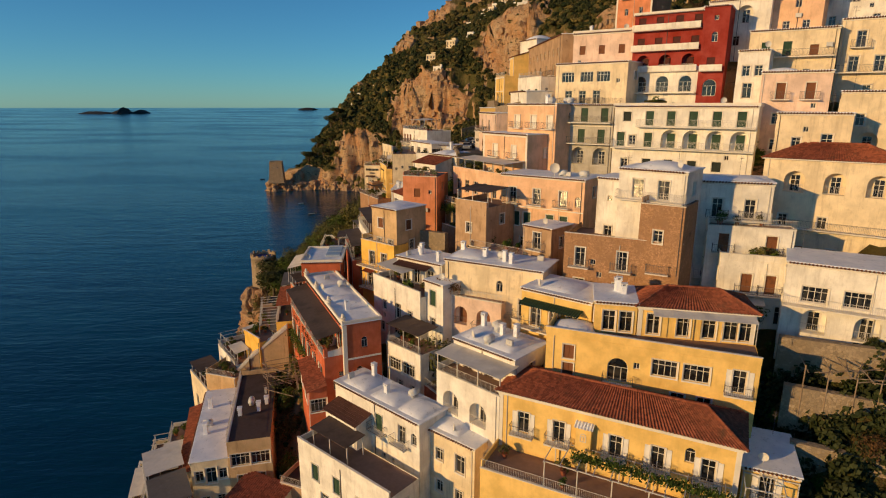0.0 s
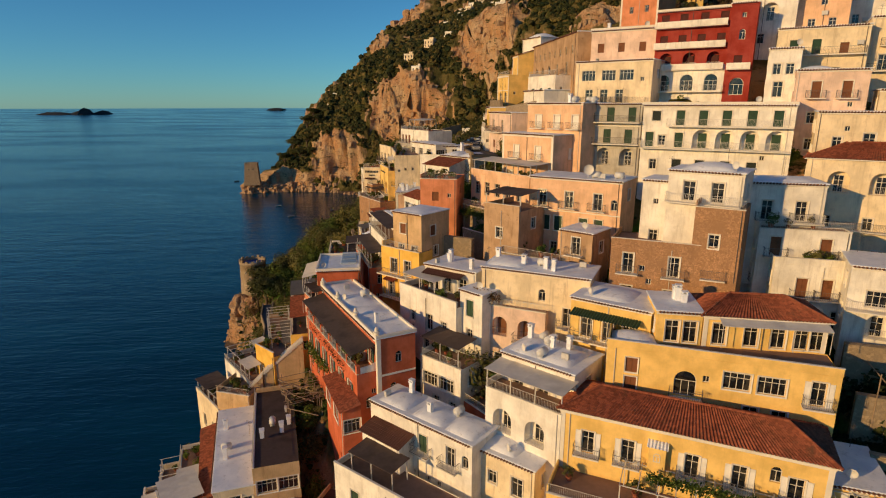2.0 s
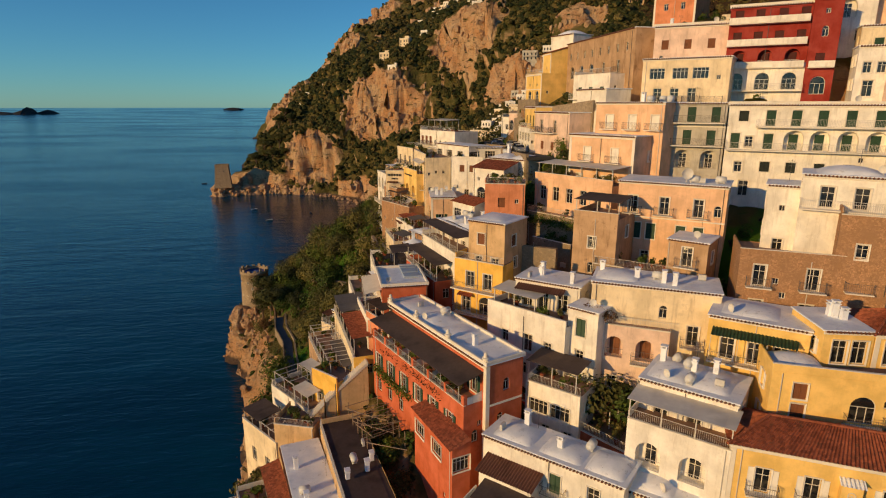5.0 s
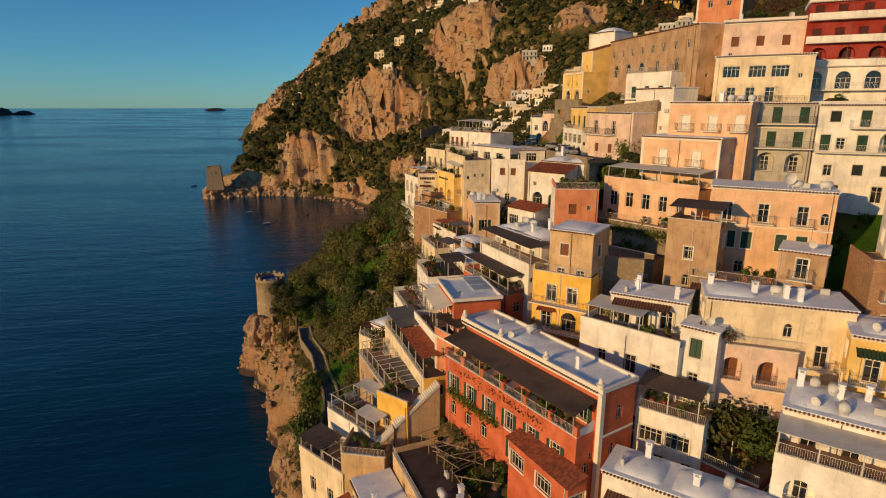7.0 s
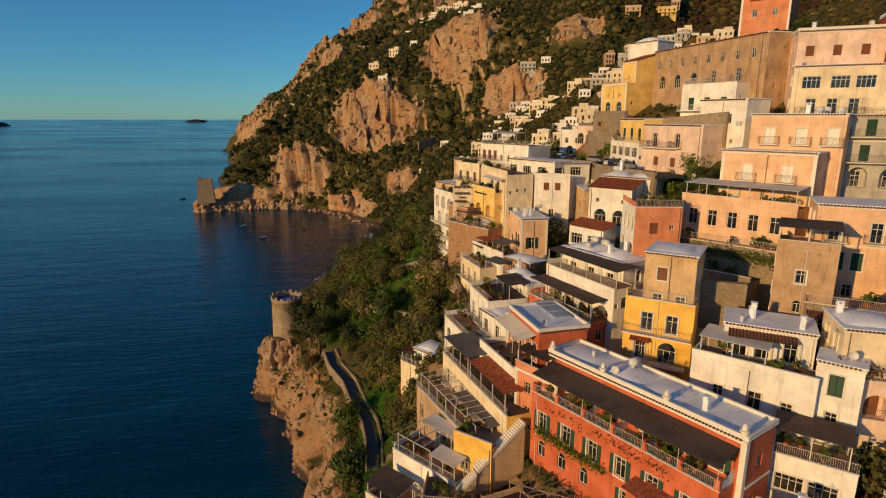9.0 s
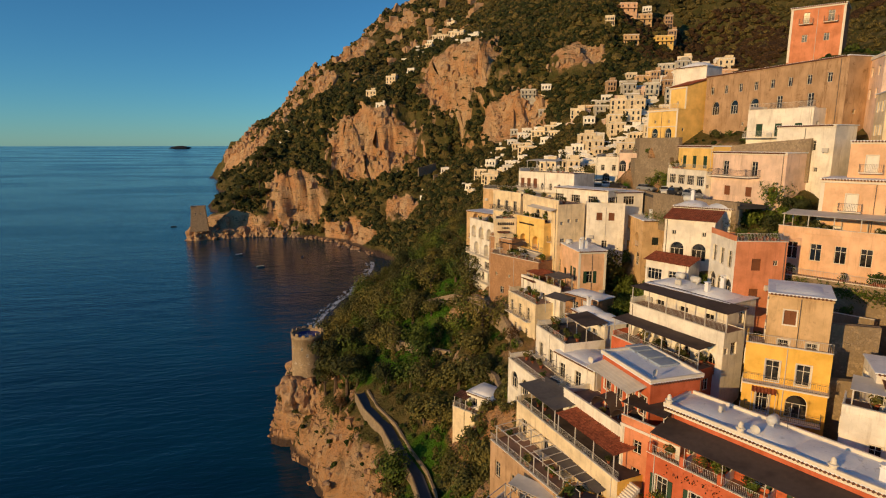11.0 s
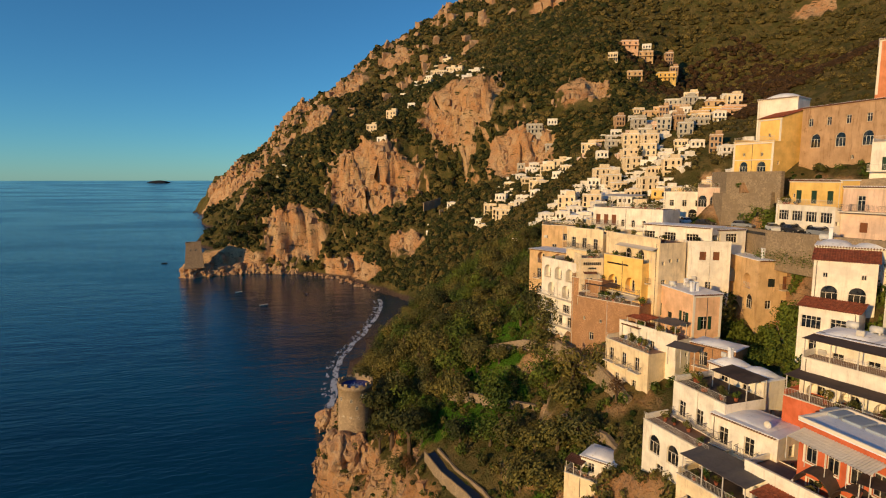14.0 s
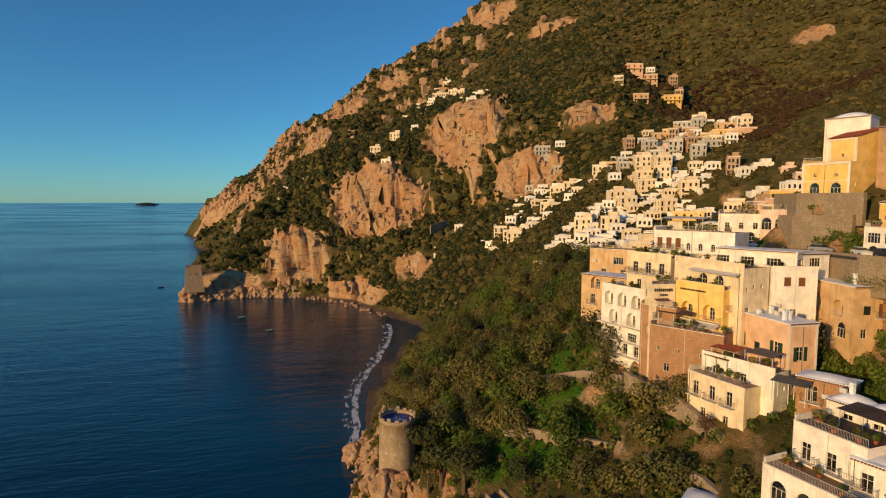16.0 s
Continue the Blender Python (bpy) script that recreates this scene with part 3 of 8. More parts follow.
plot(key="white_right_low", a=(34.6, 80.0), b=(43.8, 76.6), zt=60.9, zb=52, d=2.6, wall=WHITE, roof="terrace", cat="house", label="white lower terrace with brown doors and a railing", front=[(5.2, "rb", (0.3, 0.55, 0.8)), (1.6, "d", (0.3, 0.7))], ground=False, plants=5, awning=(0.02, 0.5, 4.6, CANVAS, 1.8))
plot(key="red_roof_right", a=(44.6, 91.0), b=(56.0, 82.0), zt=71.6, zb=54, d=8, wall=CREAM, roof="hip", cat="house", label="cream house with a red tile roof and arches",
     front=[(13.4, "loggia", (0.25, 0.55, 0.85)), (9.0, "w", (0.2, 0.5)), (5.0, "r", (0.12, 0.35, 0.6, 0.85)), (1.2, "d", (0.3, 0.6))], balcony=(0.0, 1.0, 4.9), balcony2=(0.0, 1.0, 9.0))
plot(key="white_low_right", a=(38.8, 74.2), b=(52.0, 66.2), zt=62.2, zb=54.2, d=7, wall=WHITE, roof="flat", cat="house", label="white house with wide glazed verandas",
     front=[(3.9, "wide", (0.18, 0.42, 0.7)), (0.5, "loggia", (0.2, 0.5, 0.8))], balcony=(0.0, 1.0, 3.6), clutter=3)
plot(key="cream_right", a=(47.8, 100.0), b=(55.0, 95.6), zt=82.7, zb=70, d=7, wall=PINK, roof="flat", cat="house", label="pale house with brown shutters and a domed roof", domes=[(2.4, 3, 2.0, 2.4, 0.8)],
     front=[(9.0, "rb", (0.3, 0.72)), (5.6, "w", (0.28, 0.7)), (2.0, "w", (0.3, 0.7))])
plot(key="white_mid_right", a=(47.0, 93.6), b=(54.0, 89.0), zt=77.2, zb=64, d=6, wall=CREAM, roof="flat", cat="house", label="cream house with a vaulted roof", front=[(8.6, "w", (0.3,)), (8.4, "d", (0.7,)), (5.0, "a", (0.35,)), (4.6, "w", (0.7,))])
plot(key="green_shutters", a=(50.4, 109.4), b=(60.0, 103.0), zt=89.2, zb=78, d=7, wall=CREAM, roof="flat", cat="house", label="cream house with green shutters and a long balcony",
     front=[(7.4, "g", (0.2, 0.45)), (7.4, "r", (0.75,)), (4.0, "w", (0.2, 0.45, 0.7))], balcony=(0.02, 0.98, 7.3))
plot(key="white_top_right", a=(47.0, 117.0), b=(54.4, 111.6), zt=94.6, zb=84, d=7, wall=WHITE, roof="flat", cat="house", label="white arcaded house on the upper street", domes=[(3, 3, 2.6, 2.4, 0.9)],
     front=[(7.0, "loggia", (0.25, 0.6)), (3.6, "w", (0.2, 0.5, 0.8))])
plot(key="peach_top_right", a=(55.6, 113.2), b=(61.0, 109.0), zt=97.6, zb=86, d=7, wall=PEACH, roof="flat", cat="house", label="peach house with an arched door", domes=[(3, 3, 2.6, 2.4, 0.6)], front=[(7.0, "a", (0.5,)), (3.6, "w", (0.3, 0.7))])
plot(key="white_between", a=(47.0, 105.6), b=(50.4, 103.2), zt=86.0, zb=74, d=6, wall=WHITE, roof="flat", cat="house", label="narrow white house with a stair", front=[(8.4, "w", (0.3, 0.7)), (5.2, "d", (0.4,)), (2.0, "w", (0.6,))])
plot(key="white_far_right", a=(61.4, 104.8), b=(70.0, 99.0), zt=90.4, zb=78, d=7, wall=CREAM, roof="flat", cat="house", label="cream terraced house with iron balconies", front=[(8.4, "f", (0.25, 0.7)), (5.0, "d", (0.2, 0.5, 0.8)), (1.6, "w", (0.4,))], balcony=(0.0, 1.0, 4.9))
plot(key="cream_far_right", a=(56.0, 94.8), b=(66.0, 88.0), zt=80.0, zb=66, d=7, wall=CREAM, roof="flat", cat="house", label="cream house with a terrace on arches", front=[(9.6, "w", (0.2, 0.5, 0.8)), (6.0, "loggia", (0.3, 0.7)), (2.4, "w", (0.3, 0.7))])
plot(key="upper_right", a=(62.0, 116.0), b=(74.0, 108.0), zt=101.0, zb=88, d=7, wall=WHITE, roof="flat", cat="house", label="white terraced house on the upper road", front=[(9.4, "w", (0.15, 0.4, 0.65, 0.9)), (6.0, "loggia", (0.2, 0.5, 0.8)), (2.6, "w", (0.3, 0.7))], balcony=(0.0, 1.0, 9.3))
plot(key="orange_wall", a=(-3.9, 115.9), b=(2.0, 114.2), zt=66.2, zb=54, d=7.5, wall=ORANGE, left_wall=WHITE, roof="terrace", cat="house", label="orange house with a white arcaded side",
     front=[(8.6, "r", (0.42,)), (9.2, "s", (0.8,)), (4.8, "r", (0.42,))], left=[(8.6, "d", (0.2, 0.5, 0.8)), (4.6, "arch", (0.2, 0.5, 0.82))], plants=8)
plot(key="white_red_roof", a=(-2.6, 132.5), b=(1.8, 127.0), zt=66.9, zb=56, d=4.2, wall=WHITE, roof="tile", cat="house", label="white house with a low red tile roof and arches", front=[(8.6, "s", (0.2, 0.8)), (5.0, "arch", (0.28, 0.72))])
plot(key="white_vault_row", a=(0.8, 135.4), b=(6.4, 128.4), zt=68.4, zb=60, d=6.0, wall=WHITE, roof="flat", cat="house", label="white house with a row of shallow vaults", domes=[(2.2, 3, 2.0, 2.6, 0.9), (6.6, 3, 2.0, 2.6, 0.9)], front=[(5.4, "w", (0.3, 0.7))], clutter=2)
plot(key="gallery_red_roof", a=(-6.6, 130.6), b=(-3.8, 124.6), zt=61.2, zb=54, d=3.0, wall=WHITE, roof="tile", cat="house", label="glazed gallery under a red tile lean-to roof", front=[(4.4, "wide", (0.22, 0.72)), (1.0, "d", (0.3, 0.7))])
plot(key="domed_terrace", a=(-10.2, 124.6), b=(-6.6, 113.0), zt=59.2, zb=52, d=5.5, wall=WHITE, roof="flat", cat="house", label="white domed hall above restaurant terraces",
     domes=[(3.0, 2.8, 2.5, 2.2, 0.9), (8.6, 2.8, 2.6, 2.2, 0.9)], clutter=5, front=[(3.2, "d", (0.2, 0.5, 0.8))])
plot(key="restaurant_upper", a=(-12.9, 124.0), b=(-9.4, 110.0), zt=56.8, zb=50, d=3.6, wall=WHITE, roof="terrace", cat="terrace", label="restaurant terrace under a dark awning", ground=False,
     front=[(1.4, "loggia", (0.14, 0.38, 0.62, 0.86))], pergola=(0.0, 1.0, 0.2, 3.6, 2.3, AWNING))
plot(key="restaurant_lower", a=(-15.6, 123.6), b=(-12.4, 110.4), zt=52.5, zb=44, d=3.6, wall=RED, roof="terrace", cat="terrace", label="lower restaurant terrace with white posts and plants",
     front=[(3.6, "w", (0.3, 0.7))], pergola=(0.0, 1.0, 0.2, 3.6, 2.5, AWNING), plants=8)
plot(key="cream_hotel", a=(-9.7, 173.2), b=(-8.6, 157.6), zt=66.5, zb=50, d=5.8, wall=CREAM, roof="terrace", cat="hotel", label="cream hotel block with a broad grey roof terrace", plants=6,
     front=[(12.6, "s", (0.15, 0.3, 0.82)), (12.2, "arch", (0.45, 0.68)), (9.0, "d", (0.2, 0.5, 0.8)), (5.6, "w", (0.3, 0.7))], right=[(12.9, "s", (0.42, 0.72)), (12.5, "s", (0.16,)), (8.4, "w", (0.2,)), (4.6, "w", (0.5,))], awning=(0.3, 0.98, 15.4, CANVAS, 1.4))
plot(key="sign_hotel", a=(-17.0, 170.0), b=(-12.7, 169.0), zt=62.4, zb=46, d=5.0, wall=CREAM, roof="terrace", cat="hotel", label="sandy hotel front with a dark name sign", plants=4,
     front=[(10.4, "d", (0.42,)), (10.8, "s", (0.86,)), (6.2, "pw", (0.3, 0.75)), (2.6, "w", (0.4,))], balcony=(0.05, 0.75, 10.3), awning=(0.1, 0.7, 13.6, BROWN, 0.9))
plot(key="hotel_loggias", a=(-12.6, 169.0), b=(-10.4, 159.8), zt=62.6, zb=46, d=3.4, wall=YELLOW, roof="terrace", cat="hotel wing", label="yellow hotel wing with arched loggias and white planters", plants=6, ground=False,
     front=[(11.0, "loggia", (0.26, 0.72)), (6.6, "wide", (0.25, 0.7)), (2.6, "w", (0.3, 0.7))], balcony=(0.02, 0.98, 10.8), awning=(0.05, 0.98, 10.4, CANVAS, 2.2))
plot(key="hotel_base", a=(-18.2, 168.6), b=(-12.4, 157.2), zt=55.4, zb=44, d=5.0, wall=BRICK, roof="terrace", cat="terrace", label="bare stone basement under a hotel terrace", plants=10,
     front=[(7.0, "s", (0.12, 0.4, 0.72)), (3.4, "w", (0.25, 0.6, 0.85))], pergola=(0.05, 0.5, 1.6, 4.6, 2.3, AWNING))
plot(key="ochre_house", a=(-8.4, 148.6), b=(-3.1, 148.2), zt=59.0, zb=46, d=12.6, wall=PEACH, roof="flat", cat="house", label="peach-ochre house with green shutters and white quoins", clutter=8, trim=True,
     front=[(7.2, "gs", (0.42,)), (3.0, "w", (0.3,))], left=[(7.6, "gs", (0.2, 0.82)), (7.4, "bk", (0.5,)), (3.4, "gs", (0.2,)), (3.0, "g", (0.8,)), (3.2, "w", (0.5,))], right=[(7.2, "gs", (0.4, 0.75))])
plot(key="brick_dome", a=(-13.5, 142.4), b=(-10.8, 136.4), zt=53.4, zb=47, d=4.0, wall=BRICK, roof="flat", cat="house", label="small brick house with a blue-white domed roof", domes=[(3.2, 2.0, 2.8, 1.8, 0.7)], front=[(3.2, "d", (0.3,))], pergola=(-0.35, 0.3, -2.6, -0.1, -0.6, FELT))
plot(key="lean_to_house", a=(-15.2, 158.8), b=(-12.4, 147.0), zt=52.2, zb=45, d=3.6, wall=WHITE, roof="terrace", cat="house", label="white house with a roof terrace and shade sail", front=[(4.4, "w", (0.2, 0.6)), (1.0, "w", (0.4,))], pergola=(0.62, 0.95, 0.3, 3.2, 2.2, FELT), pergola2=(0.12, 0.45, 0.2, 3.4, 1.6, TILE), plants=3)
plot(key="tan_terrace", a=(-17.8, 158.8), b=(-16.4, 148.4), zt=49.8, zb=42, d=6.5, wall=CREAM, roof="terrace", cat="house", label="cream terrace house with planted roof", plants=6,
     front=[(4.2, "f", (0.15, 0.45, 0.75)), (1.0, "w", (0.3, 0.7))], pergola=(0.1, 0.5, 2.4, 6.0, 2.6, BROWN))
plot(key="white_left", a=(-18.6, 184.0), b=(-16.4, 173.0), zt=60.2, zb=46, d=6, wall=WHITE, roof="terrace", cat="house", label="white house with glazed veranda and balconies", plants=5,
     front=[(10.8, "loggia", (0.18, 0.5, 0.82)), (7.2, "loggia", (0.3, 0.72)), (4.2, "wide", (0.3, 0.75)), (1.4, "d", (0.25, 0.6, 0.85))], balcony=(0.0, 1.0, 7.1), balcony2=(0.0, 1.0, 4.1), balcony3=(0.0, 1.0, 1.3))
plot(key="tan_stone_house", a=(-17.4, 172.6), b=(-14.6, 166.2), zt=58.4, zb=45, d=5, wall=BRICK, roof="terrace", cat="house", label="rough stone house with small windows", plants=4, front=[(8.0, "w", (0.25, 0.7)), (4.6, "w", (0.3, 0.72))])
plot(key="yellow_block", a=(-9.0, 205.0), b=(-1.6, 196.0), zt=66.0, zb=54, d=6, wall=OCHRE, roof="awned", cat="house", label="sandy house with a dark roof and loggia", front=[(8.4, "wide", (0.6,)), (5.0, "f", (0.3, 0.7))])
plot(key="scaffold_house", a=(-15.8, 197.0), b=(-10.6, 186.0), zt=61.0, zb=48, d=6, wall=OCHRE, roof="flat", cat="house", label="sandy house with iron balconies", front=[(10.0, "loggia", (0.3, 0.7)), (6.4, "f", (0.25, 0.7)), (3.0, "w", (0.3, 0.7))])
plot(key="cream_curve", a=(-7.2, 183.0), b=(-0.2, 168.6), zt=71.6, zb=59, d=7, wall=WHITE, roof="terrace", cat="hotel", label="cream hotel wing with white parapets", coping=True, front=[(8.8, "a", (0.45, 0.6, 0.75, 0.9)), (9.0, "rb", (0.08, 0.2, 0.32)), (5.2, "d", (0.15, 0.4, 0.65)), (2.0, "w", (0.3, 0.7))], balcony=(0.0, 0.8, 8.4), plants=8, pergola=(0.0, 0.55, 2.6, 6.4, 2.5, CANVAS))
plot(key="yellow_bay", a=(-13.2, 183.4), b=(-10.0, 174.0), zt=66.6, zb=52, d=5, wall=CREAM, roof="terrace", cat="hotel wing", label="cream hotel wing with potted terraces", plants=8, front=[(11.2, "d", (0.2, 0.5, 0.8)), (7.6, "f", (0.3, 0.7)), (4.0, "w", (0.3, 0.7))], balcony=(0.0, 1.0, 11.0), balcony2=(0.0, 1.0, 7.5))
plot(key="glass_veranda", a=(-4.6, 168.4), b=(1.0, 156.2), zt=69.0, zb=65.6, d=5.2, wall=WHITE, roof="flat", cat="restaurant", label="glazed roof pavilion with a white canopy", ground=False, front=[(0.5, "wide", (0.09, 0.25, 0.41, 0.57, 0.73, 0.9))], right=[(0.5, "wide", (0.25, 0.72))])
plot(key="white_back", a=(-2.7, 157.4), b=(3.8, 154.6), zt=66.0, zb=53, d=9, wall=WHITE, roof="terrace", cat="house", label="plain white house under the glazed pavilion", front=[(10.4, "r", (0.34, 0.66)), (5.0, "w", (0.5,))], plants=4)
plot(key="glazed_gallery", a=(1.3, 157.4), b=(9.0, 157.0), zt=68.6, zb=65.9, d=4, wall=WHITE, roof="flat", cat="restaurant", label="glazed restaurant gallery along the road", ground=False, front=[(0.3, "wide", (0.12, 0.37, 0.62, 0.87))])
plot(key="ochre_small", a=(4.0, 148.4), b=(10.4, 146.8), zt=64.2, zb=53, d=12, wall=OCHRE, roof="flat", cat="house", label="ochre house with an arched niche and iron balcony", front=[(6.8, "bk", (0.35,)), (6.4, "rb", (0.72,)), (3.0, "w", (0.3, 0.7))],
     left=[(6.2, "loggia", (0.3,)), (6.0, "loggia", (0.72,)), (2.6, "arch", (0.8,)), (2.6, "w", (0.3,))], clutter=2)
plot(key="dark_roof_white", a=(-21.6, 135.4), b=(-21.0, 126.6), zt=50.6, zb=41, d=6.5, wall=WHITE, roof="awned", cat="house", label="white house with a dark flat roof terrace", plants=6,
     front=[(5.2, "d", (0.2, 0.55, 0.85)), (1.6, "arch", (0.35, 0.75))], pergola=(0.35, 0.98, 3.4, 6.8, 2.2, AWNING))
plot(key="white_vaults_low", a=(-15.2, 136.4), b=(-14.4, 127.6), zt=52.4, zb=44, d=3.6, wall=WHITE, roof="flat", cat="house", label="white house with two long vaults", domes=[(2.4, 1.8, 2.2, 1.6, 1.3), (6.6, 1.8, 2.1, 1.6, 1.3)], front=[(5.0, "d", (0.3, 0.7))], clutter=2)
plot(key="white_roof_low", a=(-21.8, 127.8), b=(-19.9, 119.8), zt=49.2, zb=41, d=5.5, wall=WHITE, roof="flat", cat="house", label="white house with a pale blue roof", domes=[(4, 2.8, 3, 2.2, 0.5)], front=[(4.8, "d", (0.2, 0.6)), (1.4, "w", (0.5,))])
plot(key="white_stairs_low", a=(-25.9, 135.6), b=(-24.6, 124.9), zt=45.6, zb=37, d=4.2, wall=WHITE, roof="terrace", cat="house", label="white terraced house with arches", front=[(4.6, "arch", (0.2, 0.5, 0.8)), (1.4, "d", (0.3, 0.7))], plants=4)
plot(key="red_awning_terrace", a=(-28.2, 125.6), b=(-24.6, 105.4), zt=43.4, zb=35, d=4.6, wall=CREAM, roof="awned", cat="house", label="cream house with brown awnings and a white rail",
     front=[(4.4, "d", (0.1, 0.35, 0.6, 0.85)), (1.0, "d", (0.2, 0.5, 0.8))], pergola=(0.45, 0.95, 0.2, 4.4, 2.4, TILE), plants=5, right_wall=AMBER, pergola2=(0.02, 0.42, 0.2, 4.4, 2.6, FELT))
plot(key="lattice_terrace", a=(-32.6, 123.4), b=(-28.0, 106.0), zt=39.4, zb=31, d=4.6, wall=TAN, roof="terrace", cat="house", label="white pergola terrace stepping to the sea",
     front=[(4.0, "d", (0.1, 0.3, 0.5, 0.7, 0.9)), (0.8, "w", (0.2, 0.5, 0.8))], pergola=(0.05, 0.95, 0.2, 4.0, 2.3, RAILW), plants=5, right_wall=AMBER, pergola2=(0.45, 0.98, 2.2, 4.5, 2.0, FELT))
plot(key="amber_stair", a=(-30.6, 107.2), b=(-27.0, 103.4), zt=40.6, zb=32, d=4.0, wall=AMBER, roof="terrace", cat="house", label="amber house beside a stair", front=[(4.6, "w", (0.3, 0.7)), (1.0, "d", (0.5,))], plants=3)
plot(key="pergola_step", a=(-37.4, 112.6), b=(-31.2, 104.0), zt=36.4, zb=27, d=5.0, wall=WHITE, roof="terrace", cat="house", label="white stepped house with pergolas and planters",
     front=[(4.4, "d", (0.2, 0.5, 0.8)), (1.0, "w", (0.3, 0.7))], pergola=(0.05, 0.6, 0.3, 4.4, 2.2, RAILW), plants=8, pergola2=(0.62, 0.98, 0.2, 2.2, 2.0, CANVAS), pergola3=(0.1, 0.9, 4.5, 6.4, 2.4, CANVAS))
plot(key="pergola_step_low", a=(-41.2, 109.0), b=(-35.4, 101.6), zt=32.4, zb=23, d=4.6, wall=CREAM, roof="terrace", cat="house", label="cream sea terrace with white pergola", front=[(4.4, "d", (0.3, 0.7)), (1.0, "w", (0.5,))], pergola=(0.0, 0.5, 0.2, 3.6, 2.2, AWNING), plants=4, pergola2=(0.52, 0.98, 0.2, 3.6, 2.0, RAILW))
plot(key="blue_roof", a=(-34.2, 98.8), b=(-29.4, 80.4), zt=34.3, zb=24, d=4.7, wall=CREAM, roof="flat", cat="house", label="long low house with a worn grey roof", front=[(6.6, "d", (0.1, 0.3, 0.5, 0.7, 0.9)), (3.0, "w", (0.2, 0.5, 0.8))], right=[(7.0, "d", (0.5,)), (7.4, "w", (0.2, 0.8)), (3.6, "w", (0.3, 0.7))], clutter=3)
plot(key="dark_roof", a=(-29.2, 99.9), b=(-25.0, 81.4), zt=36.6, zb=26, d=5.4, wall=OCHRE, roof="awned", cat="house", label="building with a dark tarred roof", front=[(4.6, "w", (0.2, 0.5, 0.8))], right=[(7.0, "wide", (0.28, 0.74)), (3.4, "d", (0.3, 0.7))], clutter=5)
plot(key="brown_tile_low", a=(-24.4, 78.6), b=(-18.2, 75.6), zt=30.6, zb=22, d=4.2, wall=CREAM, roof="tile", cat="house", label="low house with an old brown tile roof", front=[(5.4, "w", (0.3, 0.7))])
plot(key="felt_roof_low", a=(-18.0, 79.6), b=(-11.8, 77.0), zt=32.0, zb=25, d=4.2, wall=TAN, roof="awned", cat="shed", label="shed with a grey felt roof", front=[(3.4, "w", (0.5,))], clutter=2)
plot(key="stone_block", a=(-35.5, 101.8), b=(-30.2, 100.0), zt=36.0, zb=26, d=5, wall=OCHRE, roof="terrace", cat="house", label="rough plastered block under a planted terrace", front=[(5.6, "s", (0.7,))], plants=5)
plot(key="tile_roof_sea", a=(-36.6, 98.2), b=(-31.4, 81.6), zt=31.8, zb=21, d=2.1, wall=CREAM, roof="tile", cat="house", label="cream house with a terracotta lean-to roof", front=[(5.6, "loggia", (0.12, 0.3, 0.5, 0.7, 0.88)), (2.2, "w", (0.2, 0.4, 0.7))])
plot(key="sea_terrace", a=(-40.4, 98.8), b=(-35.2, 82.6), zt=28.2, zb=17, d=3.6, wall=WHITE, roof="terrace", cat="house", label="white sea terrace with canvas roof", front=[(6.0, "d", (0.15, 0.4, 0.6, 0.85)), (2.6, "w", (0.5,))], pergola=(0.5, 0.9, 0.2, 3.2, 2.2, CANVAS), plants=9)
plot(key="sea_terrace_low", a=(-44.2, 100.0), b=(-39.0, 84.6), zt=24.2, zb=12, d=3.6, wall=CREAM, roof="terrace", cat="house", label="low sea terrace under a white lattice", front=[(6.4, "d", (0.2, 0.6)), (3.0, "w", (0.5,))], pergola=(0.05, 0.5, 0.2, 3.2, 2.2, RAILW), plants=8)
plot(key="bathing_terrace", a=(-47.4, 100.6), b=(-42.6, 87.0), zt=20.0, zb=9, d=3.0, wall=WHITE, roof="terrace", cat="house", label="lowest white terrace above the sea with a canvas roof", front=[(6.4, "w", (0.3, 0.7))], pergola=(0.3, 0.8, 0.2, 2.8, 2.2, CANVAS), plants=5)
plot(key="sea_house", a=(-38.6, 86.0), b=(-31.6, 74.0), zt=30.0, zb=20, d=5, wall=CREAM, roof="terrace", cat="house", label="cream house near the sea with awned roof terraces", front=[(5.0, "a", (0.3, 0.7)), (1.4, "w", (0.5,))], pergola=(0.04, 0.44, 0.3, 4.6, 2.2, CANVAS), pergola2=(0.52, 0.96, 0.3, 4.6, 2.2, FELT), plants=4)
plot(key="church", a=(17.7, 171.0), b=(18.9, 162.0), zt=85.0, zb=76, d=8, wall=YELLOW, roof="terrace", cat="church", label="yellow church with arched windows and white trim", trim=True, front=[(2.6, "arch", (0.28, 0.72)), (6.2, "s", (0.28, 0.72))], band=5.4)
plot(key="church_tower", a=(20.9, 168.2), b=(21.2, 162.8), zt=89.6, zb=77, d=7, wall=YELLOW, roof="tile", cat="church tower", label="yellow church front with white pilasters", ground=False, trim=True, front=[(9.0, "s", (0.5,)), (4.0, "aw", (0.5,))])
plot(key="brown_long", a=(24.6, 161.5), b=(26.0, 131.0), zt=91.2, zb=80, d=7, wall=TAN, roof="flat", cat="house", label="long weathered brown house with a row of windows", front=[(7.6, "w", (0.06, 0.18, 0.3, 0.42, 0.54, 0.66, 0.78, 0.9)), (3.6, "arch", (0.1, 0.26, 0.42)), (4.0, "d", (0.6, 0.8))])
plot(key="white_green_doors", a=(19.6, 143.4), b=(22.6, 133.0), zt=83.6, zb=76, d=5, wall=WHITE, roof="terrace", cat="house", label="white house with tall green doors", front=[(3.2, "g", (0.2, 0.5, 0.8))], balcony=(0.0, 1.0, 3.1))
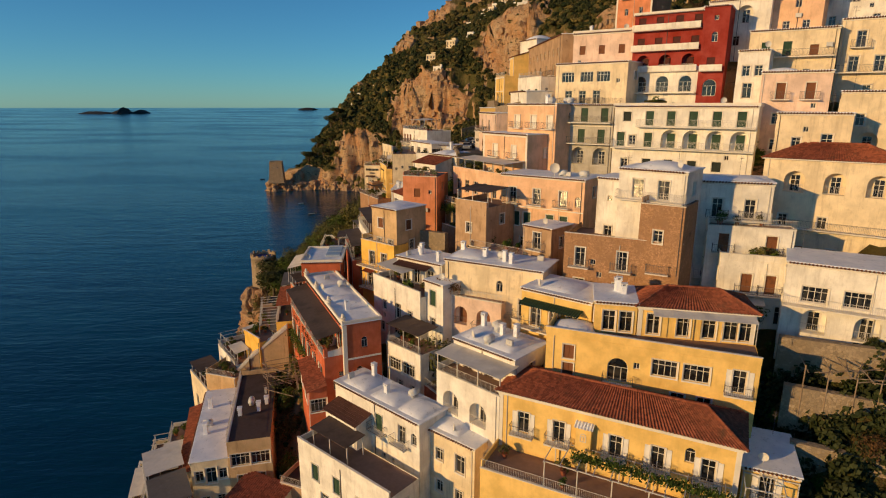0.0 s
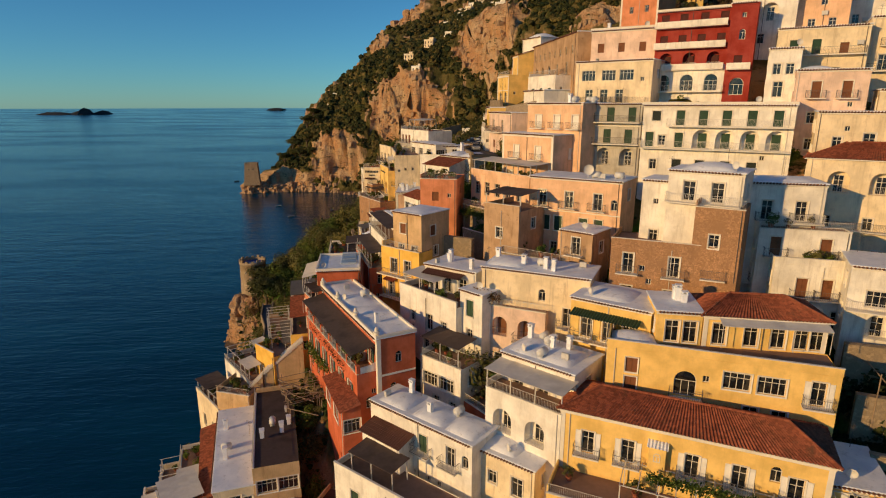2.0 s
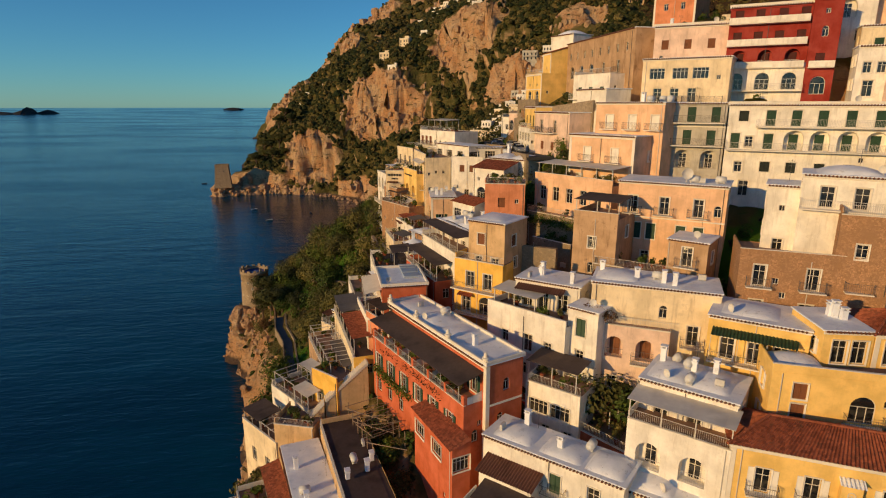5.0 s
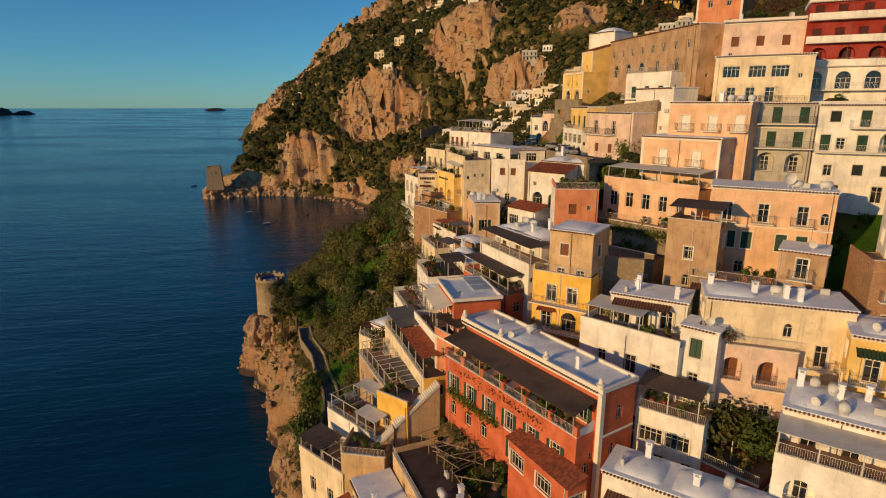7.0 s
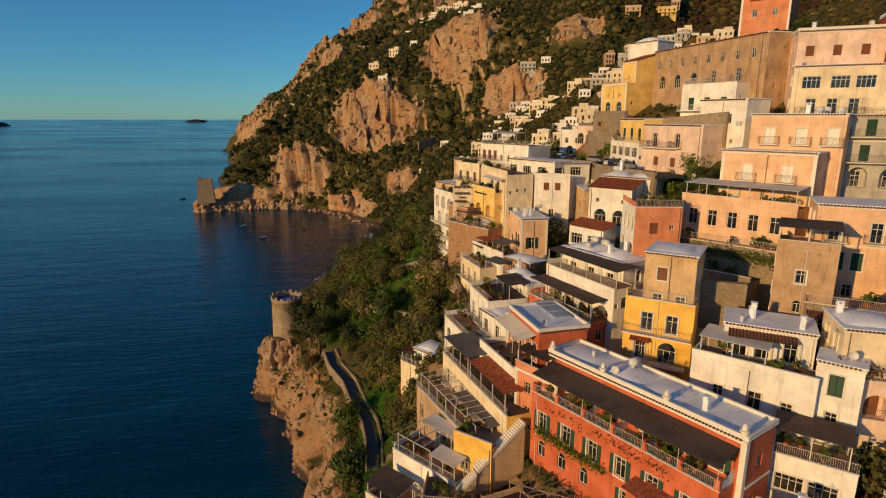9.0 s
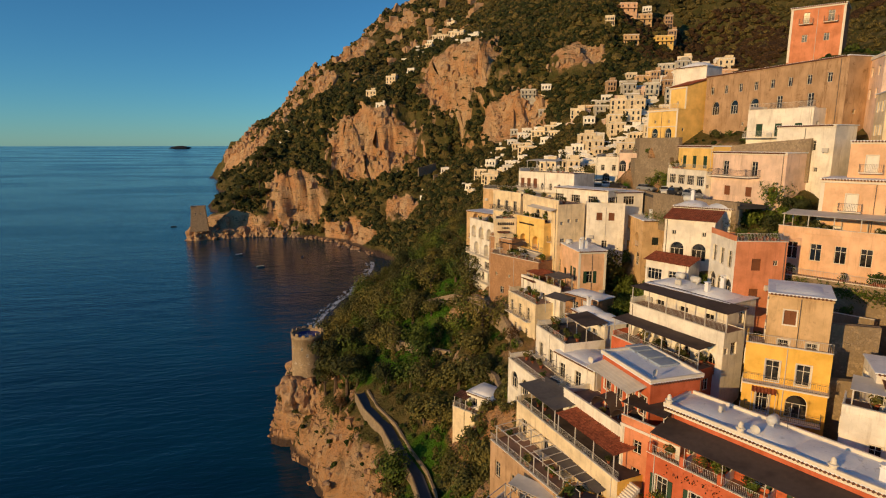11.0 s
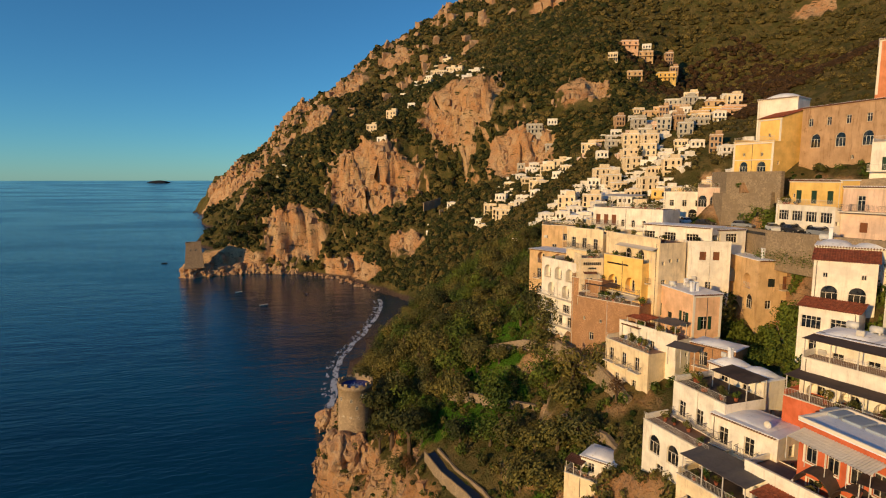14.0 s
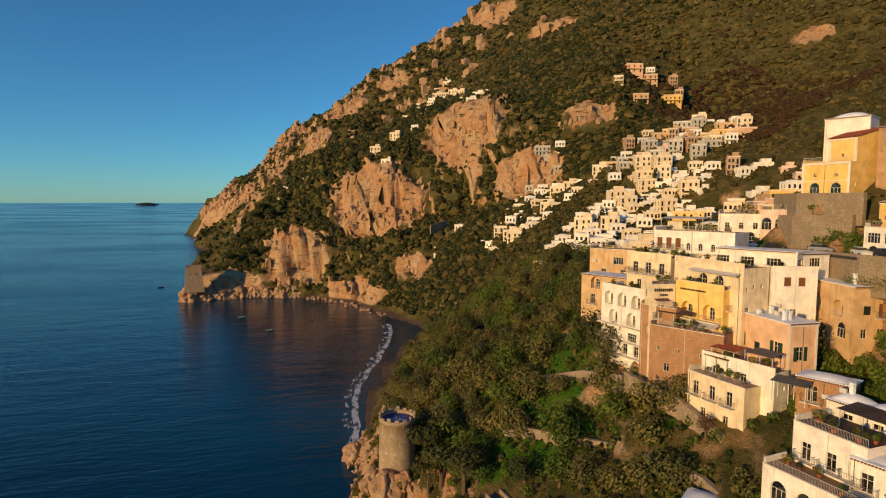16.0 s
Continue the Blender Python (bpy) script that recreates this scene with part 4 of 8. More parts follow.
plot(key="white_gable", a=(16.8, 133.6), b=(18.6, 125.0), zt=80.6, zb=71, d=5, wall=WHITE, roof="flat", cat="house", label="white house with narrow windows", front=[(6.0, "w", (0.25, 0.65)), (2.6, "d", (0.4,))])
plot(key="yellow_villa", a=(12.2, 151.4), b=(11.4, 141.0), zt=77.5, zb=72.6, d=6, wall=YELLOW, roof="flat", cat="house", label="yellow villa with white ground floor and arches", front=[(1.2, "g", (0.2, 0.5, 0.8))], band=0.3, ground=False)
plot(key="yellow_villa_low", a=(11.3, 153.0), b=(10.4, 141.0), zt=73.4, zb=67.4, d=1.2, wall=WHITE, roof="terrace", cat="house", label="white lower storeys with arched doors under a yellow villa", front=[(3.4, "wide", (0.14, 0.38, 0.62, 0.86)), (0.4, "arch", (0.14, 0.38, 0.62, 0.86))], plants=4)
plot(key="cream_villa", a=(11.2, 140.6), b=(13.4, 127.6), zt=76.6, zb=67, d=6, wall=PINK, roof="flat", cat="house", label="pale pink villa with brown shutters", front=[(6.0, "f", (0.2, 0.6)), (2.8, "r", (0.25, 0.55, 0.85))], balcony=(0.0, 0.6, 5.9))
plot(key="small_dome_house", a=(-29.8, 145.0), b=(-26.6, 140.6), zt=36.2, zb=33.4, d=4.6, wall=WHITE, roof="flat", cat="house", label="small white house with a domed roof", domes=[(2.7, 2.3, 2.4, 2.0, 0.9)], front=[(0.6, "w", (0.3, 0.7))])
plot(key="dome_terrace", a=(-32.2, 145.6), b=(-29.2, 141.4), zt=33.6, zb=31.0, d=2.6, wall=CREAM, roof="terrace", cat="terrace", label="small terrace with a dark lean-to roof", ground=False, pergola=(0.0, 0.5, 0.3, 2.4, 1.8, BROWN), plants=3)
plot(key="orange_villa", a=(46.0, 164.6), b=(52.0, 157.0), zt=106.0, zb=95, d=8, wall=ORANGE, roof="flat", cat="house", label="orange villa with white window surrounds", front=[(7.6, "f", (0.3, 0.75)), (4.0, "w", (0.3, 0.7))], trim=True)
plot(key="white_chapel", a=(24.0, 172.0), b=(27.0, 165.0), zt=94.0, zb=84, d=6, wall=WHITE, roof="flat", cat="house", label="white vaulted house on the ridge", domes=[(4, 3, 3, 2.6, 1.6)], front=[(5.0, "w", (0.3, 0.7))])
plot(key="street_house", a=(26.0, 188.0), b=(33.0, 180.0), zt=77.0, zb=69, d=6, wall=CREAM, roof="flat", cat="house", label="cream street house with arches", front=[(4.6, "w", (0.2, 0.5, 0.8)), (0.8, "arch", (0.3, 0.7))])
plot(key="pink_arcade", a=(15.6, 178.4), b=(18.4, 171.5), zt=75.8, zb=71, d=5, wall=PINK, roof="terrace", cat="house", label="low pink arcaded row below the church", front=[(0.6, "arch", (0.1, 0.3, 0.5, 0.7, 0.9))], plants=4)
plot(key="white_street", a=(17.0, 192.0), b=(23.0, 184.4), zt=74.6, zb=67.6, d=6, wall=WHITE, roof="terrace", cat="house", label="white street house with a garage", front=[(3.6, "w", (0.2, 0.5, 0.8)), (0.4, "arch", (0.3, 0.7))], plants=3)
plot(key="yellow_terrace", a=(5.9, 65.7), b=(25.4, 55.1), zt=43.7, zb=36, d=4.5, wall=YELLOW, roof="terrace", cat="terrace", label="tiled terrace with a white pergola before the yellow house", front=[(3.2, "d", (0.2, 0.5, 0.8))], pergola=(0.28, 0.98, 0.2, 4.2, 2.6, RAILW), plants=9, ground=False)
plot(key="yellow_annexe", a=(28.6, 60.4), b=(32.6, 58.6), zt=47.4, zb=38, d=7, wall=YELLOW, roof="flat", cat="house", label="small yellow annexe with a white flat roof", front=[(6.6, "f", (0.45,)), (3.2, "d", (0.5,))], pergola=(0.0, 1.0, -2.6, -0.1, -0.4, RAILW))
plot(key="red_garden", a=(-4.4, 90.2), b=(3.0, 78.6), zt=43.6, zb=36, d=4.6, wall=RED, roof="terrace", cat="garden wall", label="red garden wall round a paved patio", front=[(3.6, "s", (0.3,))], plants=7, pergola=(0.25, 0.75, 2.6, 4.5, 2.2, BROWN))
plot(key="patio_shed", a=(-1.6, 92.0), b=(2.0, 86.4), zt=46.4, zb=40, d=3.0, wall=WHITE, roof="tile", cat="shed", label="white garden room with a brown tile roof", front=[(3.6, "d", (0.3, 0.7))], ground=False)


# ---- ground, sea, islands ----
def terrain(xs, ys):
    """Heights on a grid, smooth through SPOTS, with broken rock on steep and far land."""
    pts = np.array(SPOTS)
    n = len(pts)
    dist = np.hypot(pts[:, None, 0] - pts[None, :, 0], pts[:, None, 1] - pts[None, :, 1])
    full = np.zeros((n + 3, n + 3))
    full[:n, :n] = -dist + np.eye(n) * -0.15
    full[:n, n:], full[n:, :n] = np.c_[np.ones(n), pts[:, :2]], np.c_[np.ones(n), pts[:, :2]].T
    coef = np.linalg.solve(full, np.r_[pts[:, 2], 0, 0, 0])
    gx, gy = np.meshgrid(xs, ys)
    flat = np.c_[gx.ravel(), gy.ravel()]
    z = np.empty(len(flat))
    for i in range(0, len(flat), 4000):
        p = flat[i : i + 4000]
        z[i : i + 4000] = -np.hypot(p[:, None, 0] - pts[None, :, 0], p[:, None, 1] - pts[None, :, 1]) @ coef[:n] + np.c_[np.ones(len(p)), p] @ coef[n:]
    return gx, gy, z.reshape(gx.shape)


xs = np.r_[np.arange(-420, -100, 6.0), np.arange(-100, 110, 1.5), np.arange(110, 420, 4.5), np.arange(420, 1000, 14)]
ys = np.r_[np.arange(-80, 10, 6.0), np.arange(10, 330, 1.5), np.arange(330, 720, 3.8), np.arange(720, 2000, 13)]
GX, GY, GZ = terrain(xs, ys)
far = np.clip((GY - 230) / 200, 0, 1)
for cx, cy, cz, rh, rv in CLIFFS:      # the hillside steepens into a cliff
    inside = np.clip(1.25 - ((GX - cx) ** 2 + (GY - cy) ** 2) / (rh * rh * 1.4) - ((GZ - cz) / (rv * 1.3)) ** 2, 0, 1)
    t = np.clip((GZ - cz) / rv, -1, 1)
    GZ = GZ + inside * rv * 0.85 * (np.sign(t) * np.abs(t) ** 0.6 - t)
gz_y, gz_x = np.gradient(GZ, ys, xs)
steep = np.clip((np.hypot(gz_x, gz_y) - 0.45) / 1.2, 0, 1)
verts, bare = [], []
land = np.clip((GZ + 1) / 6, 0, 1)
for j in range(len(ys)):
    for i in range(len(xs)):
        x, y, z = GX[j, i], GY[j, i], GZ[j, i]
        b = min(1.0, max(0.0, (y - 300) / 80))
        b = 0.6 * (1 - b) + b * bare_at(x, y, z)
        bare.append(b)
        if z > -2:
            f, s, l = far[j, i], steep[j, i], land[j, i]
            p = Vector((x, y, z))
            if 126 < y < 182:      # even ground along the cliff path
                s *= min(1, max(0, (abs(x - (-38.4 - max(0, y - 145) * 0.22)) - 1.8) / 3))
            big = noise.fractal(p * 0.011, 0.9, 2.1, 5) if f > 0 else 0.0
            rock = noise.ridged_multi_fractal(p * Vector((0.05, 0.05, 0.03)), 1.0, 2.2, 4, 1.0, 2.0) - 1.0
            fine = noise.fractal(p * 0.22, 0.8, 2.0, 3)
            z += l * (f * (big * (11 + 9 * min(1, max(0, (y - 640) / 300))) + rock * (2.5 + 10.0 * s) * (0.3 + 0.7 * b)) + (1 - f) * s * rock * 3.6 + fine * (0.35 + 1.6 * s) + s * 1.3 * noise.fractal(p * 0.6, 0.7, 2.0, 2))
            if y > 560:
                z += min(1, (y - 560) / 200) * 8 * (noise.ridged_multi_fractal(p * 0.02, 1.0, 2.2, 3, 1.0, 2.0) - 1.0)
            g = max(0.2, math.hypot(gz_x[j, i], gz_y[j, i]))
            off = l * s * ((1 - f) * (1.3 * rock + 2.0 * fine) + f * (3.0 * rock + 2.0 * fine))
            x, y = x - gz_x[j, i] / g * off, y - gz_y[j, i] / g * off
            x += l * s * noise.noise(p * 0.11) * (1.2 + 5.5 * f)
            y += l * s * noise.noise(p * 0.11 + Vector((7, 3, 1))) * (1.2 + 5.5 * f)
        verts.append((x, y, max(z, -12)))
nx = len(xs)
faces = [(j * nx + i, j * nx + i + 1, (j + 1) * nx + i + 1, (j + 1) * nx + i) for j in range(len(ys) - 1) for i in range(nx - 1)]


def ground_material():
    n = Nodes("hillside", 0.95, 0, 0.1)
    sep = n.t.nodes.new("ShaderNodeSeparateXYZ")
    n.put(sep.inputs[0], n.geo.outputs["Normal"])
    height = n.t.nodes.new("ShaderNodeSeparateXYZ")
    n.put(height.inputs[0], n.pos)
    rock = n.mix(n.ramp(n.noise(0.05, 6, 0.7), 0.35, 0.65), (0.55, 0.285, 0.13), (0.60, 0.42, 0.25))
    rock = n.mix(n.ramp(n.noise(0.25, 6, 0.7, stretch=(1, 1, 0.45)), 0.53, 0.75), rock, (0.20, 0.13, 0.085))
    rock = n.mix(n.ramp(n.noise(1.4, 5, 0.7), 0.5, 0.8), rock, (0.36, 0.30, 0.23))
    rock = n.mix(n.ramp(n.noise(0.7, 8, 0.8, stretch=(1, 1, 0.5)), 0.56, 0.68), rock, (0.11, 0.075, 0.05))
    rock = n.mix(n.ramp(n.noise(0.08, 5, 0.75), 0.60, 0.70), rock, (0.06, 0.065, 0.025))
    rock = n.mix(n.ramp(n.noise(0.16, 7, 0.75, stretch=(0.5, 0.5, 2.2)), 0.57, 0.63), rock, (0.055, 0.055, 0.022))      # plants along the ledges
    rock = n.mix(n.ramp(n.noise(0.35, 6, 0.7, stretch=(0.4, 0.4, 3.0)), 0.58, 0.68), rock, (0.19, 0.115, 0.07))
    soil = n.mix(n.ramp(n.noise(0.12, 5), 0.4, 0.65), (0.085, 0.08, 0.025), (0.17, 0.13, 0.05))
    soil = n.mix(n.ramp(n.noise(0.6, 5), 0.55, 0.75), soil, (0.04, 0.085, 0.014))
    near = n.calc("SUBTRACT", 1.0, n.ramp(height.outputs[1], 200, 240))
    soil = n.mix(n.calc("MULTIPLY", near, n.ramp(n.noise(0.045, 4, 0.6), 0.54, 0.60)), soil, (0.06, 0.15, 0.012))
    mark = n.t.nodes.new("ShaderNodeAttribute")
    mark.attribute_name = "bare"
    slope = n.calc("ADD", sep.outputs[2], n.calc("MULTIPLY", n.calc("SUBTRACT", n.noise(0.09, 5), 0.5), 0.55))
    slope = n.calc("ADD", slope, n.calc("SUBTRACT", 0.45, n.calc("MULTIPLY", mark.outputs["Fac"], 0.75)))
    c = n.mix(n.ramp(slope, 0.52, 0.72), rock, soil)
    low = n.ramp(n.calc("ADD", height.outputs[2], n.calc("MULTIPLY", n.noise(0.5), 1.5)), 2.2, 3.6)
    sand = n.mix(n.noise(0.8), (0.075, 0.05, 0.04), (0.13, 0.09, 0.07))
    c = n.mix(low, sand, c)
    n.bump(n.calc("ADD", n.noise(0.7, 8, 0.75), n.calc("MULTIPLY", n.noise(0.16, 6, 0.7), 2.0)), 1.0, 1.3)
    return n.colour(c)


ground = tagged(new("ground", raw("ground", verts, faces, ground_material(), True)), "steep rocky hillside with scrub and terraces", "hillside", kind="structure")
ground.data.attributes.new("bare", "FLOAT", "POINT").data.foreach_set("value", bare)
from mathutils.bvhtree import BVHTree

GROUND_TREE = BVHTree.FromPolygons(verts, faces)


def ground_at(x, y):
    hit = GROUND_TREE.ray_cast(Vector((x, y, 900)), Vector((0, 0, -1)))
    return (hit[0].z, hit[1]) if hit[0] else (0.0, Vector((0, 0, 1)))


def sea_material():
    n = Nodes("sea_water", 0.22, 0, 0.3)
    n.b.inputs["IOR"].default_value = 1.33
    drift = n.ramp(n.noise(0.0035, 5, 0.6, stretch=(0.6, 1.8, 1)), 0.42, 0.62)
    c = n.mix(drift, (0.0002, 0.03, 0.064), (0.0004, 0.06, 0.115))
    n.put(n.b.inputs["Roughness"], n.calc("ADD", n.calc("MULTIPLY", drift, 0.10), 0.10))
    waves = n.calc("ADD", n.noise(0.35, 5, 0.6, stretch=(0.5, 1.3, 1)), n.calc("MULTIPLY", n.noise(0.06, 4, 0.6, stretch=(0.5, 1.5, 1)), 2.2))
    n.bump(waves, 0.33, 0.8)
    return n.colour(c)


def sea_sheet():
    """Water out to the horizon; the far rim lies where the curve of the earth puts it."""
    rings = [0, 60, 150, 300, 500, 800, 1200, 1800, 2400, 3000, 3600, 4200, 4600, 4850]
    vs, fs, steps = [(-40, 50, 0)], [], 96
    for r in rings[1:]:
        up = 52 * max(0, (r - 1500) / 3350) ** 1.6
        vs += [(-40 + r * math.cos(k * math.tau / steps), 50 + r * math.sin(k * math.tau / steps), up) for k in range(steps)]
    for k in range(steps):
        fs.append((0, 1 + k, 1 + (k + 1) % steps))
    for a in range(len(rings) - 2):
        for k in range(steps):
            p, q = 1 + a * steps, 1 + (a + 1) * steps
            fs.append((p + k, q + k, q + (k + 1) % steps, p + (k + 1) % steps))
    return raw("sea", vs, fs, sea_material(), True)


tagged(new("water", sea_sheet()), "calm deep blue sea with fine ripples", "sea", kind="structure")


def island(x0, x1, y, z, high, label):
    """A low dark islet with humps."""
    vs, fs, n = [], [], 28
    for j, (dy, k) in enumerate(((-60, 0.0), (-25, 0.75), (10, 1.0), (60, 0.8), (120, 0.0))):
        for i in range(n + 1):
            u = i / n
            hump = (math.sin(u * math.pi) ** 0.6) * (0.45 + 0.55 * noise.noise(Vector((u * 5.2 + x0, 3, high))) ** 2 * 2)
            vs.append((x0 + (x1 - x0) * u + j * 3, y + dy, z - 6 + (high * hump + 6) * k))
    for j in range(4):
        for i in range(n):
            fs.append((j * (n + 1) + i, j * (n + 1) + i + 1, (j + 1) * (n + 1) + i + 1, (j + 1) * (n + 1) + i))
    rock = plain("islet_rock", (0.035, 0.035, 0.035), 0.95, 0, 0.3, 0.02)
    return tagged(new("island", raw("island", vs, fs, rock)), label, "island", kind="structure")


island(-1965, -1785, 3285, 26, 30, "low rocky islet far out at sea")
island(-1806, -1722, 3330, 26, 48, "humped dark islet far out at sea")
island(-1727, -1662, 3400, 27, 40, "rounded dark islet far out at sea")
island(-975, -865, 4300, 46, 24, "small dark islet on the horizon")


# ---- houses ----
KINDS = {  # width, height, arched, shutters, balcony, sill
    "w": (1.0, 1.5, False, PALE, False), "f": (1.15, 2.3, False, PALE, True), "g": (1.15, 2.1, False, "green", False),
    "r": (1.1, 1.5, False, "brown", False), "rb": (1.1, 2.2, False, "brown", True), "rd": (1.2, 2.2, False, "red", True), "d": (1.25, 2.2, False, None, False), "s": (0.6, 0.7, False, None, False),
    "a": (0.85, 1.5, True, None, False), "aw": (1.2, 2.0, True, None, False), "arch": (2.0, 2.6, True, None, False), "wide": (2.3, 1.7, False, None, False),
    "pc": (1.2, 2.1, False, "pale", True), "pw": (1.1, 1.5, False, "pale", False), "bk": (1.2, 1.4, False, "dark", False), "gs": (1.2, 2.2, False, "greenopen", False), "gb": (1.15, 2.1, False, "green", True), "rw": (1.2, 1.9, False, "maroon", False),
    "loggia_g": (2.4, 2.7, True, None, False), "loggia": (2.3, 2.7, True, None, False), "loggia_r": (1.9, 2.5, True, None, False), "loggia_c": (2.0, 2.6, True, None, False)}
MAROON = lambda: plain("maroon_shutter", (0.085, 0.022, 0.018), 0.7, 0, 0.2, 8)
NIGHT = lambda: plain("dark_shutter", (0.02, 0.028, 0.022), 0.7, 0, 0.2, 8)
SHUT = {"green": GREEN, "brown": WOOD, "red": CRIMSON, "maroon": MAROON, "dark": NIGHT, "greenopen": GREEN, "pale": PALE}
WALL_OF, FRONT_HOLES = {}, {}


def root_wall(root):
    return WALL_OF[root.name]


CACHE = {}


def cached(key, make):
    if key not in CACHE:
        CACHE[key] = make()
    return CACHE[key]


def arch_line(w, h, n=8):
    """Points of an arched outline from the left foot over the top to the right foot."""
    r = w / 2
    return [(-r, 0)] + [(-r * math.cos(k * math.pi / n), h - r + r * math.sin(k * math.pi / n)) for k in range(n + 1)] + [(r, 0)]


def frame_mesh(w, h, arched, bars):
    """Window frame with mullions, one connected piece in the plane y = 0, sill at z = 0."""
    bm = bmesh.new()
    t = 0.075
    cut_x, cut_z = [-w / 2, -w / 2 + t], [0, t]
    for k in range(1, bars):
        x = -w / 2 + w * k / bars
        cut_x += [x - 0.03, x + 0.03]
    cut_x += [w / 2 - t, w / 2]
    spring = h - w / 2 if arched else h * 0.68
    if arched or h > 1.3:
        cut_z += [spring - 0.05, spring] if arched else [spring, spring + 0.05]
    if not arched:
        cut_z += [h - t, h]
    at = {}

    def v(x, z):
        key = (round(x, 4), round(z, 4))
        if key not in at:
            at[key] = bm.verts.new((x, 0, z))
        return at[key]

    for i in range(len(cut_x) - 1):
        for j in range(len(cut_z) - 1):
            if i % 2 == 0 or j % 2 == 0:
                bm.faces.new((v(cut_x[i], cut_z[j]), v(cut_x[i + 1], cut_z[j]), v(cut_x[i + 1], cut_z[j + 1]), v(cut_x[i], cut_z[j + 1])))
    if arched:
        n, r = 10, w / 2
        ring = [(-math.cos(k * math.pi / n), math.sin(k * math.pi / n)) for k in range(n + 1)]
        for p, q in zip(ring, ring[1:]):
            bm.faces.new((v(p[0] * r, spring + p[1] * r), v(q[0] * r, spring + q[1] * r), v(q[0] * (r - t), spring + q[1] * (r - t)), v(p[0] * (r - t), spring + p[1] * (r - t))))
    bmesh.ops.recalc_face_normals(bm, faces=bm.faces)
    geom = bmesh.ops.extrude_face_region(bm, geom=bm.faces[:])
    bmesh.ops.translate(bm, vec=(0, 0.06, 0), verts=[g for g in geom["geom"] if isinstance(g, bmesh.types.BMVert)])
    return mesh_of("window_frame", bm, FRAME())


def surround_mesh(w, h):
    """A flat moulding round an opening, with a wider sill and a small hood, in one piece."""
    bm = bmesh.new()
    ring = [[bm.verts.new((x, -0.035, z)) for x, z in ((-w / 2 - e, -k), (w / 2 + e, -k), (w / 2 + e, h + m), (-w / 2 - e, h + m))] for e, k, m in ((0.0, 0.0, 0.0), (0.13, 0.12, 0.15))]
    for i in range(4):
        j = (i + 1) % 4
        bm.faces.new((ring[1][i], ring[1][j], ring[0][j], ring[0][i]))
    bmesh.ops.recalc_face_normals(bm, faces=bm.faces)
    geom = bmesh.ops.extrude_face_region(bm, geom=bm.faces[:])
    bmesh.ops.translate(bm, vec=(0, 0.04, 0), verts=[g for g in geom["geom"] if isinstance(g, bmesh.types.BMVert)])
    for v in bm.verts:      # hood and sill stand out further
        if v.co.y < 0 and (v.co.z > h + 0.1 or v.co.z < -0.1):
            v.co.y -= 0.07
    return mesh_of("surround", bm, TRIM())


def pane_mesh(w, h, arched):
    bm = bmesh.new()
    line = arch_line(w - 0.04, h - 0.02) if arched else [(-w / 2 + 0.02, 0), (-w / 2 + 0.02, h - 0.02), (w / 2 - 0.02, h - 0.02), (w / 2 - 0.02, 0)]
    front = [bm.verts.new((x, 0.045, z + 0.01)) for x, z in line]
    back = [bm.verts.new((x, 0.06, z + 0.01)) for x, z in line]
    bm.faces.new(front)
    bm.faces.new(back[::-1])
    return mesh_of("pane", bm, glass())


def shutter_mesh(w, h, mat):
    """A louvred shutter leaf, one piece: a frame with a saw-toothed face of slats."""
    bm = bmesh.new()
    n = max(4, int(h / 0.13))
    cols = []
    for x in (0.06, w - 0.06):
        col = [bm.verts.new((x, 0.004, 0.06))]
        for k in range(n):
            z = 0.06 + (h - 0.12) * (k + 1) / n
            col += [bm.verts.new((x, 0.036, z - 0.012)), bm.verts.new((x, 0.004, z))]
        cols.append(col)
    for i in range(len(cols[0]) - 1):
        bm.faces.new((cols[0][i], cols[1][i], cols[1][i + 1], cols[0][i + 1]))
    rim = [[bm.verts.new((x, y, z)) for x, z in ((0, 0), (w, 0), (w, h), (0, h))] for y in (-0.008, 0.045)]
    inner = [cols[0][0], cols[1][0], cols[1][-1], cols[0][-1]]
    for i in range(4):
        j = (i + 1) % 4
        bm.faces.new((rim[0][i], rim[0][j], inner[j], inner[i]))
        bm.faces.new((rim[0][j], rim[0][i], rim[1][i], rim[1][j]))
    bm.faces.new(rim[1][::-1])
    return mesh_of("shutter", bm, mat)


def railing_mesh(w, deep, mat, high=1.0):
    """Iron railing round a balcony: top and bottom rail and thin bars."""
    bm = bmesh.new()
    for z in (0.08, high):
        box(bm, 0, -deep, z, w, -deep + 0.035, z + 0.035)
        if deep > 0.2:
            box(bm, 0, -deep + 0.035, z, 0.035, 0, z + 0.035)
            box(bm, w - 0.035, -deep + 0.035, z, w, 0, z + 0.035)
    k = max(2, int(w / 0.17))
    for i in range(k + 1):
        x = 0.01 + (w - 0.035) * i / k
        box(bm, x, -deep + 0.008, 0.115, x + 0.018, -deep + 0.026, high)
    if deep > 0.2:
        for i in range(1, int(deep / 0.17)):
            for x in (0.008, w - 0.026):
                box(bm, x, -i * 0.17, 0.115, x + 0.018, -i * 0.17 + 0.018, high)
    return mesh_of("railing", bm, mat)


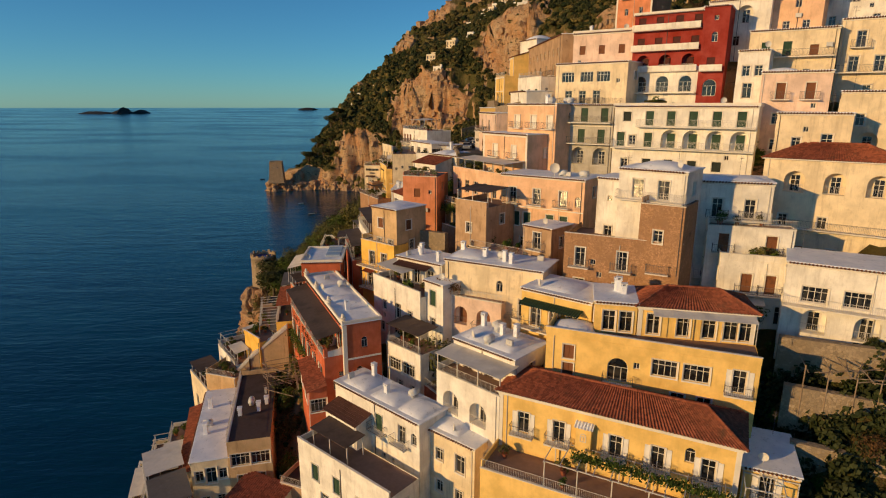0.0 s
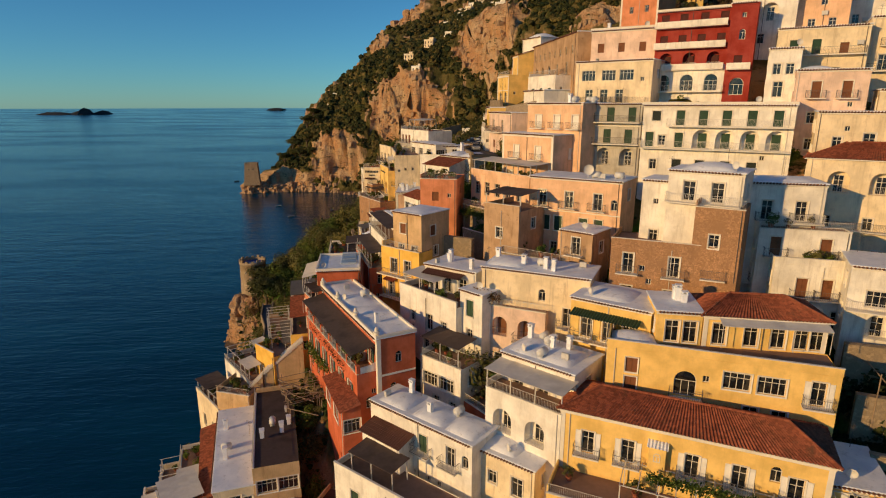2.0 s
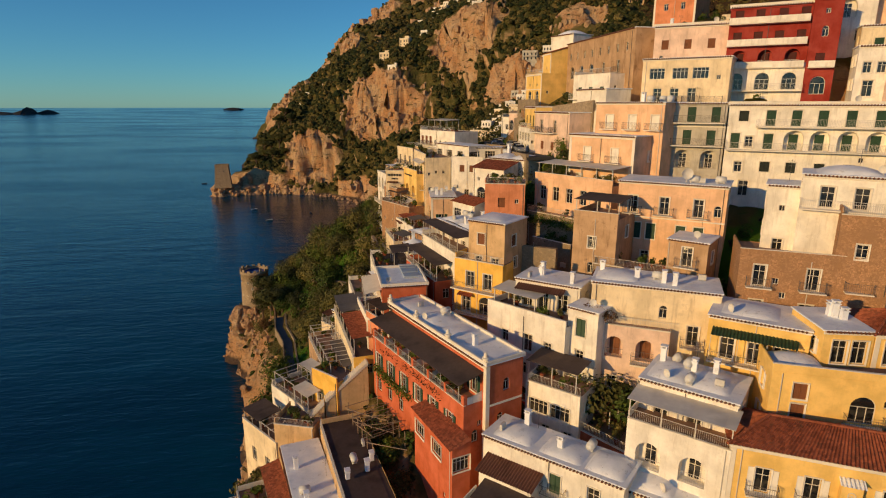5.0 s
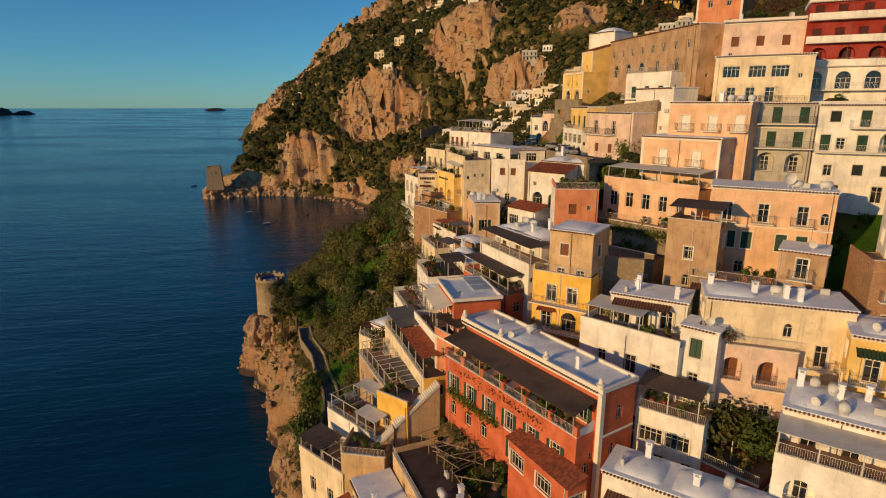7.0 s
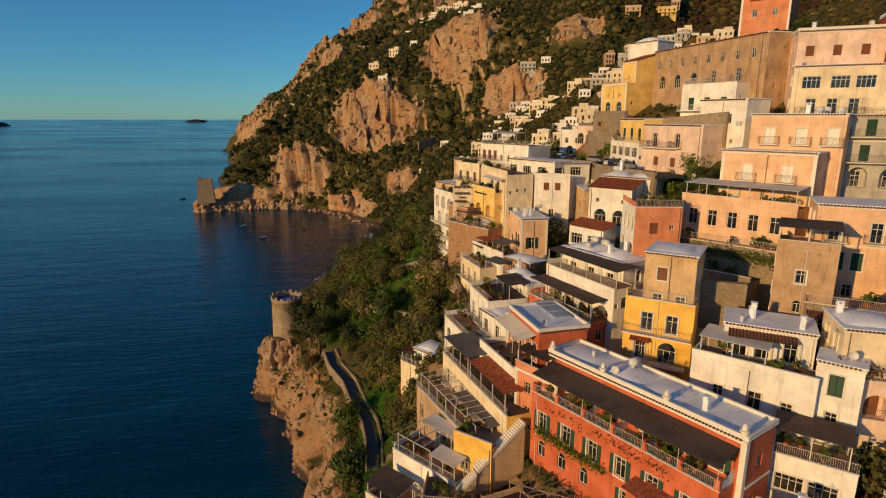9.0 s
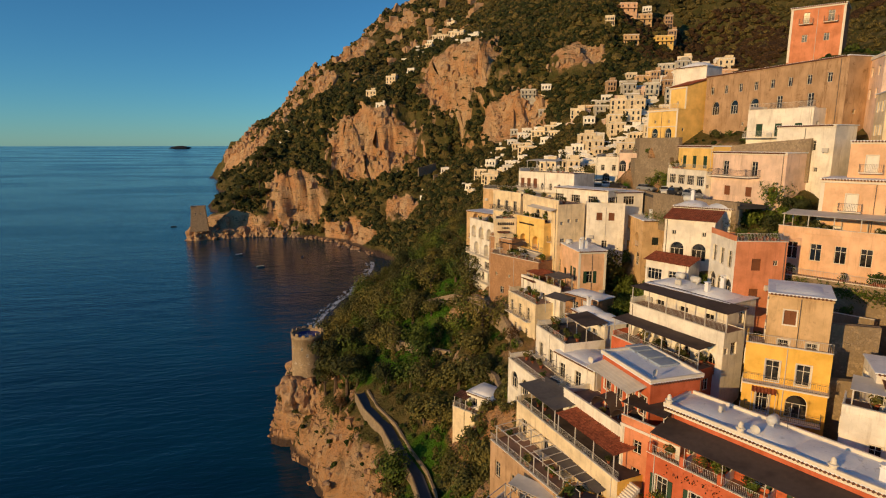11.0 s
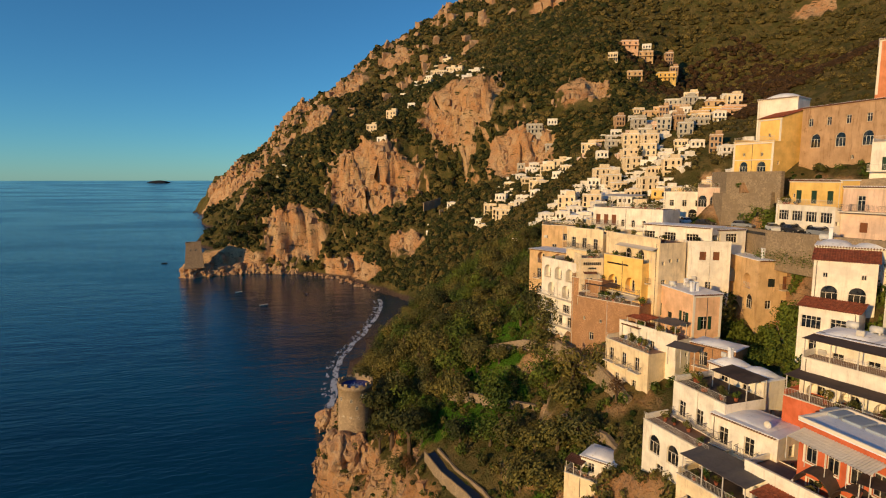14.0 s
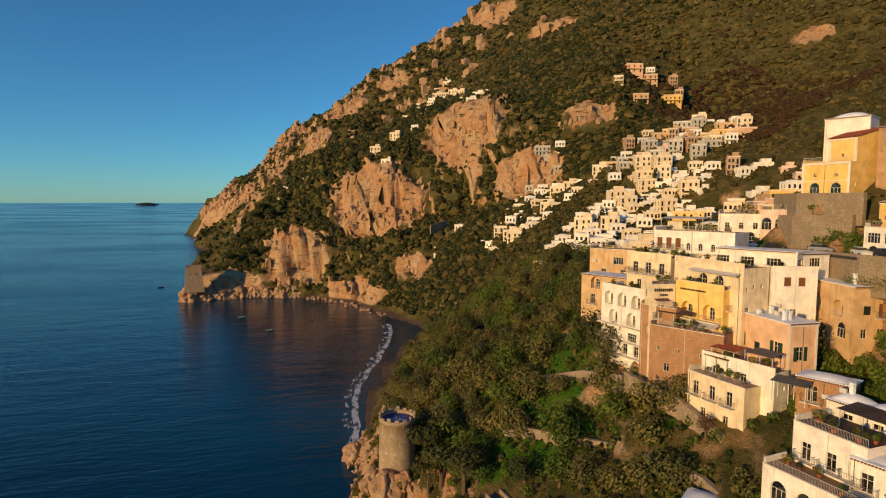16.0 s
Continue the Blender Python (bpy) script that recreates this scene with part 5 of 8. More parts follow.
def holed_wall(bm, w, z0, z1, holes, reveal=0.24, thick=0.4):
    """A wall in the plane y = 0 from x 0 to w, facing -y, with openings that go in; arched ones are filled round the arch."""
    xs_ = sorted({0.0, w, *(h[0] for h in holes), *(h[1] for h in holes)})
    zs_ = sorted({z0, z1, *(h[2] for h in holes), *(h[3] for h in holes)})
    for xa, xb in zip(xs_, xs_[1:]):
        for za, zb in zip(zs_, zs_[1:]):
            cx, cz = (xa + xb) / 2, (za + zb) / 2
            if not any(h[0] < cx < h[1] and h[2] < cz < h[3] for h in holes):
                quad(bm, (xa, 0, za), (xb, 0, za), (xb, 0, zb), (xa, 0, zb))
    for a, b, c, d, arched, *deep in holes:
        reveal = deep[0] if deep else 0.24
        mid, ww, hh = (a + b) / 2, b - a, d - c
        line = [(mid + x, c + z) for x, z in arch_line(ww, hh)] if arched else [(a, c), (a, d), (b, d), (b, c)]
        for p, q in zip(line, line[1:] + line[:1]):
            quad(bm, (p[0], 0, p[1]), (q[0], 0, q[1]), (q[0], reveal, q[1]), (p[0], reveal, p[1]))
        if arched:
            for p, q in zip(line[1:-1], line[2:-1]):
                side = a if (p[0] + q[0]) / 2 < mid else b
                f = [(p[0], 0, p[1]), (q[0], 0, q[1]), (side, 0, d)]
                quad(bm, *(f if side == a else f))
            top = line[1 + 4]
            quad(bm, (a, 0, d), (top[0], 0, top[1]), (b, 0, d)) if top[1] < d - 1e-3 else None


def add_openings(root, frames, m, w, spec, zs):
    """Frames, panes, shutters and balconies for the openings of one wall, whose pose in the house is m. Returns the holes."""
    holes = []
    for row in spec:
        z, kind, places = row
        ww, hh, arched, shut, balc = KINDS[kind]
        for u in places:
            ww2 = min(ww, w * 0.9)
            x = min(max(u * w, ww2 / 2 + 0.12), w - ww2 / 2 - 0.12)
            if z + hh > zs - 0.25 or any(x + ww2 / 2 + 0.1 > h[0] and x - ww2 / 2 - 0.1 < h[1] and z + hh + 0.1 > h[2] and z - 0.1 < h[3] for h in holes):
                continue
            loggia = kind.startswith("loggia")
            holes.append((x - ww2 / 2, x + ww2 / 2, z, z + hh, arched, 1.15 if loggia else 0.24))
            name = "door" if hh >= 2.0 and kind not in ("arch",) else "window"
            bars = 4 if kind == "wide" else 3 if kind == "arch" else 2
            if loggia:
                part("niche", one_box(x - ww2 / 2 - 0.1, 1.152, z - 0.1, x + ww2 / 2 + 0.1, 1.3, z + hh + 0.1), root_wall(root), root, m=m)
                hang("railing", cached(("rail", ww2, 0.03), lambda: railing_mesh(ww2, 0.035, RAILW() if kind != "loggia_r" else IRON())), root, m @ pose(x - ww2 / 2, 0.1, z))
                win = hang("door", cached(("frame", 1.1, 2.15, False, 2), lambda: frame_mesh(1.1, 2.15, False, 2)), root, m @ pose(x, 1.08, z))
                hang("pane", cached(("pane", 1.1, 2.15, False), lambda: pane_mesh(1.1, 2.15, False)), win)
                tone = {"loggia_g": "green", "loggia_r": "brown", "loggia_c": "maroon"}.get(kind)
                if tone:
                    leaf = cached(("leaf", tone, 1.1, 2.15), lambda: shutter_mesh(0.55, 2.15, SHUT[tone]()))
                    hang("shutter", leaf, win, pose(-0.55, -0.06, 0)), hang("shutter", leaf, win, pose(0, -0.06, 0))
                continue
            win = hang(name, cached(("frame", ww2, hh, arched, bars), lambda: frame_mesh(ww2, hh, arched, bars)), root, m @ pose(x, 0.17, z))
            hang("pane", cached(("pane", ww2, hh, arched), lambda: pane_mesh(ww2, hh, arched)), win)
            if not arched and kind != "s" and (root.location.y < 108 or kind in ("pc", "pw")):
                hang("surround", cached(("surround", ww2, hh), lambda: surround_mesh(ww2, hh)), win, pose(0, -0.17, 0), "pale plaster window surround")
            if shut in SHUT and shut != "greenopen":
                leaf = cached(("leaf", shut, ww2, hh), lambda: shutter_mesh(ww2 / 2, hh, SHUT[shut]()))
                hang("shutter", leaf, win, pose(-ww2 / 2, -0.07, 0))
                hang("shutter", leaf, win, pose(0, -0.07, 0))
            elif shut and (shut == "greenopen" or "yellow" in root["label"]):
                leaf = cached(("leaf", shut if shut == "greenopen" else "pale", ww2, hh), lambda: shutter_mesh(ww2 / 2, hh, GREEN() if shut == "greenopen" else PALE()))
                hang("shutter", leaf, win, pose(-ww2 / 2 - ww2 / 2 - 0.02, -0.23, 0))
                hang("shutter", leaf, win, pose(ww2 / 2 + 0.02, -0.23, 0))
            porch = kind == "d" and z > 2.6 and 118 < root.location.y < 200 and len(places) < 5
            if balc or porch:
                bw = ww2 + 1.3
                slab = hang("balcony", cached(("slab", bw), lambda: mesh_of("balcony", one_box(-bw / 2, -0.95, -0.14, bw / 2, -0.003, -0.02, bevel=0.02), TRIM())), root, m @ pose(x, 0, z))
                hang("railing", cached(("rail", bw), lambda: railing_mesh(bw, 0.9, IRON())), slab, pose(-bw / 2, 0, -0.02))
    return holes


def tile_slope(bm, p, q, r, s):
    """A tiled roof slope with eave p-q and ridge s-r: rounded tile rows stepping down."""
    p, q, r, s = (Vector(v) for v in (p, q, r, s))
    n = max(6, int((q - p).length / 0.3)) * 4
    k = max(3, int((s - p).length / 0.45))
    up = (q - p).cross(s - p).normalized()
    if up.z < 0:
        up = -up
    rows = []
    for j in range(k):
        for e in (0, 1):
            v = (j + e) / k
            a, b = p.lerp(s, v), q.lerp(r, v)
            rows.append([bm.verts.new(a.lerp(b, i / n) + up * (0.055 * math.sin(i / n * (n / 4) * math.tau) + 0.03 * (1 - e) + 0.03)) for i in range(n + 1)])
    for ra, rb in zip(rows, rows[1:]):
        for i in range(n):
            bm.faces.new((ra[i], ra[i + 1], rb[i + 1], rb[i]))


def dome_mesh(rx, ry, h):
    """A shallow lime-washed vault on a low square base."""
    bm = bmesh.new()
    n = 14
    grid = []
    for j in range(n + 1):
        for i in range(n + 1):
            u, v = 2 * i / n - 1, 2 * j / n - 1
            k = max(0.0, (1 - u * u)) * max(0.0, (1 - v * v))
            grid.append(bm.verts.new((u * rx, v * ry, h * k ** 0.62 - 0.02 + 0.02 * noise.noise(Vector((u * 3 + rx, v * 3, h))))))
    for j in range(n):
        for i in range(n):
            bm.faces.new((grid[j * (n + 1) + i], grid[j * (n + 1) + i + 1], grid[(j + 1) * (n + 1) + i + 1], grid[(j + 1) * (n + 1) + i]))
    return mesh_of("dome", bm, LIME(), True)


def chimney_mesh(k):
    bm = bmesh.new()
    h = 0.8 + 0.25 * k
    box(bm, -0.28, -0.25, -0.05, 0.28, 0.25, h, bevel=0.03)
    box(bm, -0.34, -0.31, h + 0.004, 0.34, 0.31, h + 0.1)
    for x in (-0.22, 0.22):
        box(bm, x - 0.06, -0.2, h + 0.104, x + 0.06, 0.2, h + 0.3)
    box(bm, -0.36, -0.33, h + 0.304, 0.36, 0.33, h + 0.38, bevel=0.02)
    return mesh_of("chimney", bm, LIME())


def tank_mesh():
    bm = bmesh.new()
    bmesh.ops.create_cone(bm, cap_ends=True, segments=18, radius1=0.42, radius2=0.42, depth=1.3, matrix=pose(0, 0, 0.5, 0, 90, 0))
    bmesh.ops.bevel(bm, geom=[e for e in bm.edges if len(e.link_faces) == 2 and e.calc_face_angle(0) > 1.0], offset=0.1, segments=2, affect="EDGES")
    for x in (-0.4, 0.4):
        box(bm, x - 0.06, -0.3, -0.05, x + 0.06, 0.3, 0.2)
    return mesh_of("water_tank", bm, plain("tank_paint", (0.66, 0.66, 0.64), 0.4), True)


def conditioner_mesh():
    bm = bmesh.new()
    box(bm, -0.42, -0.16, 0.06, 0.42, 0.16, 0.66, bevel=0.025)
    bmesh.ops.create_cone(bm, cap_ends=True, segments=16, radius1=0.22, radius2=0.22, depth=0.02, matrix=pose(-0.1, -0.172, 0.36, 90, 0, 0))
    for x in (-0.3, 0.3):
        box(bm, x - 0.04, -0.15, -0.04, x + 0.04, 0.15, 0.057)
    return mesh_of("air_conditioner", bm, plain("appliance", (0.6, 0.58, 0.54), 0.5))


def pot_plant(x, y, z, size, rng, parent=None):
    """A clay pot with a bushy plant."""
    pot = new("potted_plant")
    pot.matrix_world = pose(x, y, z, 0, 0, rng.uniform(0, 360)) @ Matrix.Diagonal((size, size, size, 1))

    def pot_mesh():
        bm = bmesh.new()
        bmesh.ops.create_cone(bm, cap_ends=True, segments=10, radius1=0.17, radius2=0.25, depth=0.4, matrix=pose(0, 0, 0.2))
        bmesh.ops.create_cone(bm, cap_ends=True, segments=10, radius1=0.28, radius2=0.28, depth=0.06, matrix=pose(0, 0, 0.4))
        return mesh_of("pot", bm, TILE())

    hang("pot", cached("pot", pot_mesh), pot)
    k = rng.randrange(3)
    hang("foliage", cached(("foliage", k), lambda: leaf_ball("foliage", 0.55, 0.5, 150, 0.13, LEAF(k), 40 + k)), pot, pose(0, 0, 0.75))
    return tagged(pot, "bushy plant in a clay pot on a terrace", "potted plant", group="terrace plants")


def leaf_ball(name, r, rz, n, size, mat, seed, clumps=7):
    """A crown of many small leaves gathered in uneven clumps."""
    rng = random.Random(seed)
    vs, fs = [], []
    cl = []
    for _ in range(clumps):
        d = Vector((rng.gauss(0, 1), rng.gauss(0, 1), rng.gauss(0, 0.8))).normalized() * rng.uniform(0.35, 0.8)
        cl.append((Vector((d.x * r, d.y * r, d.z * rz)), rng.uniform(0.35, 0.6)))
    for _ in range(n):
        c, k = cl[rng.randrange(clumps)]
        d = Vector((rng.gauss(0, 1), rng.gauss(0, 1), rng.gauss(0, 1))).normalized()
        p = c + Vector((d.x * r, d.y * r, d.z * rz)) * k * rng.uniform(0.75, 1.05)
        a = ((p - Vector((0, 0, -0.3 * rz))).normalized() * 0.6 + d * 0.6 + Vector((rng.gauss(0, 0.28), rng.gauss(0, 0.28), rng.gauss(0, 0.28)))).normalized()
        u = a.orthogonal().normalized()
        v = a.cross(u)
        s = size * rng.uniform(0.6, 1.3)
        b = len(vs)
        vs += [p - u * s, p - v * s * 0.6 + a * s * 0.2, p + u * s, p + v * s * 0.6 + a * s * 0.2]
        fs.append((b, b + 1, b + 2, b + 3))
    return raw(name, vs, fs, mat)


def leaf_mat(name, lo, hi):
    if name not in MATS:
        n = Nodes(name, 0.7, 0, 0.2)
        rnd = n.geo.outputs["Random Per Island"]
        c = n.mix(rnd, lo, hi)
        c = n.mix(n.ramp(n.noise(0.25, 3), 0.4, 0.7), c, tuple(v * 0.6 for v in hi))
        each = n.t.nodes.new("ShaderNodeObjectInfo").outputs["Random"]      # every tree its own tone
        c = n.mix(each, n.mix(1.0, c, (0.58, 0.66, 0.7), "MULTIPLY"), n.mix(1.0, c, (1.3, 1.16, 0.9), "MULTIPLY"))
        n.b.inputs["Subsurface Weight"].default_value = 0.0
        MATS[name] = n.colour(c)
    return MATS[name]


def LEAF(k):
    return [lambda: leaf_mat("leaf_olive", (0.034, 0.045, 0.013), (0.215, 0.195, 0.06)), lambda: leaf_mat("leaf_green", (0.03, 0.06, 0.010), (0.14, 0.19, 0.032)),
            lambda: leaf_mat("leaf_dark", (0.016, 0.028, 0.008), (0.095, 0.10, 0.03)), lambda: leaf_mat("leaf_brown", (0.07, 0.04, 0.018), (0.16, 0.085, 0.035))][k]()


def one_mesh(name, bm, mat):
    return mesh_of(name, bm, mat)


def sheet(bm, a, b, c, d, n=10):
    """A stretched cloth or felt roof between four corners, sagging a little between its bearers."""
    a, b, c, d = Vector(a), Vector(b), Vector(c), Vector(d)
    rows = []
    for j in range(5):
        row = []
        for i in range(n + 1):
            p = a.lerp(b, i / n).lerp(d.lerp(c, i / n), j / 4)
            sag = 0.07 * math.sin(math.pi * j / 4) * (0.5 + 0.5 * math.sin(i * 2.3)) + 0.03 * noise.noise(p * 1.3)
            row.append((bm.verts.new(p - Vector((0, 0, sag))), bm.verts.new(p - Vector((0, 0, sag + 0.05)))))
        rows.append(row)
    for r, q in zip(rows, rows[1:]):
        for i in range(n):
            bm.faces.new((r[i][0], r[i + 1][0], q[i + 1][0], q[i][0]))
            bm.faces.new((r[i][1], q[i][1], q[i + 1][1], r[i + 1][1]))
    for r in (rows[0], rows[-1]):
        for i in range(n):
            bm.faces.new((r[i][0], r[i][1], r[i + 1][1], r[i + 1][0]))
    for k in (0, n):
        for r, q in zip(rows, rows[1:]):
            bm.faces.new((r[k][0], q[k][0], q[k][1], r[k][1]))
    bmesh.ops.recalc_face_normals(bm, faces=bm.faces)


def build_house(s, rng):
    u, v, w, d, zs = s["u"], s["v"], s["w"], s["d"], s["zs"]
    root = new(s["cat"].replace(" ", "_"))
    root.matrix_world = Matrix(((u.x, v.x, 0, s["a"][0]), (u.y, v.y, 0, s["a"][1]), (0, 0, 1, s["zb"]), (0, 0, 0, 1)))
    tagged(root, s["label"], s["cat"])
    wall = s["wall"]()
    WALL_OF[root.name] = wall
    low = -1.0
    for x, y in ((0, 0), (w, 0), (0, d), (w, d), (w / 2, 0)):
        p = root.matrix_world @ Vector((x, y, 0))
        low = min(low, ground_at(p.x, p.y)[0] - s["zb"] - 0.8)
    sides = {"front": (pose(0, 0, 0), w), "left": (pose(0, d, 0, 0, 0, -90), d), "right": (pose(w, 0, 0, 0, 0, 90), d), "back": (pose(w, d, 0, 0, 0, 180), w)}
    spec_left = s.get("left") or ([(z, "w", (0.3, 0.72) if d > 5 else (0.5,)) for z in np.arange(zs - 2.6, 1, -3.3)] if s["wall"] is not BRICK else [])
    def extra(spec, ww, n):
        """A few small odd windows, as old walls have them, where there is room."""
        got = list(spec)
        for _ in range(n):
            got.append((round(rng.uniform(1.2, max(1.3, zs - 2.2)), 1), "s", (round(rng.uniform(0.08, 0.92), 2),)))
        return got

    heart = root.matrix_world @ Vector((w / 2, d / 2, 0))
    facing = {"front": -v, "left": -u, "right": u, "back": v}
    spec_right = s.get("right") or ([(zs - 2.8, "w", (0.5,))] if d > 3.4 and zs > 4 and s["a"][1] < 130 and s["wall"] not in (BRICK, STONE) else [])
    for side, (m, ww) in sides.items():
        spec = {"front": s.get("front", []), "left": spec_left, "right": spec_right, "back": []}[side]
        if side in ("front", "right") and s["a"][1] < 200:
            spec = extra(spec, ww, 1 if side == "right" else int(ww / 8))
        if not any(facing[side].dot(Vector(p) - heart.to_2d()) > 0 for p in ((2, 17), (-30, 36), (-84, 82))):
            spec = []      # turned to the hill, never seen from the sea
        holes = add_openings(root, None, m, ww, spec, zs)
        if side == "front":
            FRONT_HOLES[root.name] = holes
        bm = bmesh.new()
        holed_wall(bm, ww, low, zs, holes)
        mat = (s.get(side + "_wall") or s["wall"])()
        part("wall", bm, mat, root, m=m)
    # storey band, corner trim, coping
    if s.get("trim"):
        for x in (0.0, w - 0.45):
            part("quoin", one_box(x, -0.05, 0, x + 0.45, -0.004, zs - 0.2, bevel=0.015), TRIM(), root, "pale corner trim")
        part("cornice", one_box(-0.06, -0.16, zs - 0.42, w + 0.06, -0.004, zs - 0.12, bevel=0.04), TRIM(), root, "pale cornice")
    if s.get("band"):
        part("string_course", one_box(-0.04, -0.12, s["band"], w + 0.04, -0.004, s["band"] + 0.18, bevel=0.03), TRIM(), root)
    for key in ("balcony", "balcony2", "balcony3"):
        if s.get(key):
            f0, f1, z = s[key]
            x0, bw = f0 * w, (f1 - f0) * w
            slab = part("balcony", one_box(0, -1.15, -0.16, bw, -0.003, -0.02, bevel=0.02), TRIM(), root, m=pose(x0, 0, z))
            if s["wall"] is CRIMSON:
                part("balustrade", one_box(0, -1.15, -0.016, bw, -1.0, 0.85, bevel=0.03), WHITE(), slab, "white plastered balcony front")
            else:
                hang("railing", railing_mesh(bw, 1.1, RAILW() if s["wall"] is WHITE else IRON()), slab, pose(0, 0, -0.02))
    # roofs
    kind = s["roof"]
    if kind == "flat":
        bm = bmesh.new()
        box(bm, -0.18, -0.18, zs, w + 0.18, d + 0.18, zs + 0.16, bevel=0.04)
        roof = part("roof", bm, LIME(), root, "lime-washed flat roof")
        bm = bmesh.new()
        for k in range(int(w / 0.34)):
            bmesh.ops.create_cone(bm, cap_ends=True, segments=6, radius1=0.11, radius2=0.11, depth=0.36, matrix=pose(0.17 + k * 0.34, -0.2, zs + 0.0, 80, 0, 0))
        part("eaves_tiles", bm, BROWN(), root, "row of brown eaves tiles")
        if not s.get("trim"):
            part("cornice", one_box(-0.09, -0.1, zs - 0.3, w + 0.09, -0.004, zs - 0.1, bevel=0.03), TRIM() if s["wall"] in (WHITE, CREAM, YELLOW, AMBER, PINK, PEACH) else wall, root)
        if s.get("coping"):
            for c in ((-0.18, -0.18, w + 0.18, 0.1), (-0.18, d - 0.1, w + 0.18, d + 0.18), (-0.18, 0.1, 0.1, d - 0.1), (w - 0.1, 0.1, w + 0.18, d - 0.1)):
                part("parapet", one_box(c[0], c[1], zs + 0.164, c[2], c[3], zs + 0.5, bevel=0.03), TRIM() if s["wall"] is not ORANGE else ORANGE(), root)
        for x, y, rx, ry, h in s.get("domes", ()):
            hang("dome", dome_mesh(rx, ry, h * 0.7), root, pose(x, y, zs + 0.165), "rounded white vault")
        if s.get("skylight"):
            for k in range(3):
                part("skylight", one_box(w * 0.55, 3.2 + k * 2.4, zs + 0.17, w * 0.92, 5.2 + k * 2.4, zs + 0.45, bevel=0.04), plain("skylight_sheet", (0.35, 0.42, 0.5), 0.3), root)
    elif kind == "hip":
        e, r = 0.35, d * 0.42
        hi = zs + 0.1 + 0.22 * d
        mid = d / 2
        bm = bmesh.new()
        a, b, c, f = (-e, -e, zs), (w + e, -e, zs), (w + e, d + e, zs), (-e, d + e, zs)
        g, h = (mid, mid, hi), (w - mid, mid, hi)
        tile_slope(bm, a, b, h, g), tile_slope(bm, c, f, g, h), tile_slope(bm, f, a, g, g), tile_slope(bm, b, c, h, h)
        part("roof", bm, TILE(), root, "red clay tile roof")
        bm = bmesh.new()
        for p, q in ((g, h), (a, g), (b, h)):
            p, q = Vector(p), Vector(q)
            n = int((q - p).length / 0.35)
            for k in range(n):
                mm = (q - p).to_track_quat("Z", "Y").to_matrix().to_4x4()
                bmesh.ops.create_cone(bm, cap_ends=True, segments=7, radius1=0.15, radius2=0.12, depth=0.4, matrix=Matrix.Translation(p.lerp(q, (k + 0.5) / n) + Vector((0, 0, 0.05))) @ mm)
        part("ridge_tiles", bm, TILE(), root)
        part("soffit", one_box(-e, -e, zs - 0.12, w + e, d + e, zs - 0.005), TRIM(), root)
    elif kind == "tile":
        bm = bmesh.new()
        tile_slope(bm, (-0.3, -0.4, zs), (w + 0.3, -0.4, zs), (w + 0.3, d, zs + 0.3 * d), (-0.3, d, zs + 0.3 * d))
        part("roof", bm, BROWN() if s["key"] == "domed_white_wing" else TILE(), root, "clay tile lean-to roof")
        bm = bmesh.new()
        for x in (0.0, w):
            bm.faces.new([bm.verts.new(p) for p in ((x, 0, zs), (x, d, zs), (x, d, zs + 0.3 * d - 0.05))])
        quad(bm, (0, d, zs), (w, d, zs), (w, d, zs + 0.3 * d - 0.05), (0, d, zs + 0.3 * d - 0.05))
        part("gable", bm, wall, root)
    else:
        floor = AWNING() if kind == "awned" else TERRACE()
        part("terrace", one_box(0.03, 0.03, zs - 0.25, w - 0.03, d - 0.03, zs - 0.1), floor, root, "paved roof terrace" if kind == "terrace" else "dark tarred roof")
        if rng.random() < 0.5 or kind == "awned":
            rail = hang("railing", railing_mesh(w, 0.035, RAILW()), root, pose(0, 0.05, zs), "pale metal railing")
            part("coping", one_box(-0.06, -0.06, zs, w + 0.06, 0.24, zs + 0.06), TRIM(), root)
        else:
            part("parapet", one_box(-0.04, -0.04, zs, w + 0.04, 0.18, zs + 0.75, bevel=0.03), wall, root)
            part("coping", one_box(-0.08, -0.08, zs + 0.754, w + 0.08, 0.22, zs + 0.82, bevel=0.02), TRIM(), root)
        part("parapet", one_box(-0.04, 0.2, zs, 0.14, d, zs + 0.7, bevel=0.03), wall, root)
        for x, y, rx, ry, h in s.get("domes", ()):
            hang("dome", dome_mesh(rx, ry, h), root, pose(x, y, zs - 0.05), "rounded white vault")
    if s.get("awning"):
        f0, f1, z, mat, *out = s["awning"]
        out = out[0] if out else 1.5
        bm = bmesh.new()
        (sheet if mat in (CANVAS, AWNING) else tile_slope)(bm, (f0 * w, -out, z - 0.15 * out), (f1 * w, -out, z - 0.15 * out), (f1 * w, -0.02, z + 0.2), (f0 * w, -0.02, z + 0.2))
        posts = max(3, int((f1 - f0) * w / 3.4))
        for k in range(posts + 1):
            x = f0 * w + 0.05 + ((f1 - f0) * w - 0.1) * k / posts
            leg = bmesh.new()
            post(leg, x, 0.1 - out, z - 2.5, z - 0.15 * out, 0.035)
            part("post", leg, RAILW(), root)
        part("awning", bm, mat(), root, "sloping awning over the front")
    if s.get("bay"):
        f, z = s["bay"]
        part("bay_window", one_box(f * w - 0.75, -0.7, z, f * w + 0.75, -0.005, z + 2.4, bevel=0.03), wall, root, "small closed balcony bay")
        bm = bmesh.new()
        tile_slope(bm, (f * w - 0.9, -0.9, z + 2.41), (f * w + 0.9, -0.9, z + 2.41), (f * w + 0.9, -0.02, z + 2.75), (f * w - 0.9, -0.02, z + 2.75))
        part("bay_roof", bm, LIME(), root)
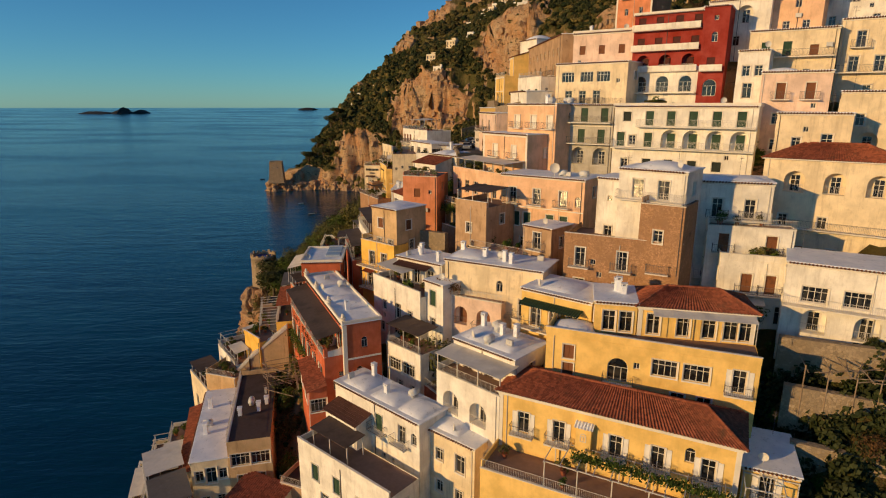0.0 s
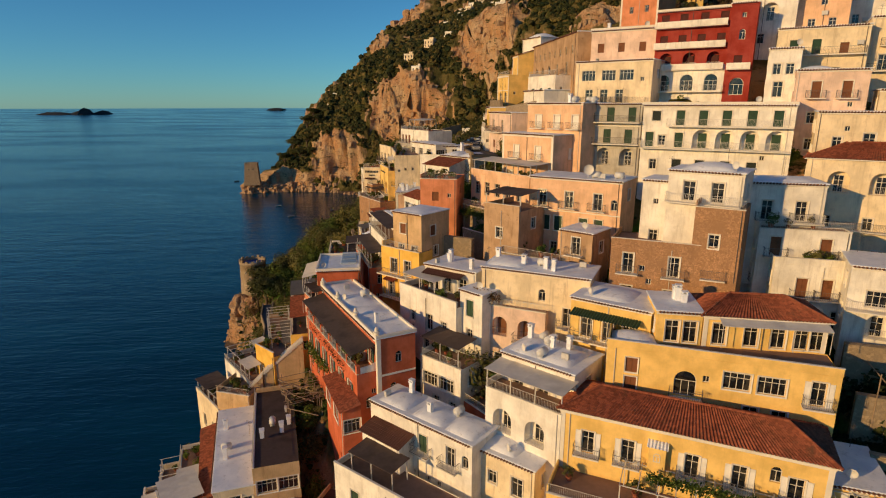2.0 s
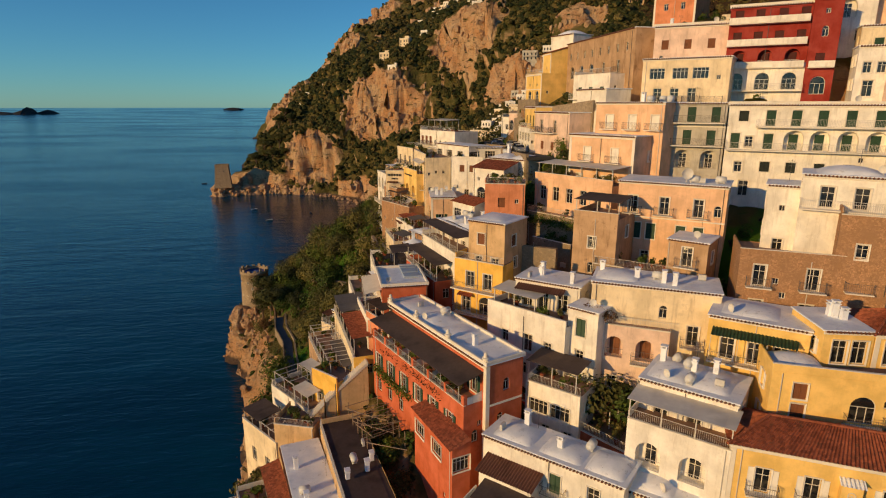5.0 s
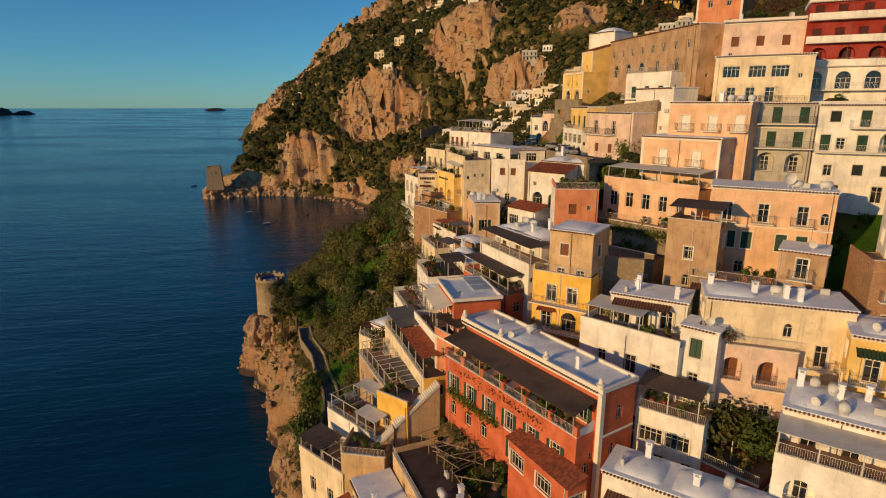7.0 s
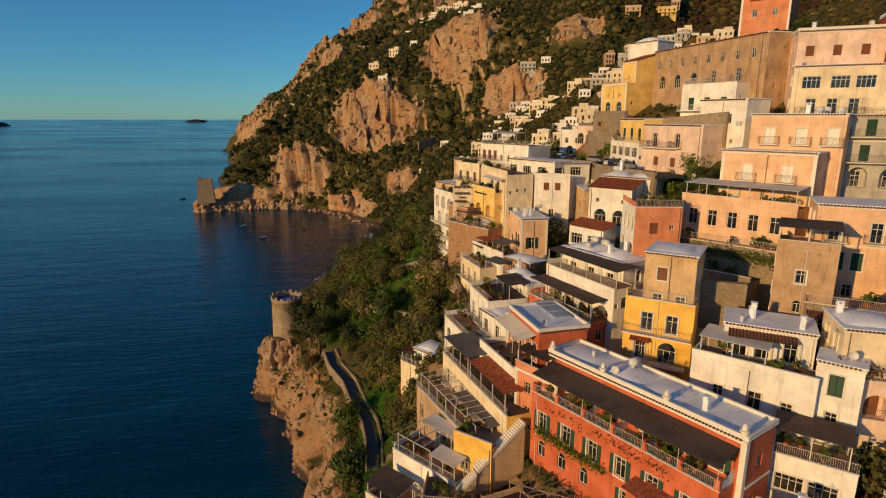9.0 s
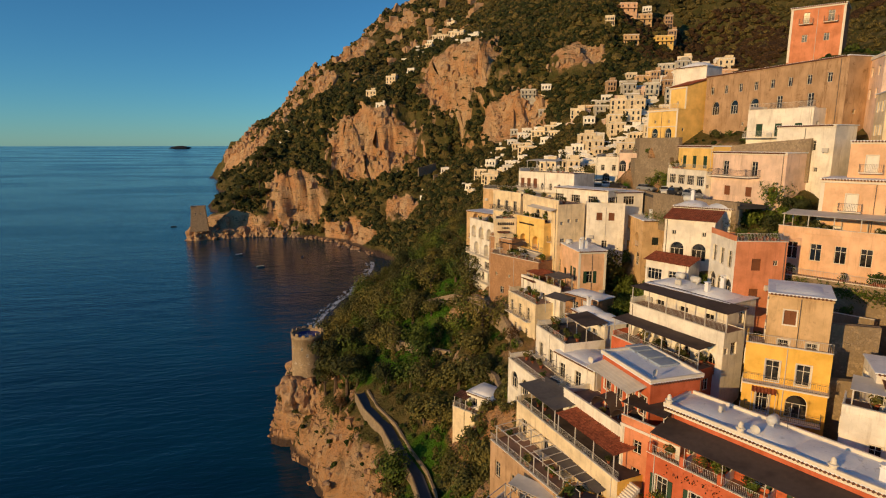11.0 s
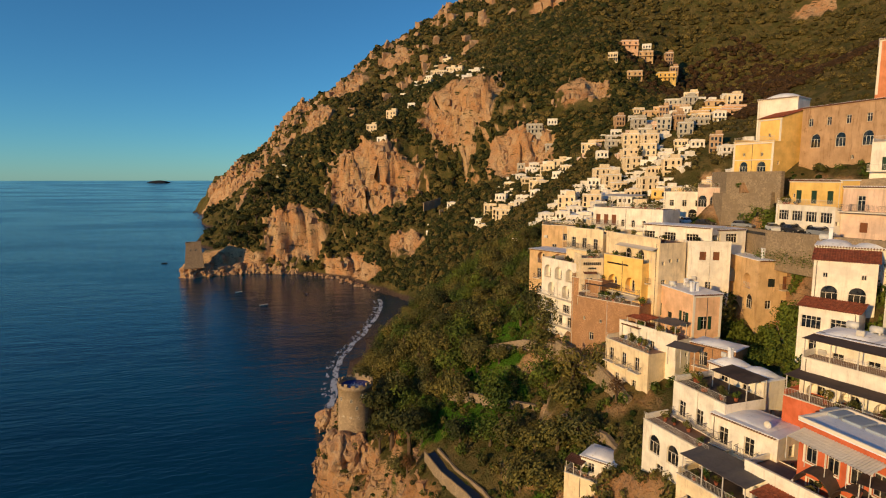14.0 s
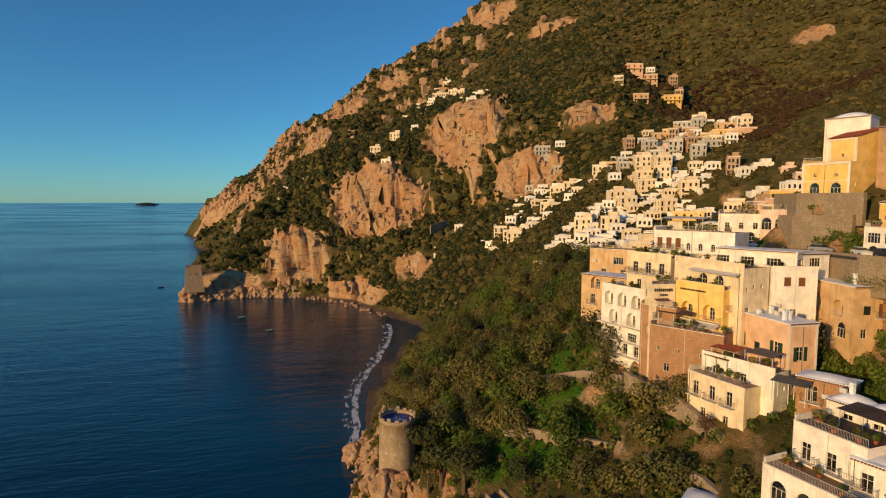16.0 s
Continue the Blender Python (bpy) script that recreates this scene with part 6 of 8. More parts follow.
        win = hang("window", cached(("frame", 0.6, 0.9, True, 2), lambda: frame_mesh(0.6, 0.9, True, 2)), root, pose(f * w, -0.74, z + 1.0))
        hang("pane", cached(("pane", 0.6, 0.9, True), lambda: pane_mesh(0.6, 0.9, True)), win)
    for k in range(s.get("dividers", 0)):
        x = w * k / max(1, s["dividers"] - 1)
        bm = bmesh.new()
        pts = [(0.0, 0.0), (3.6, 0.0), (3.6, 1.5), (2.6, 1.35), (1.6, 0.95), (0.5, 0.85), (0.0, 0.8)]
        f = bm.faces.new([bm.verts.new((0, y, z)) for y, z in pts])
        ex = bmesh.ops.extrude_face_region(bm, geom=[f])
        bmesh.ops.translate(bm, vec=(0.14, 0, 0), verts=[g for g in ex["geom"] if isinstance(g, bmesh.types.BMVert)])
        part("divider_wall", bm, WHITE(), root, "white scalloped divider wall", m=pose(min(x, w - 0.2), 0.2, zs - 0.1))
        part("pier", one_box(-0.25, -0.08, 0, 0.25, 0.42, 1.15, bevel=0.04), wall, root, m=pose(min(max(x, 0.25), w - 0.25), 0.06, zs - 0.05))
    # pipes and wall units
    if w > 4.5:
        bm = bmesh.new()
        x = w * rng.choice((0.04, 0.5, 0.96)) + rng.uniform(-0.1, 0.1)
        post(bm, x, -0.06, -0.5, zs - 0.1, 0.045)
        part("downpipe", bm, RAILW() if rng.random() < 0.5 else IRON(), root)
    for k in range(rng.choice((0, 0, 1, 2))):
        x, z = rng.uniform(0.8, w - 0.8), rng.uniform(2.5, max(2.6, zs - 2))
        if not any(h[0] - 0.6 < x < h[1] + 0.6 and h[2] - 0.9 < z < h[3] + 0.3 for h in FRONT_HOLES.get(root.name, ())):
            ob = new("air_conditioner", cached("conditioner", conditioner_mesh))
            ob.matrix_world = root.matrix_world @ pose(x, -0.2, z)
            tagged(ob, "pale air conditioner unit on a house wall", "air conditioner", group="wall units")
    if s.get("awning_left"):
        f0, f1, z, mat = s["awning_left"]
        bm = bmesh.new()
        tile_slope(bm, (f0 * d, -2.4, z - 0.3), (f1 * d, -2.4, z - 0.3), (f1 * d, -0.02, z + 0.25), (f0 * d, -0.02, z + 0.25))
        for k in range(5):
            leg = bmesh.new()
            post(leg, f0 * d + (f1 - f0) * d * k / 4, -2.3, z - 2.6, z - 0.3, 0.04)
            part("post", leg, RAILW(), root, m=pose(0, d, 0, 0, 0, -90))
        part("awning", bm, mat(), root, "sloping awning along the side", m=pose(0, d, 0, 0, 0, -90))
    for spec in (s.get("pergola"), s.get("pergola2"), s.get("pergola3")):
        if not spec:
            continue
        f0, f1, y0, y1, h, mat = spec
        x0, x1, z0 = f0 * w, f1 * w, zs - 0.1
        base = z0 if h > 0 else z0 - 3.4
        top = z0 + abs(h) if h > 0 else z0 + h
        n = max(2, int((x1 - x0) / 2.6)) + 1
        for k in range(n):
            x = x0 + 0.08 + (x1 - x0 - 0.16) * k / (n - 1)
            for y in (y0 + 0.12, y1 - 0.12):
                hang("post", cached(("pergola_post", round(top - base, 2)), lambda: one_mesh("post", one_box(-0.05, -0.05, 0, 0.05, 0.05, top - base), RAILW())), root, pose(x, y, base))
        for y in (y0 + 0.12, y1 - 0.12):
            part("beam", one_box(x0, y - 0.04, top + 0.003, x1, y + 0.04, top + 0.09), RAILW(), root)
        if mat is RAILW:
            for k in range(int((x1 - x0) / 1.5) + 1):
                hang("slat", cached(("pergola_slat", round(y1 - y0, 2)), lambda: one_mesh("slat", one_box(0, -0.15, 0, 0.07, y1 - y0 + 0.15, 0.07), RAILW())), root, pose(x0 + k * 1.5, y0, top + 0.094))
        else:
            bm = bmesh.new()
            (sheet if mat in (CANVAS, AWNING, FELT) else tile_slope)(bm, (x0 - 0.15, y0 - 0.2, top + 0.1), (x1 + 0.15, y0 - 0.2, top + 0.1), (x1 + 0.15, y1 + 0.1, top + 0.38), (x0 - 0.15, y1 + 0.1, top + 0.38))
            part("canopy", bm, mat(), root, "canopy over the terrace")
    for k in range(s.get("arched_awnings", 0)):
        bow, x0 = w * 0.6 / s["arched_awnings"], w * 0.42 + w * 0.6 / s["arched_awnings"] * k
        bm, rows = bmesh.new(), []
        for i in range(13):
            a = math.pi * i / 12
            x, z = x0 + bow / 2 * (1 - math.cos(a)), zs + 0.9 + 1.7 * math.sin(a)
            rows.append([bm.verts.new((x, y, z + dz)) for y, dz in ((0.3, -0.25), (d * 0.6, 0.1), (d * 0.6, 0.16), (0.3, -0.19))])
        for p, q in zip(rows, rows[1:]):
            for i in range(4):
                bm.faces.new((p[i], q[i], q[(i + 1) % 4], p[(i + 1) % 4]))
        bm.faces.new(rows[0][::-1]), bm.faces.new(rows[-1])
        part("arched_awning", bm, AWNING(), root, "dark arched awning", smooth=False)
        for x in (x0, x0 + bow):
            part("post", one_box(x - 0.06, 0.25, zs - 0.1, x + 0.06, 0.37, zs + 1.0), RAILW(), root)
    for k in range(s.get("clutter", 0)):
        x, y = rng.uniform(0.6, w - 0.6), rng.uniform(0.8, d - 0.6)
        kind2 = rng.choice(("chimney", "chimney", "tank", "conditioner"))
        dz = max([h * max(0, 1 - ((x - a) / rx) ** 2) * max(0, 1 - ((y - b) / ry) ** 2) for a, b, rx, ry, h in s.get("domes", ())] or [0]) ** 0.8
        m = pose(x, y, zs + 0.17 + dz * 0.8, 0, 0, rng.choice((0, 90)))
        if kind2 == "chimney":
            q = rng.randrange(3)
            hang("chimney", cached(("chimney", q), lambda: chimney_mesh(q)), root, m)
        else:
            ob = new("water_tank" if kind2 == "tank" else "air_conditioner", cached(kind2, tank_mesh if kind2 == "tank" else conditioner_mesh))
            ob.matrix_world = root.matrix_world @ m
            tagged(ob, "white cylindrical water tank on a roof" if kind2 == "tank" else "grey air conditioner unit on a roof", "water tank" if kind2 == "tank" else "air conditioner")
    if kind == "flat" and rng.random() < 0.6 and s["a"][1] < 130:
        def mast():
            bm = bmesh.new()
            post(bm, 0, 0, -0.05, 2.4, 0.02)
            for z in (1.7, 2.1, 2.3):
                box(bm, -0.5, -0.008, z, 0.5, 0.008, z + 0.016)
            for x in (-0.45, -0.25, 0.0, 0.25, 0.45):
                box(bm, x - 0.006, -0.25, 2.105, x + 0.006, 0.25, 2.117)
            return mesh_of("antenna", bm, IRON())
        ob = new("antenna", cached("mast", mast))
        ob.matrix_world = root.matrix_world @ pose(rng.uniform(0.5, w - 0.5), d - 0.5, zs + 0.16, 0, 0, rng.uniform(0, 180))
        tagged(ob, "thin television aerial on a flat roof", "antenna", group="roof aerials")
    if s.get("dish") or (kind == "flat" and rng.random() < 0.35 and s["a"][1] < 130):
        def bowl():
            bm = bmesh.new()
            rings = [[bm.verts.new((0.42 * k / 4 * math.cos(a * math.tau / 16), -0.16 * (1 - (k / 4) ** 2) * -1 - 0.16, 0.7 + 0.42 * k / 4 * math.sin(a * math.tau / 16))) for a in range(16)] for k in range(1, 5)]
            for p, q in zip(rings, rings[1:]):
                for a in range(16):
                    bm.faces.new((p[a], p[(a + 1) % 16], q[(a + 1) % 16], q[a]))
            bm.faces.new(rings[0])
            post(bm, 0, 0.05, -0.05, 0.7, 0.03)
            return mesh_of("satellite_dish", bm, plain("dish_paint", (0.66, 0.64, 0.6), 0.5))
        ob = new("satellite_dish", cached("bowl", bowl))
        k = s.get("dish", 1.0)
        ob.matrix_world = root.matrix_world @ pose(w * (0.62 if s.get("dish") else rng.uniform(0.1, 0.9)), 0.9, zs + 0.16, 0, 0, rng.uniform(-50, 30)) @ Matrix.Diagonal((k, k, k, 1))
        tagged(ob, "round pale satellite dish on a roof", "satellite dish")
    for k in range(s.get("plants", 0)):
        x, y = rng.uniform(0.5, w - 0.5), rng.uniform(0.5, min(d - 0.4, 3.0))
        p = root.matrix_world @ Vector((x, y, zs - 0.1))
        pot_plant(p.x, p.y, p.z, rng.uniform(0.8, 1.5), rng)
    return root


BUILT = {}
for i, s in enumerate(HOUSES):
    BUILT[s["key"]] = build_house(s, random.Random(100 + i))


# name signs on the hotel, as plain bars
for key, z, x0, wide, tall in (("sign_hotel", 15.1, 0.5, 0.30, 0.55), ("sign_hotel", 14.3, 1.5, 0.24, 0.32), ("hotel_loggias", 15.7, 1.0, 0.2, 0.3)):
    for k in range(9 if tall > 0.4 else 5 if key == "sign_hotel" else 20):
        part("sign_bar", one_box(x0 + k * wide * 1.3, -0.10, z, x0 + k * wide * 1.3 + wide * 0.8, -0.004, z + tall), plain("sign_paint", (0.03, 0.025, 0.02), 0.6), BUILT[key], "dark lettering shapes of a name sign")


def stair(p, q, wide, label):
    """An outdoor flight of steps on a solid stone base, from the foot p to the head q."""
    p, q = Vector(p), Vector(q)
    n = max(4, round((q.z - p.z) / 0.19))
    run = (q - p).to_2d().length
    root = tagged(new("outdoor_stair"), label, "stair")
    root.matrix_world = pose(*p, 0, 0, math.degrees(math.atan2(q.y - p.y, q.x - p.x)))
    bm = bmesh.new()
    rows = [[bm.verts.new((x, y, z)) for x, z in ((0, -3.0), (run, -3.0), (run, q.z - p.z - 0.25), (0, -0.2))] for y in (0.08, wide - 0.08)]
    bm.faces.new(rows[0]), bm.faces.new(rows[1][::-1])
    for i in range(4):
        bm.faces.new((rows[0][i], rows[1][i], rows[1][(i + 1) % 4], rows[0][(i + 1) % 4]))
    part("base", bm, OCHRE(), root)
    rise, going = (q.z - p.z) / n, run / n
    tread = mesh_of("step", one_box(0, 0, -0.3, going + 0.03, wide, rise, bevel=0.015), TRIM())
    for k in range(n):
        hang("step", tread, root, pose(k * going, 0, k * rise))
    return root


stair((-28.6, 103.2, 38.2), (-22.6, 104.4, 43.0), 1.3, "whitewashed outdoor stair beside an amber house")
stair((-31.4, 102.8, 35.4), (-28.8, 103.0, 38.0), 1.2, "short pale flight of steps between terraces")
stair((-26.6, 122.0, 40.0), (-24.6, 127.0, 44.0), 1.2, "pale outdoor stair climbing between white houses")


def finial():
    bm = bmesh.new()
    for z, r in ((0.0, 0.30), (0.55, 0.30), (0.6, 0.42), (0.72, 0.42), (0.76, 0.24), (1.15, 0.2), (1.3, 0.08)):
        rows = [bm.verts.new((r * math.cos(i * math.tau / 10), r * math.sin(i * math.tau / 10), z)) for i in range(10)]
        if z:
            for i in range(10):
                bm.faces.new((last[i], last[(i + 1) % 10], rows[(i + 1) % 10], rows[i]))
        last = rows
    bm.faces.new(last)
    return mesh_of("finial", bm, TRIM())


for x in (0.3, 7.6, 15.2, 22.7):
    hang("finial", cached("finial", finial), BUILT["red_long"], pose(x, 0.1, 13.25), "pale turned roof finial")
part("pilaster", one_box(22.6, -0.08, 0.2, 23.13, 0.45, 13.0, bevel=0.02), TRIM(), BUILT["red_long"], "pale corner pilaster")
part("string_course", one_box(23.07, 0.5, 8.2, 23.17, 4.95, 8.45, bevel=0.02), TRIM(), BUILT["red_long"])


# ---- towers, sea walls, path, beach ----
def free_spot(x, y, margin=1.0):
    """Whether (x, y) lies outside all house plots."""
    for s in HOUSES:
        dx, dy = x - s["a"][0], y - s["a"][1]
        p, q = dx * s["u"].x + dy * s["u"].y, dx * s["v"].x + dy * s["v"].y
        if -margin < p < s["w"] + margin and -margin < q < s["d"] + margin:
            return False
    return True


def round_tower(x, y, z0, z1, r):
    """A round stone watch tower with a blue tiled terrace, merlons and small windows."""
    root = tagged(new("watch_tower"), "round stone watch tower with a blue tiled terrace", "tower")
    root.matrix_world = pose(x, y, z0)
    h, n = z1 - z0, 40
    bm = bmesh.new()
    rings = []
    for k, (z, f) in enumerate(((-6, 1.12), (0, 1.06), (h * 0.5, 1.02), (h - 1.0, 1.0), (h - 0.95, 1.04), (h, 1.04), (h, 0.93), (h - 0.9, 0.93))):
        rings.append([bm.verts.new((r * f * math.cos(i * math.tau / n), r * f * math.sin(i * math.tau / n), z)) for i in range(n)])
    for a, b in zip(rings, rings[1:]):
        for i in range(n):
            bm.faces.new((a[i], a[(i + 1) % n], b[(i + 1) % n], b[i]))
    part("wall", bm, rubble("tower", (0.42, 0.32, 0.21), 2.4), root, smooth=True)
    bm = bmesh.new()
    bmesh.ops.create_circle(bm, cap_ends=True, segments=n, radius=r * 0.94, matrix=pose(0, 0, h - 0.8))
    part("terrace", bm, plain("blue_tiles", (0.012, 0.03, 0.22), 0.4, 0, 0.3, 2.5), root, "blue glazed tile floor")
    bm = bmesh.new()
    for k in range(12):
        a = k * math.tau / 12
        c, s = math.cos(a), math.sin(a)
        e = r * (0.72 if k % 2 else 0.5)
        bm.faces.new([bm.verts.new((p, q, h - 0.79)) for p, q in ((-s * 0.16, c * 0.16), (c * e, s * e), (s * 0.16, -c * 0.16))])
    part("star_inlay", bm, plain("white_tiles", (0.6, 0.62, 0.66), 0.4), root, "white star laid in the tiles")
    for k in range(14):
        a = k * math.tau / 14
        part("merlon", one_box(-0.45, -0.22, 0, 0.45, 0.22, 0.5 if k % 3 else 0.8, bevel=0.05), rubble("tower", (0.42, 0.32, 0.21), 2.4), root,
             m=pose(r * 0.985 * math.cos(a), r * 0.985 * math.sin(a), h - 0.01, 0, 0, math.degrees(a) + 90))
    for a, z in ((-110, 8.4), (-70, 9.4), (-62, 9.4), (-112, 4.0), (-88, 4.0), (-150, 8.6), (-140, 4.2), (-92, 6.6)):
        rr = r * 1.02
        win = hang("window", cached(("frame", 0.6, 0.9, True, 2), lambda: frame_mesh(0.6, 0.9, True, 2)), root,
                   pose((rr + 0.03) * math.cos(radians(a)), (rr + 0.03) * math.sin(radians(a)), z, 0, 0, a + 90))
        hang("pane", cached(("pane", 0.6, 0.9, True), lambda: pane_mesh(0.6, 0.9, True)), win)
    return root


round_tower(-57.0, 206.6, 16.2, 28.3, 4.1)


def square_tower(x, y, z0, z1, half, turn):
    """A squat tapered sea tower of stone on its rock."""
    root = tagged(new("sea_tower"), "square tapering stone tower on a sea rock", "tower")
    root.matrix_world = pose(x, y, z0, 0, 0, turn)
    h = z1 - z0
    bm = bmesh.new()
    rings = []
    for z, f in ((-4, 1.35), (0, 1.22), (h - 1.2, 1.0), (h - 1.15, 1.05), (h, 1.05), (h, 0.88), (h - 1, 0.88)):
        rings.append([bm.verts.new((sx * half * f, sy * half * f, z)) for sx, sy in ((-1, -1), (1, -1), (1, 1), (-1, 1))])
    for a, b in zip(rings, rings[1:]):
        for i in range(4):
            bm.faces.new((a[i], a[(i + 1) % 4], b[(i + 1) % 4], b[i]))
    bm.faces.new(rings[-1])
    part("wall", bm, rubble("sea_tower", (0.40, 0.30, 0.20), 1.4), root)
    for dx, z in ((-2.2, h * 0.6), (1.6, h * 0.6), (-0.4, h * 0.3)):
        win = hang("window", cached(("frame", 1.0, 1.6, True, 2), lambda: frame_mesh(1.0, 1.6, True, 2)), root, pose(dx, -half * 1.1 - 0.06, z))
        hang("pane", cached(("pane", 1.0, 1.6, True), lambda: pane_mesh(1.0, 1.6, True)), win)


def rock(name, x, y, z, r, rz, seed, label, mat):
    """A craggy rock: a broken lump with ledges."""
    bm = bmesh.new()
    bmesh.ops.create_icosphere(bm, subdivisions=4 if r > 4 else 2, radius=1)
    for v in bm.verts:
        p = v.co.copy()
        k = 0.72 + 0.3 * noise.fractal(p * 1.7 + Vector((seed, 0, 0)), 0.7, 2.1, 5) + 0.1 * noise.cell(p * 3.1 + Vector((seed, 2, 5))) + 0.12 * (noise.ridged_multi_fractal(p * 2.3 + Vector((seed, 1, 0)), 1.0, 2.2, 4, 1.0, 2.0) - 1)
        v.co = Vector((p.x * r * k, p.y * r * k, p.z * rz * (0.8 + 0.2 * k)))
    ob = new(name, mesh_of(name, bm, mat))
    ob.matrix_world = pose(x, y, z)
    return tagged(ob, label, "rock")


def rock_material():
    if "crag" not in MATS:
        n = Nodes("crag", 0.95, 0, 0.1)
        c = n.mix(n.ramp(n.noise(0.2, 6, 0.7), 0.35, 0.65), (0.40, 0.225, 0.12), (0.46, 0.33, 0.21))
        c = n.mix(n.ramp(n.noise(0.9, 6, 0.75), 0.52, 0.72), c, (0.13, 0.095, 0.07))
        n.bump(n.noise(1.0, 8, 0.75), 0.9, 0.5)
        MATS["crag"] = n.colour(c)
    return MATS["crag"]


rng = random.Random(5)
for x, y, r, rz in ((-146, 552, 13, 13), (-136, 556, 12, 11), (-124, 557, 12, 10), (-112, 559, 11, 10), (-100, 559, 11, 12), (-90, 556, 10, 10), (-78, 553, 11, 13), (-66, 549, 10, 13)):
    rock("sea_rock", x, y, -1, r, rz, x, "craggy sea rock at the foot of the headland", rock_material())
square_tower(-144.5, 551.0, 11.5, 27.2, 5.4, 8)
for k in range(46):
    u = rng.random()
    x, y = -58 + 42 * u + rng.uniform(-4, 4), 538 - 62 * u * u - 22 * u + rng.uniform(-5, 5)
    r = rng.uniform(0.9, 2.6)
    rock("boulder", x, y, 0.2, r, r * 0.7, k, "rounded boulder on the shore below the cliff", rock_material())["group"] = "shore boulders"
for x, y, z, r in ((-60.5, 202.0, 12.6, 4.6), (-56.6, 200.6, 12.4, 4.6), (-62.4, 207.0, 11.5, 4.2)):
    rock("crag", x, y, z, r, r * 1.25, x + y, "brown rock under the watch tower", rock_material())
for x, y, r in ((-62, 246, 4.6), (-59, 252, 3.0)):
    rock("sea_rock", x, y, 0.4, r, r * 1.3, x + y, "brown sea rock at the water's edge", rock_material())


def strip(name, pts, width, up, mat, label, cat, kind="structure", thick=0.25):
    """A band along a line of (x, y, z) points."""
    bm = bmesh.new()
    pts = [Vector(p) for p in pts]
    fine = []
    for a, b in zip(pts, pts[1:]):
        fine += [a.lerp(b, k / 6) for k in range(6)]
    fine.append(pts[-1])
    rows = []
    for i, p in enumerate(fine):
        d = (fine[min(i + 1, len(fine) - 1)] - fine[max(i - 1, 0)]).to_2d().normalized()
        nrm = Vector((-d.y, d.x, 0)) * width / 2
        rows.append([bm.verts.new(p - nrm + Vector((0, 0, up))), bm.verts.new(p + nrm + Vector((0, 0, up))), bm.verts.new(p + nrm + Vector((0, 0, up - thick))), bm.verts.new(p - nrm + Vector((0, 0, up - thick)))])
    for a, b in zip(rows, rows[1:]):
        for i in range(4):
            bm.faces.new((a[i], b[i], b[(i + 1) % 4], a[(i + 1) % 4]))
    bm.faces.new(rows[0]), bm.faces.new(rows[-1][::-1])
    bmesh.ops.recalc_face_normals(bm, faces=bm.faces)
    return tagged(new(name, mesh_of(name, bm, mat)), label, cat, kind=kind)


strip("footpath", WAY, 1.9, 0.7, plain("path_asphalt", (0.10, 0.10, 0.105), 0.9, 0, 0.2, 2), "grey paved cliff path", "footpath", thick=2.5)
strip("path_wall", [(x - 1.15, y, z) for x, y, z in WAY], 0.25, 1.2, STONE(), "low stone wall along the cliff path", "wall", thick=4.0)
strip("path_wall", [(x + 1.6, y, z) for x, y, z in WAY], 0.35, 1.6, STONE(), "stone retaining wall above the cliff path", "wall", thick=4.0)
for name, pts, h in (("grove", [(-27, 196, 38), (-22.5, 184, 42.5), (-19.8, 174, 44.2)], 1.5), ("grove", [(-38, 190, 31), (-32, 176, 33.5), (-26, 166, 35)], 1.3),
                     ("grove", [(-20.6, 172, 46), (-18.6, 160, 45), (-18.4, 150, 42.5)], 1.0), ("grove", [(-26, 158, 37), (-23.6, 148, 37.5), (-25, 138, 37)], 1.2),
                     ("hotel", [(-1.6, 106.6, 55.4), (3.4, 102.6, 55.6)], 4.6), ("hotel", [(-2.6, 103.0, 50), (2.6, 98.2, 50.6)], 5.0), ("garden", [(37.6, 72.0, 53.6), (52, 63.4, 54.4)], 2.4),
                     ("garden", [(36.2, 68.0, 50.4), (52, 58.6, 50.8)], 2.2), ("garden", [(34.8, 63.8, 46.8), (50, 54.6, 47.2)], 2.2), ("road", [(15.4, 158, 72.5), (15.2, 170, 72), (20, 182, 72)], 4.0), ("road", [(16.4, 157, 77), (16.0, 170, 77), (21, 180, 77)], 3.4), ("road", [(14, 152, 75), (15, 140, 75), (18, 128, 76)], 4.0),
                     ("bank", [(40, 490, 60), (24, 478, 57)], 4.0), ("bank", [(34, 470, 53), (56, 478, 58)], 3.0)):
    strip("retaining_wall", pts, 0.8, h - 1.2, STONE(), "rough stone retaining wall on the slope", "wall", thick=h + 2.5)
LANE = [(60, 232, 67), (34, 212, 67), (20, 197, 67.2), (13, 184, 67.4), (11, 172, 67.6), (13.4, 160, 67.9), (9.4, 150, 68.2), (8.4, 140, 68.4), (8.6, 128, 68.6)]
strip("road", LANE, 5.0, 0.45, plain("asphalt", (0.05, 0.05, 0.052), 0.9, 0, 0.2, 1.5), "asphalt coast road through the village", "road", thick=0.5)
strip("road_wall", [(x - 2.4, y, z) for x, y, z in LANE[2:]], 0.5, 0.95, STONE(), "stone wall carrying the coast road", "wall", thick=6.5)


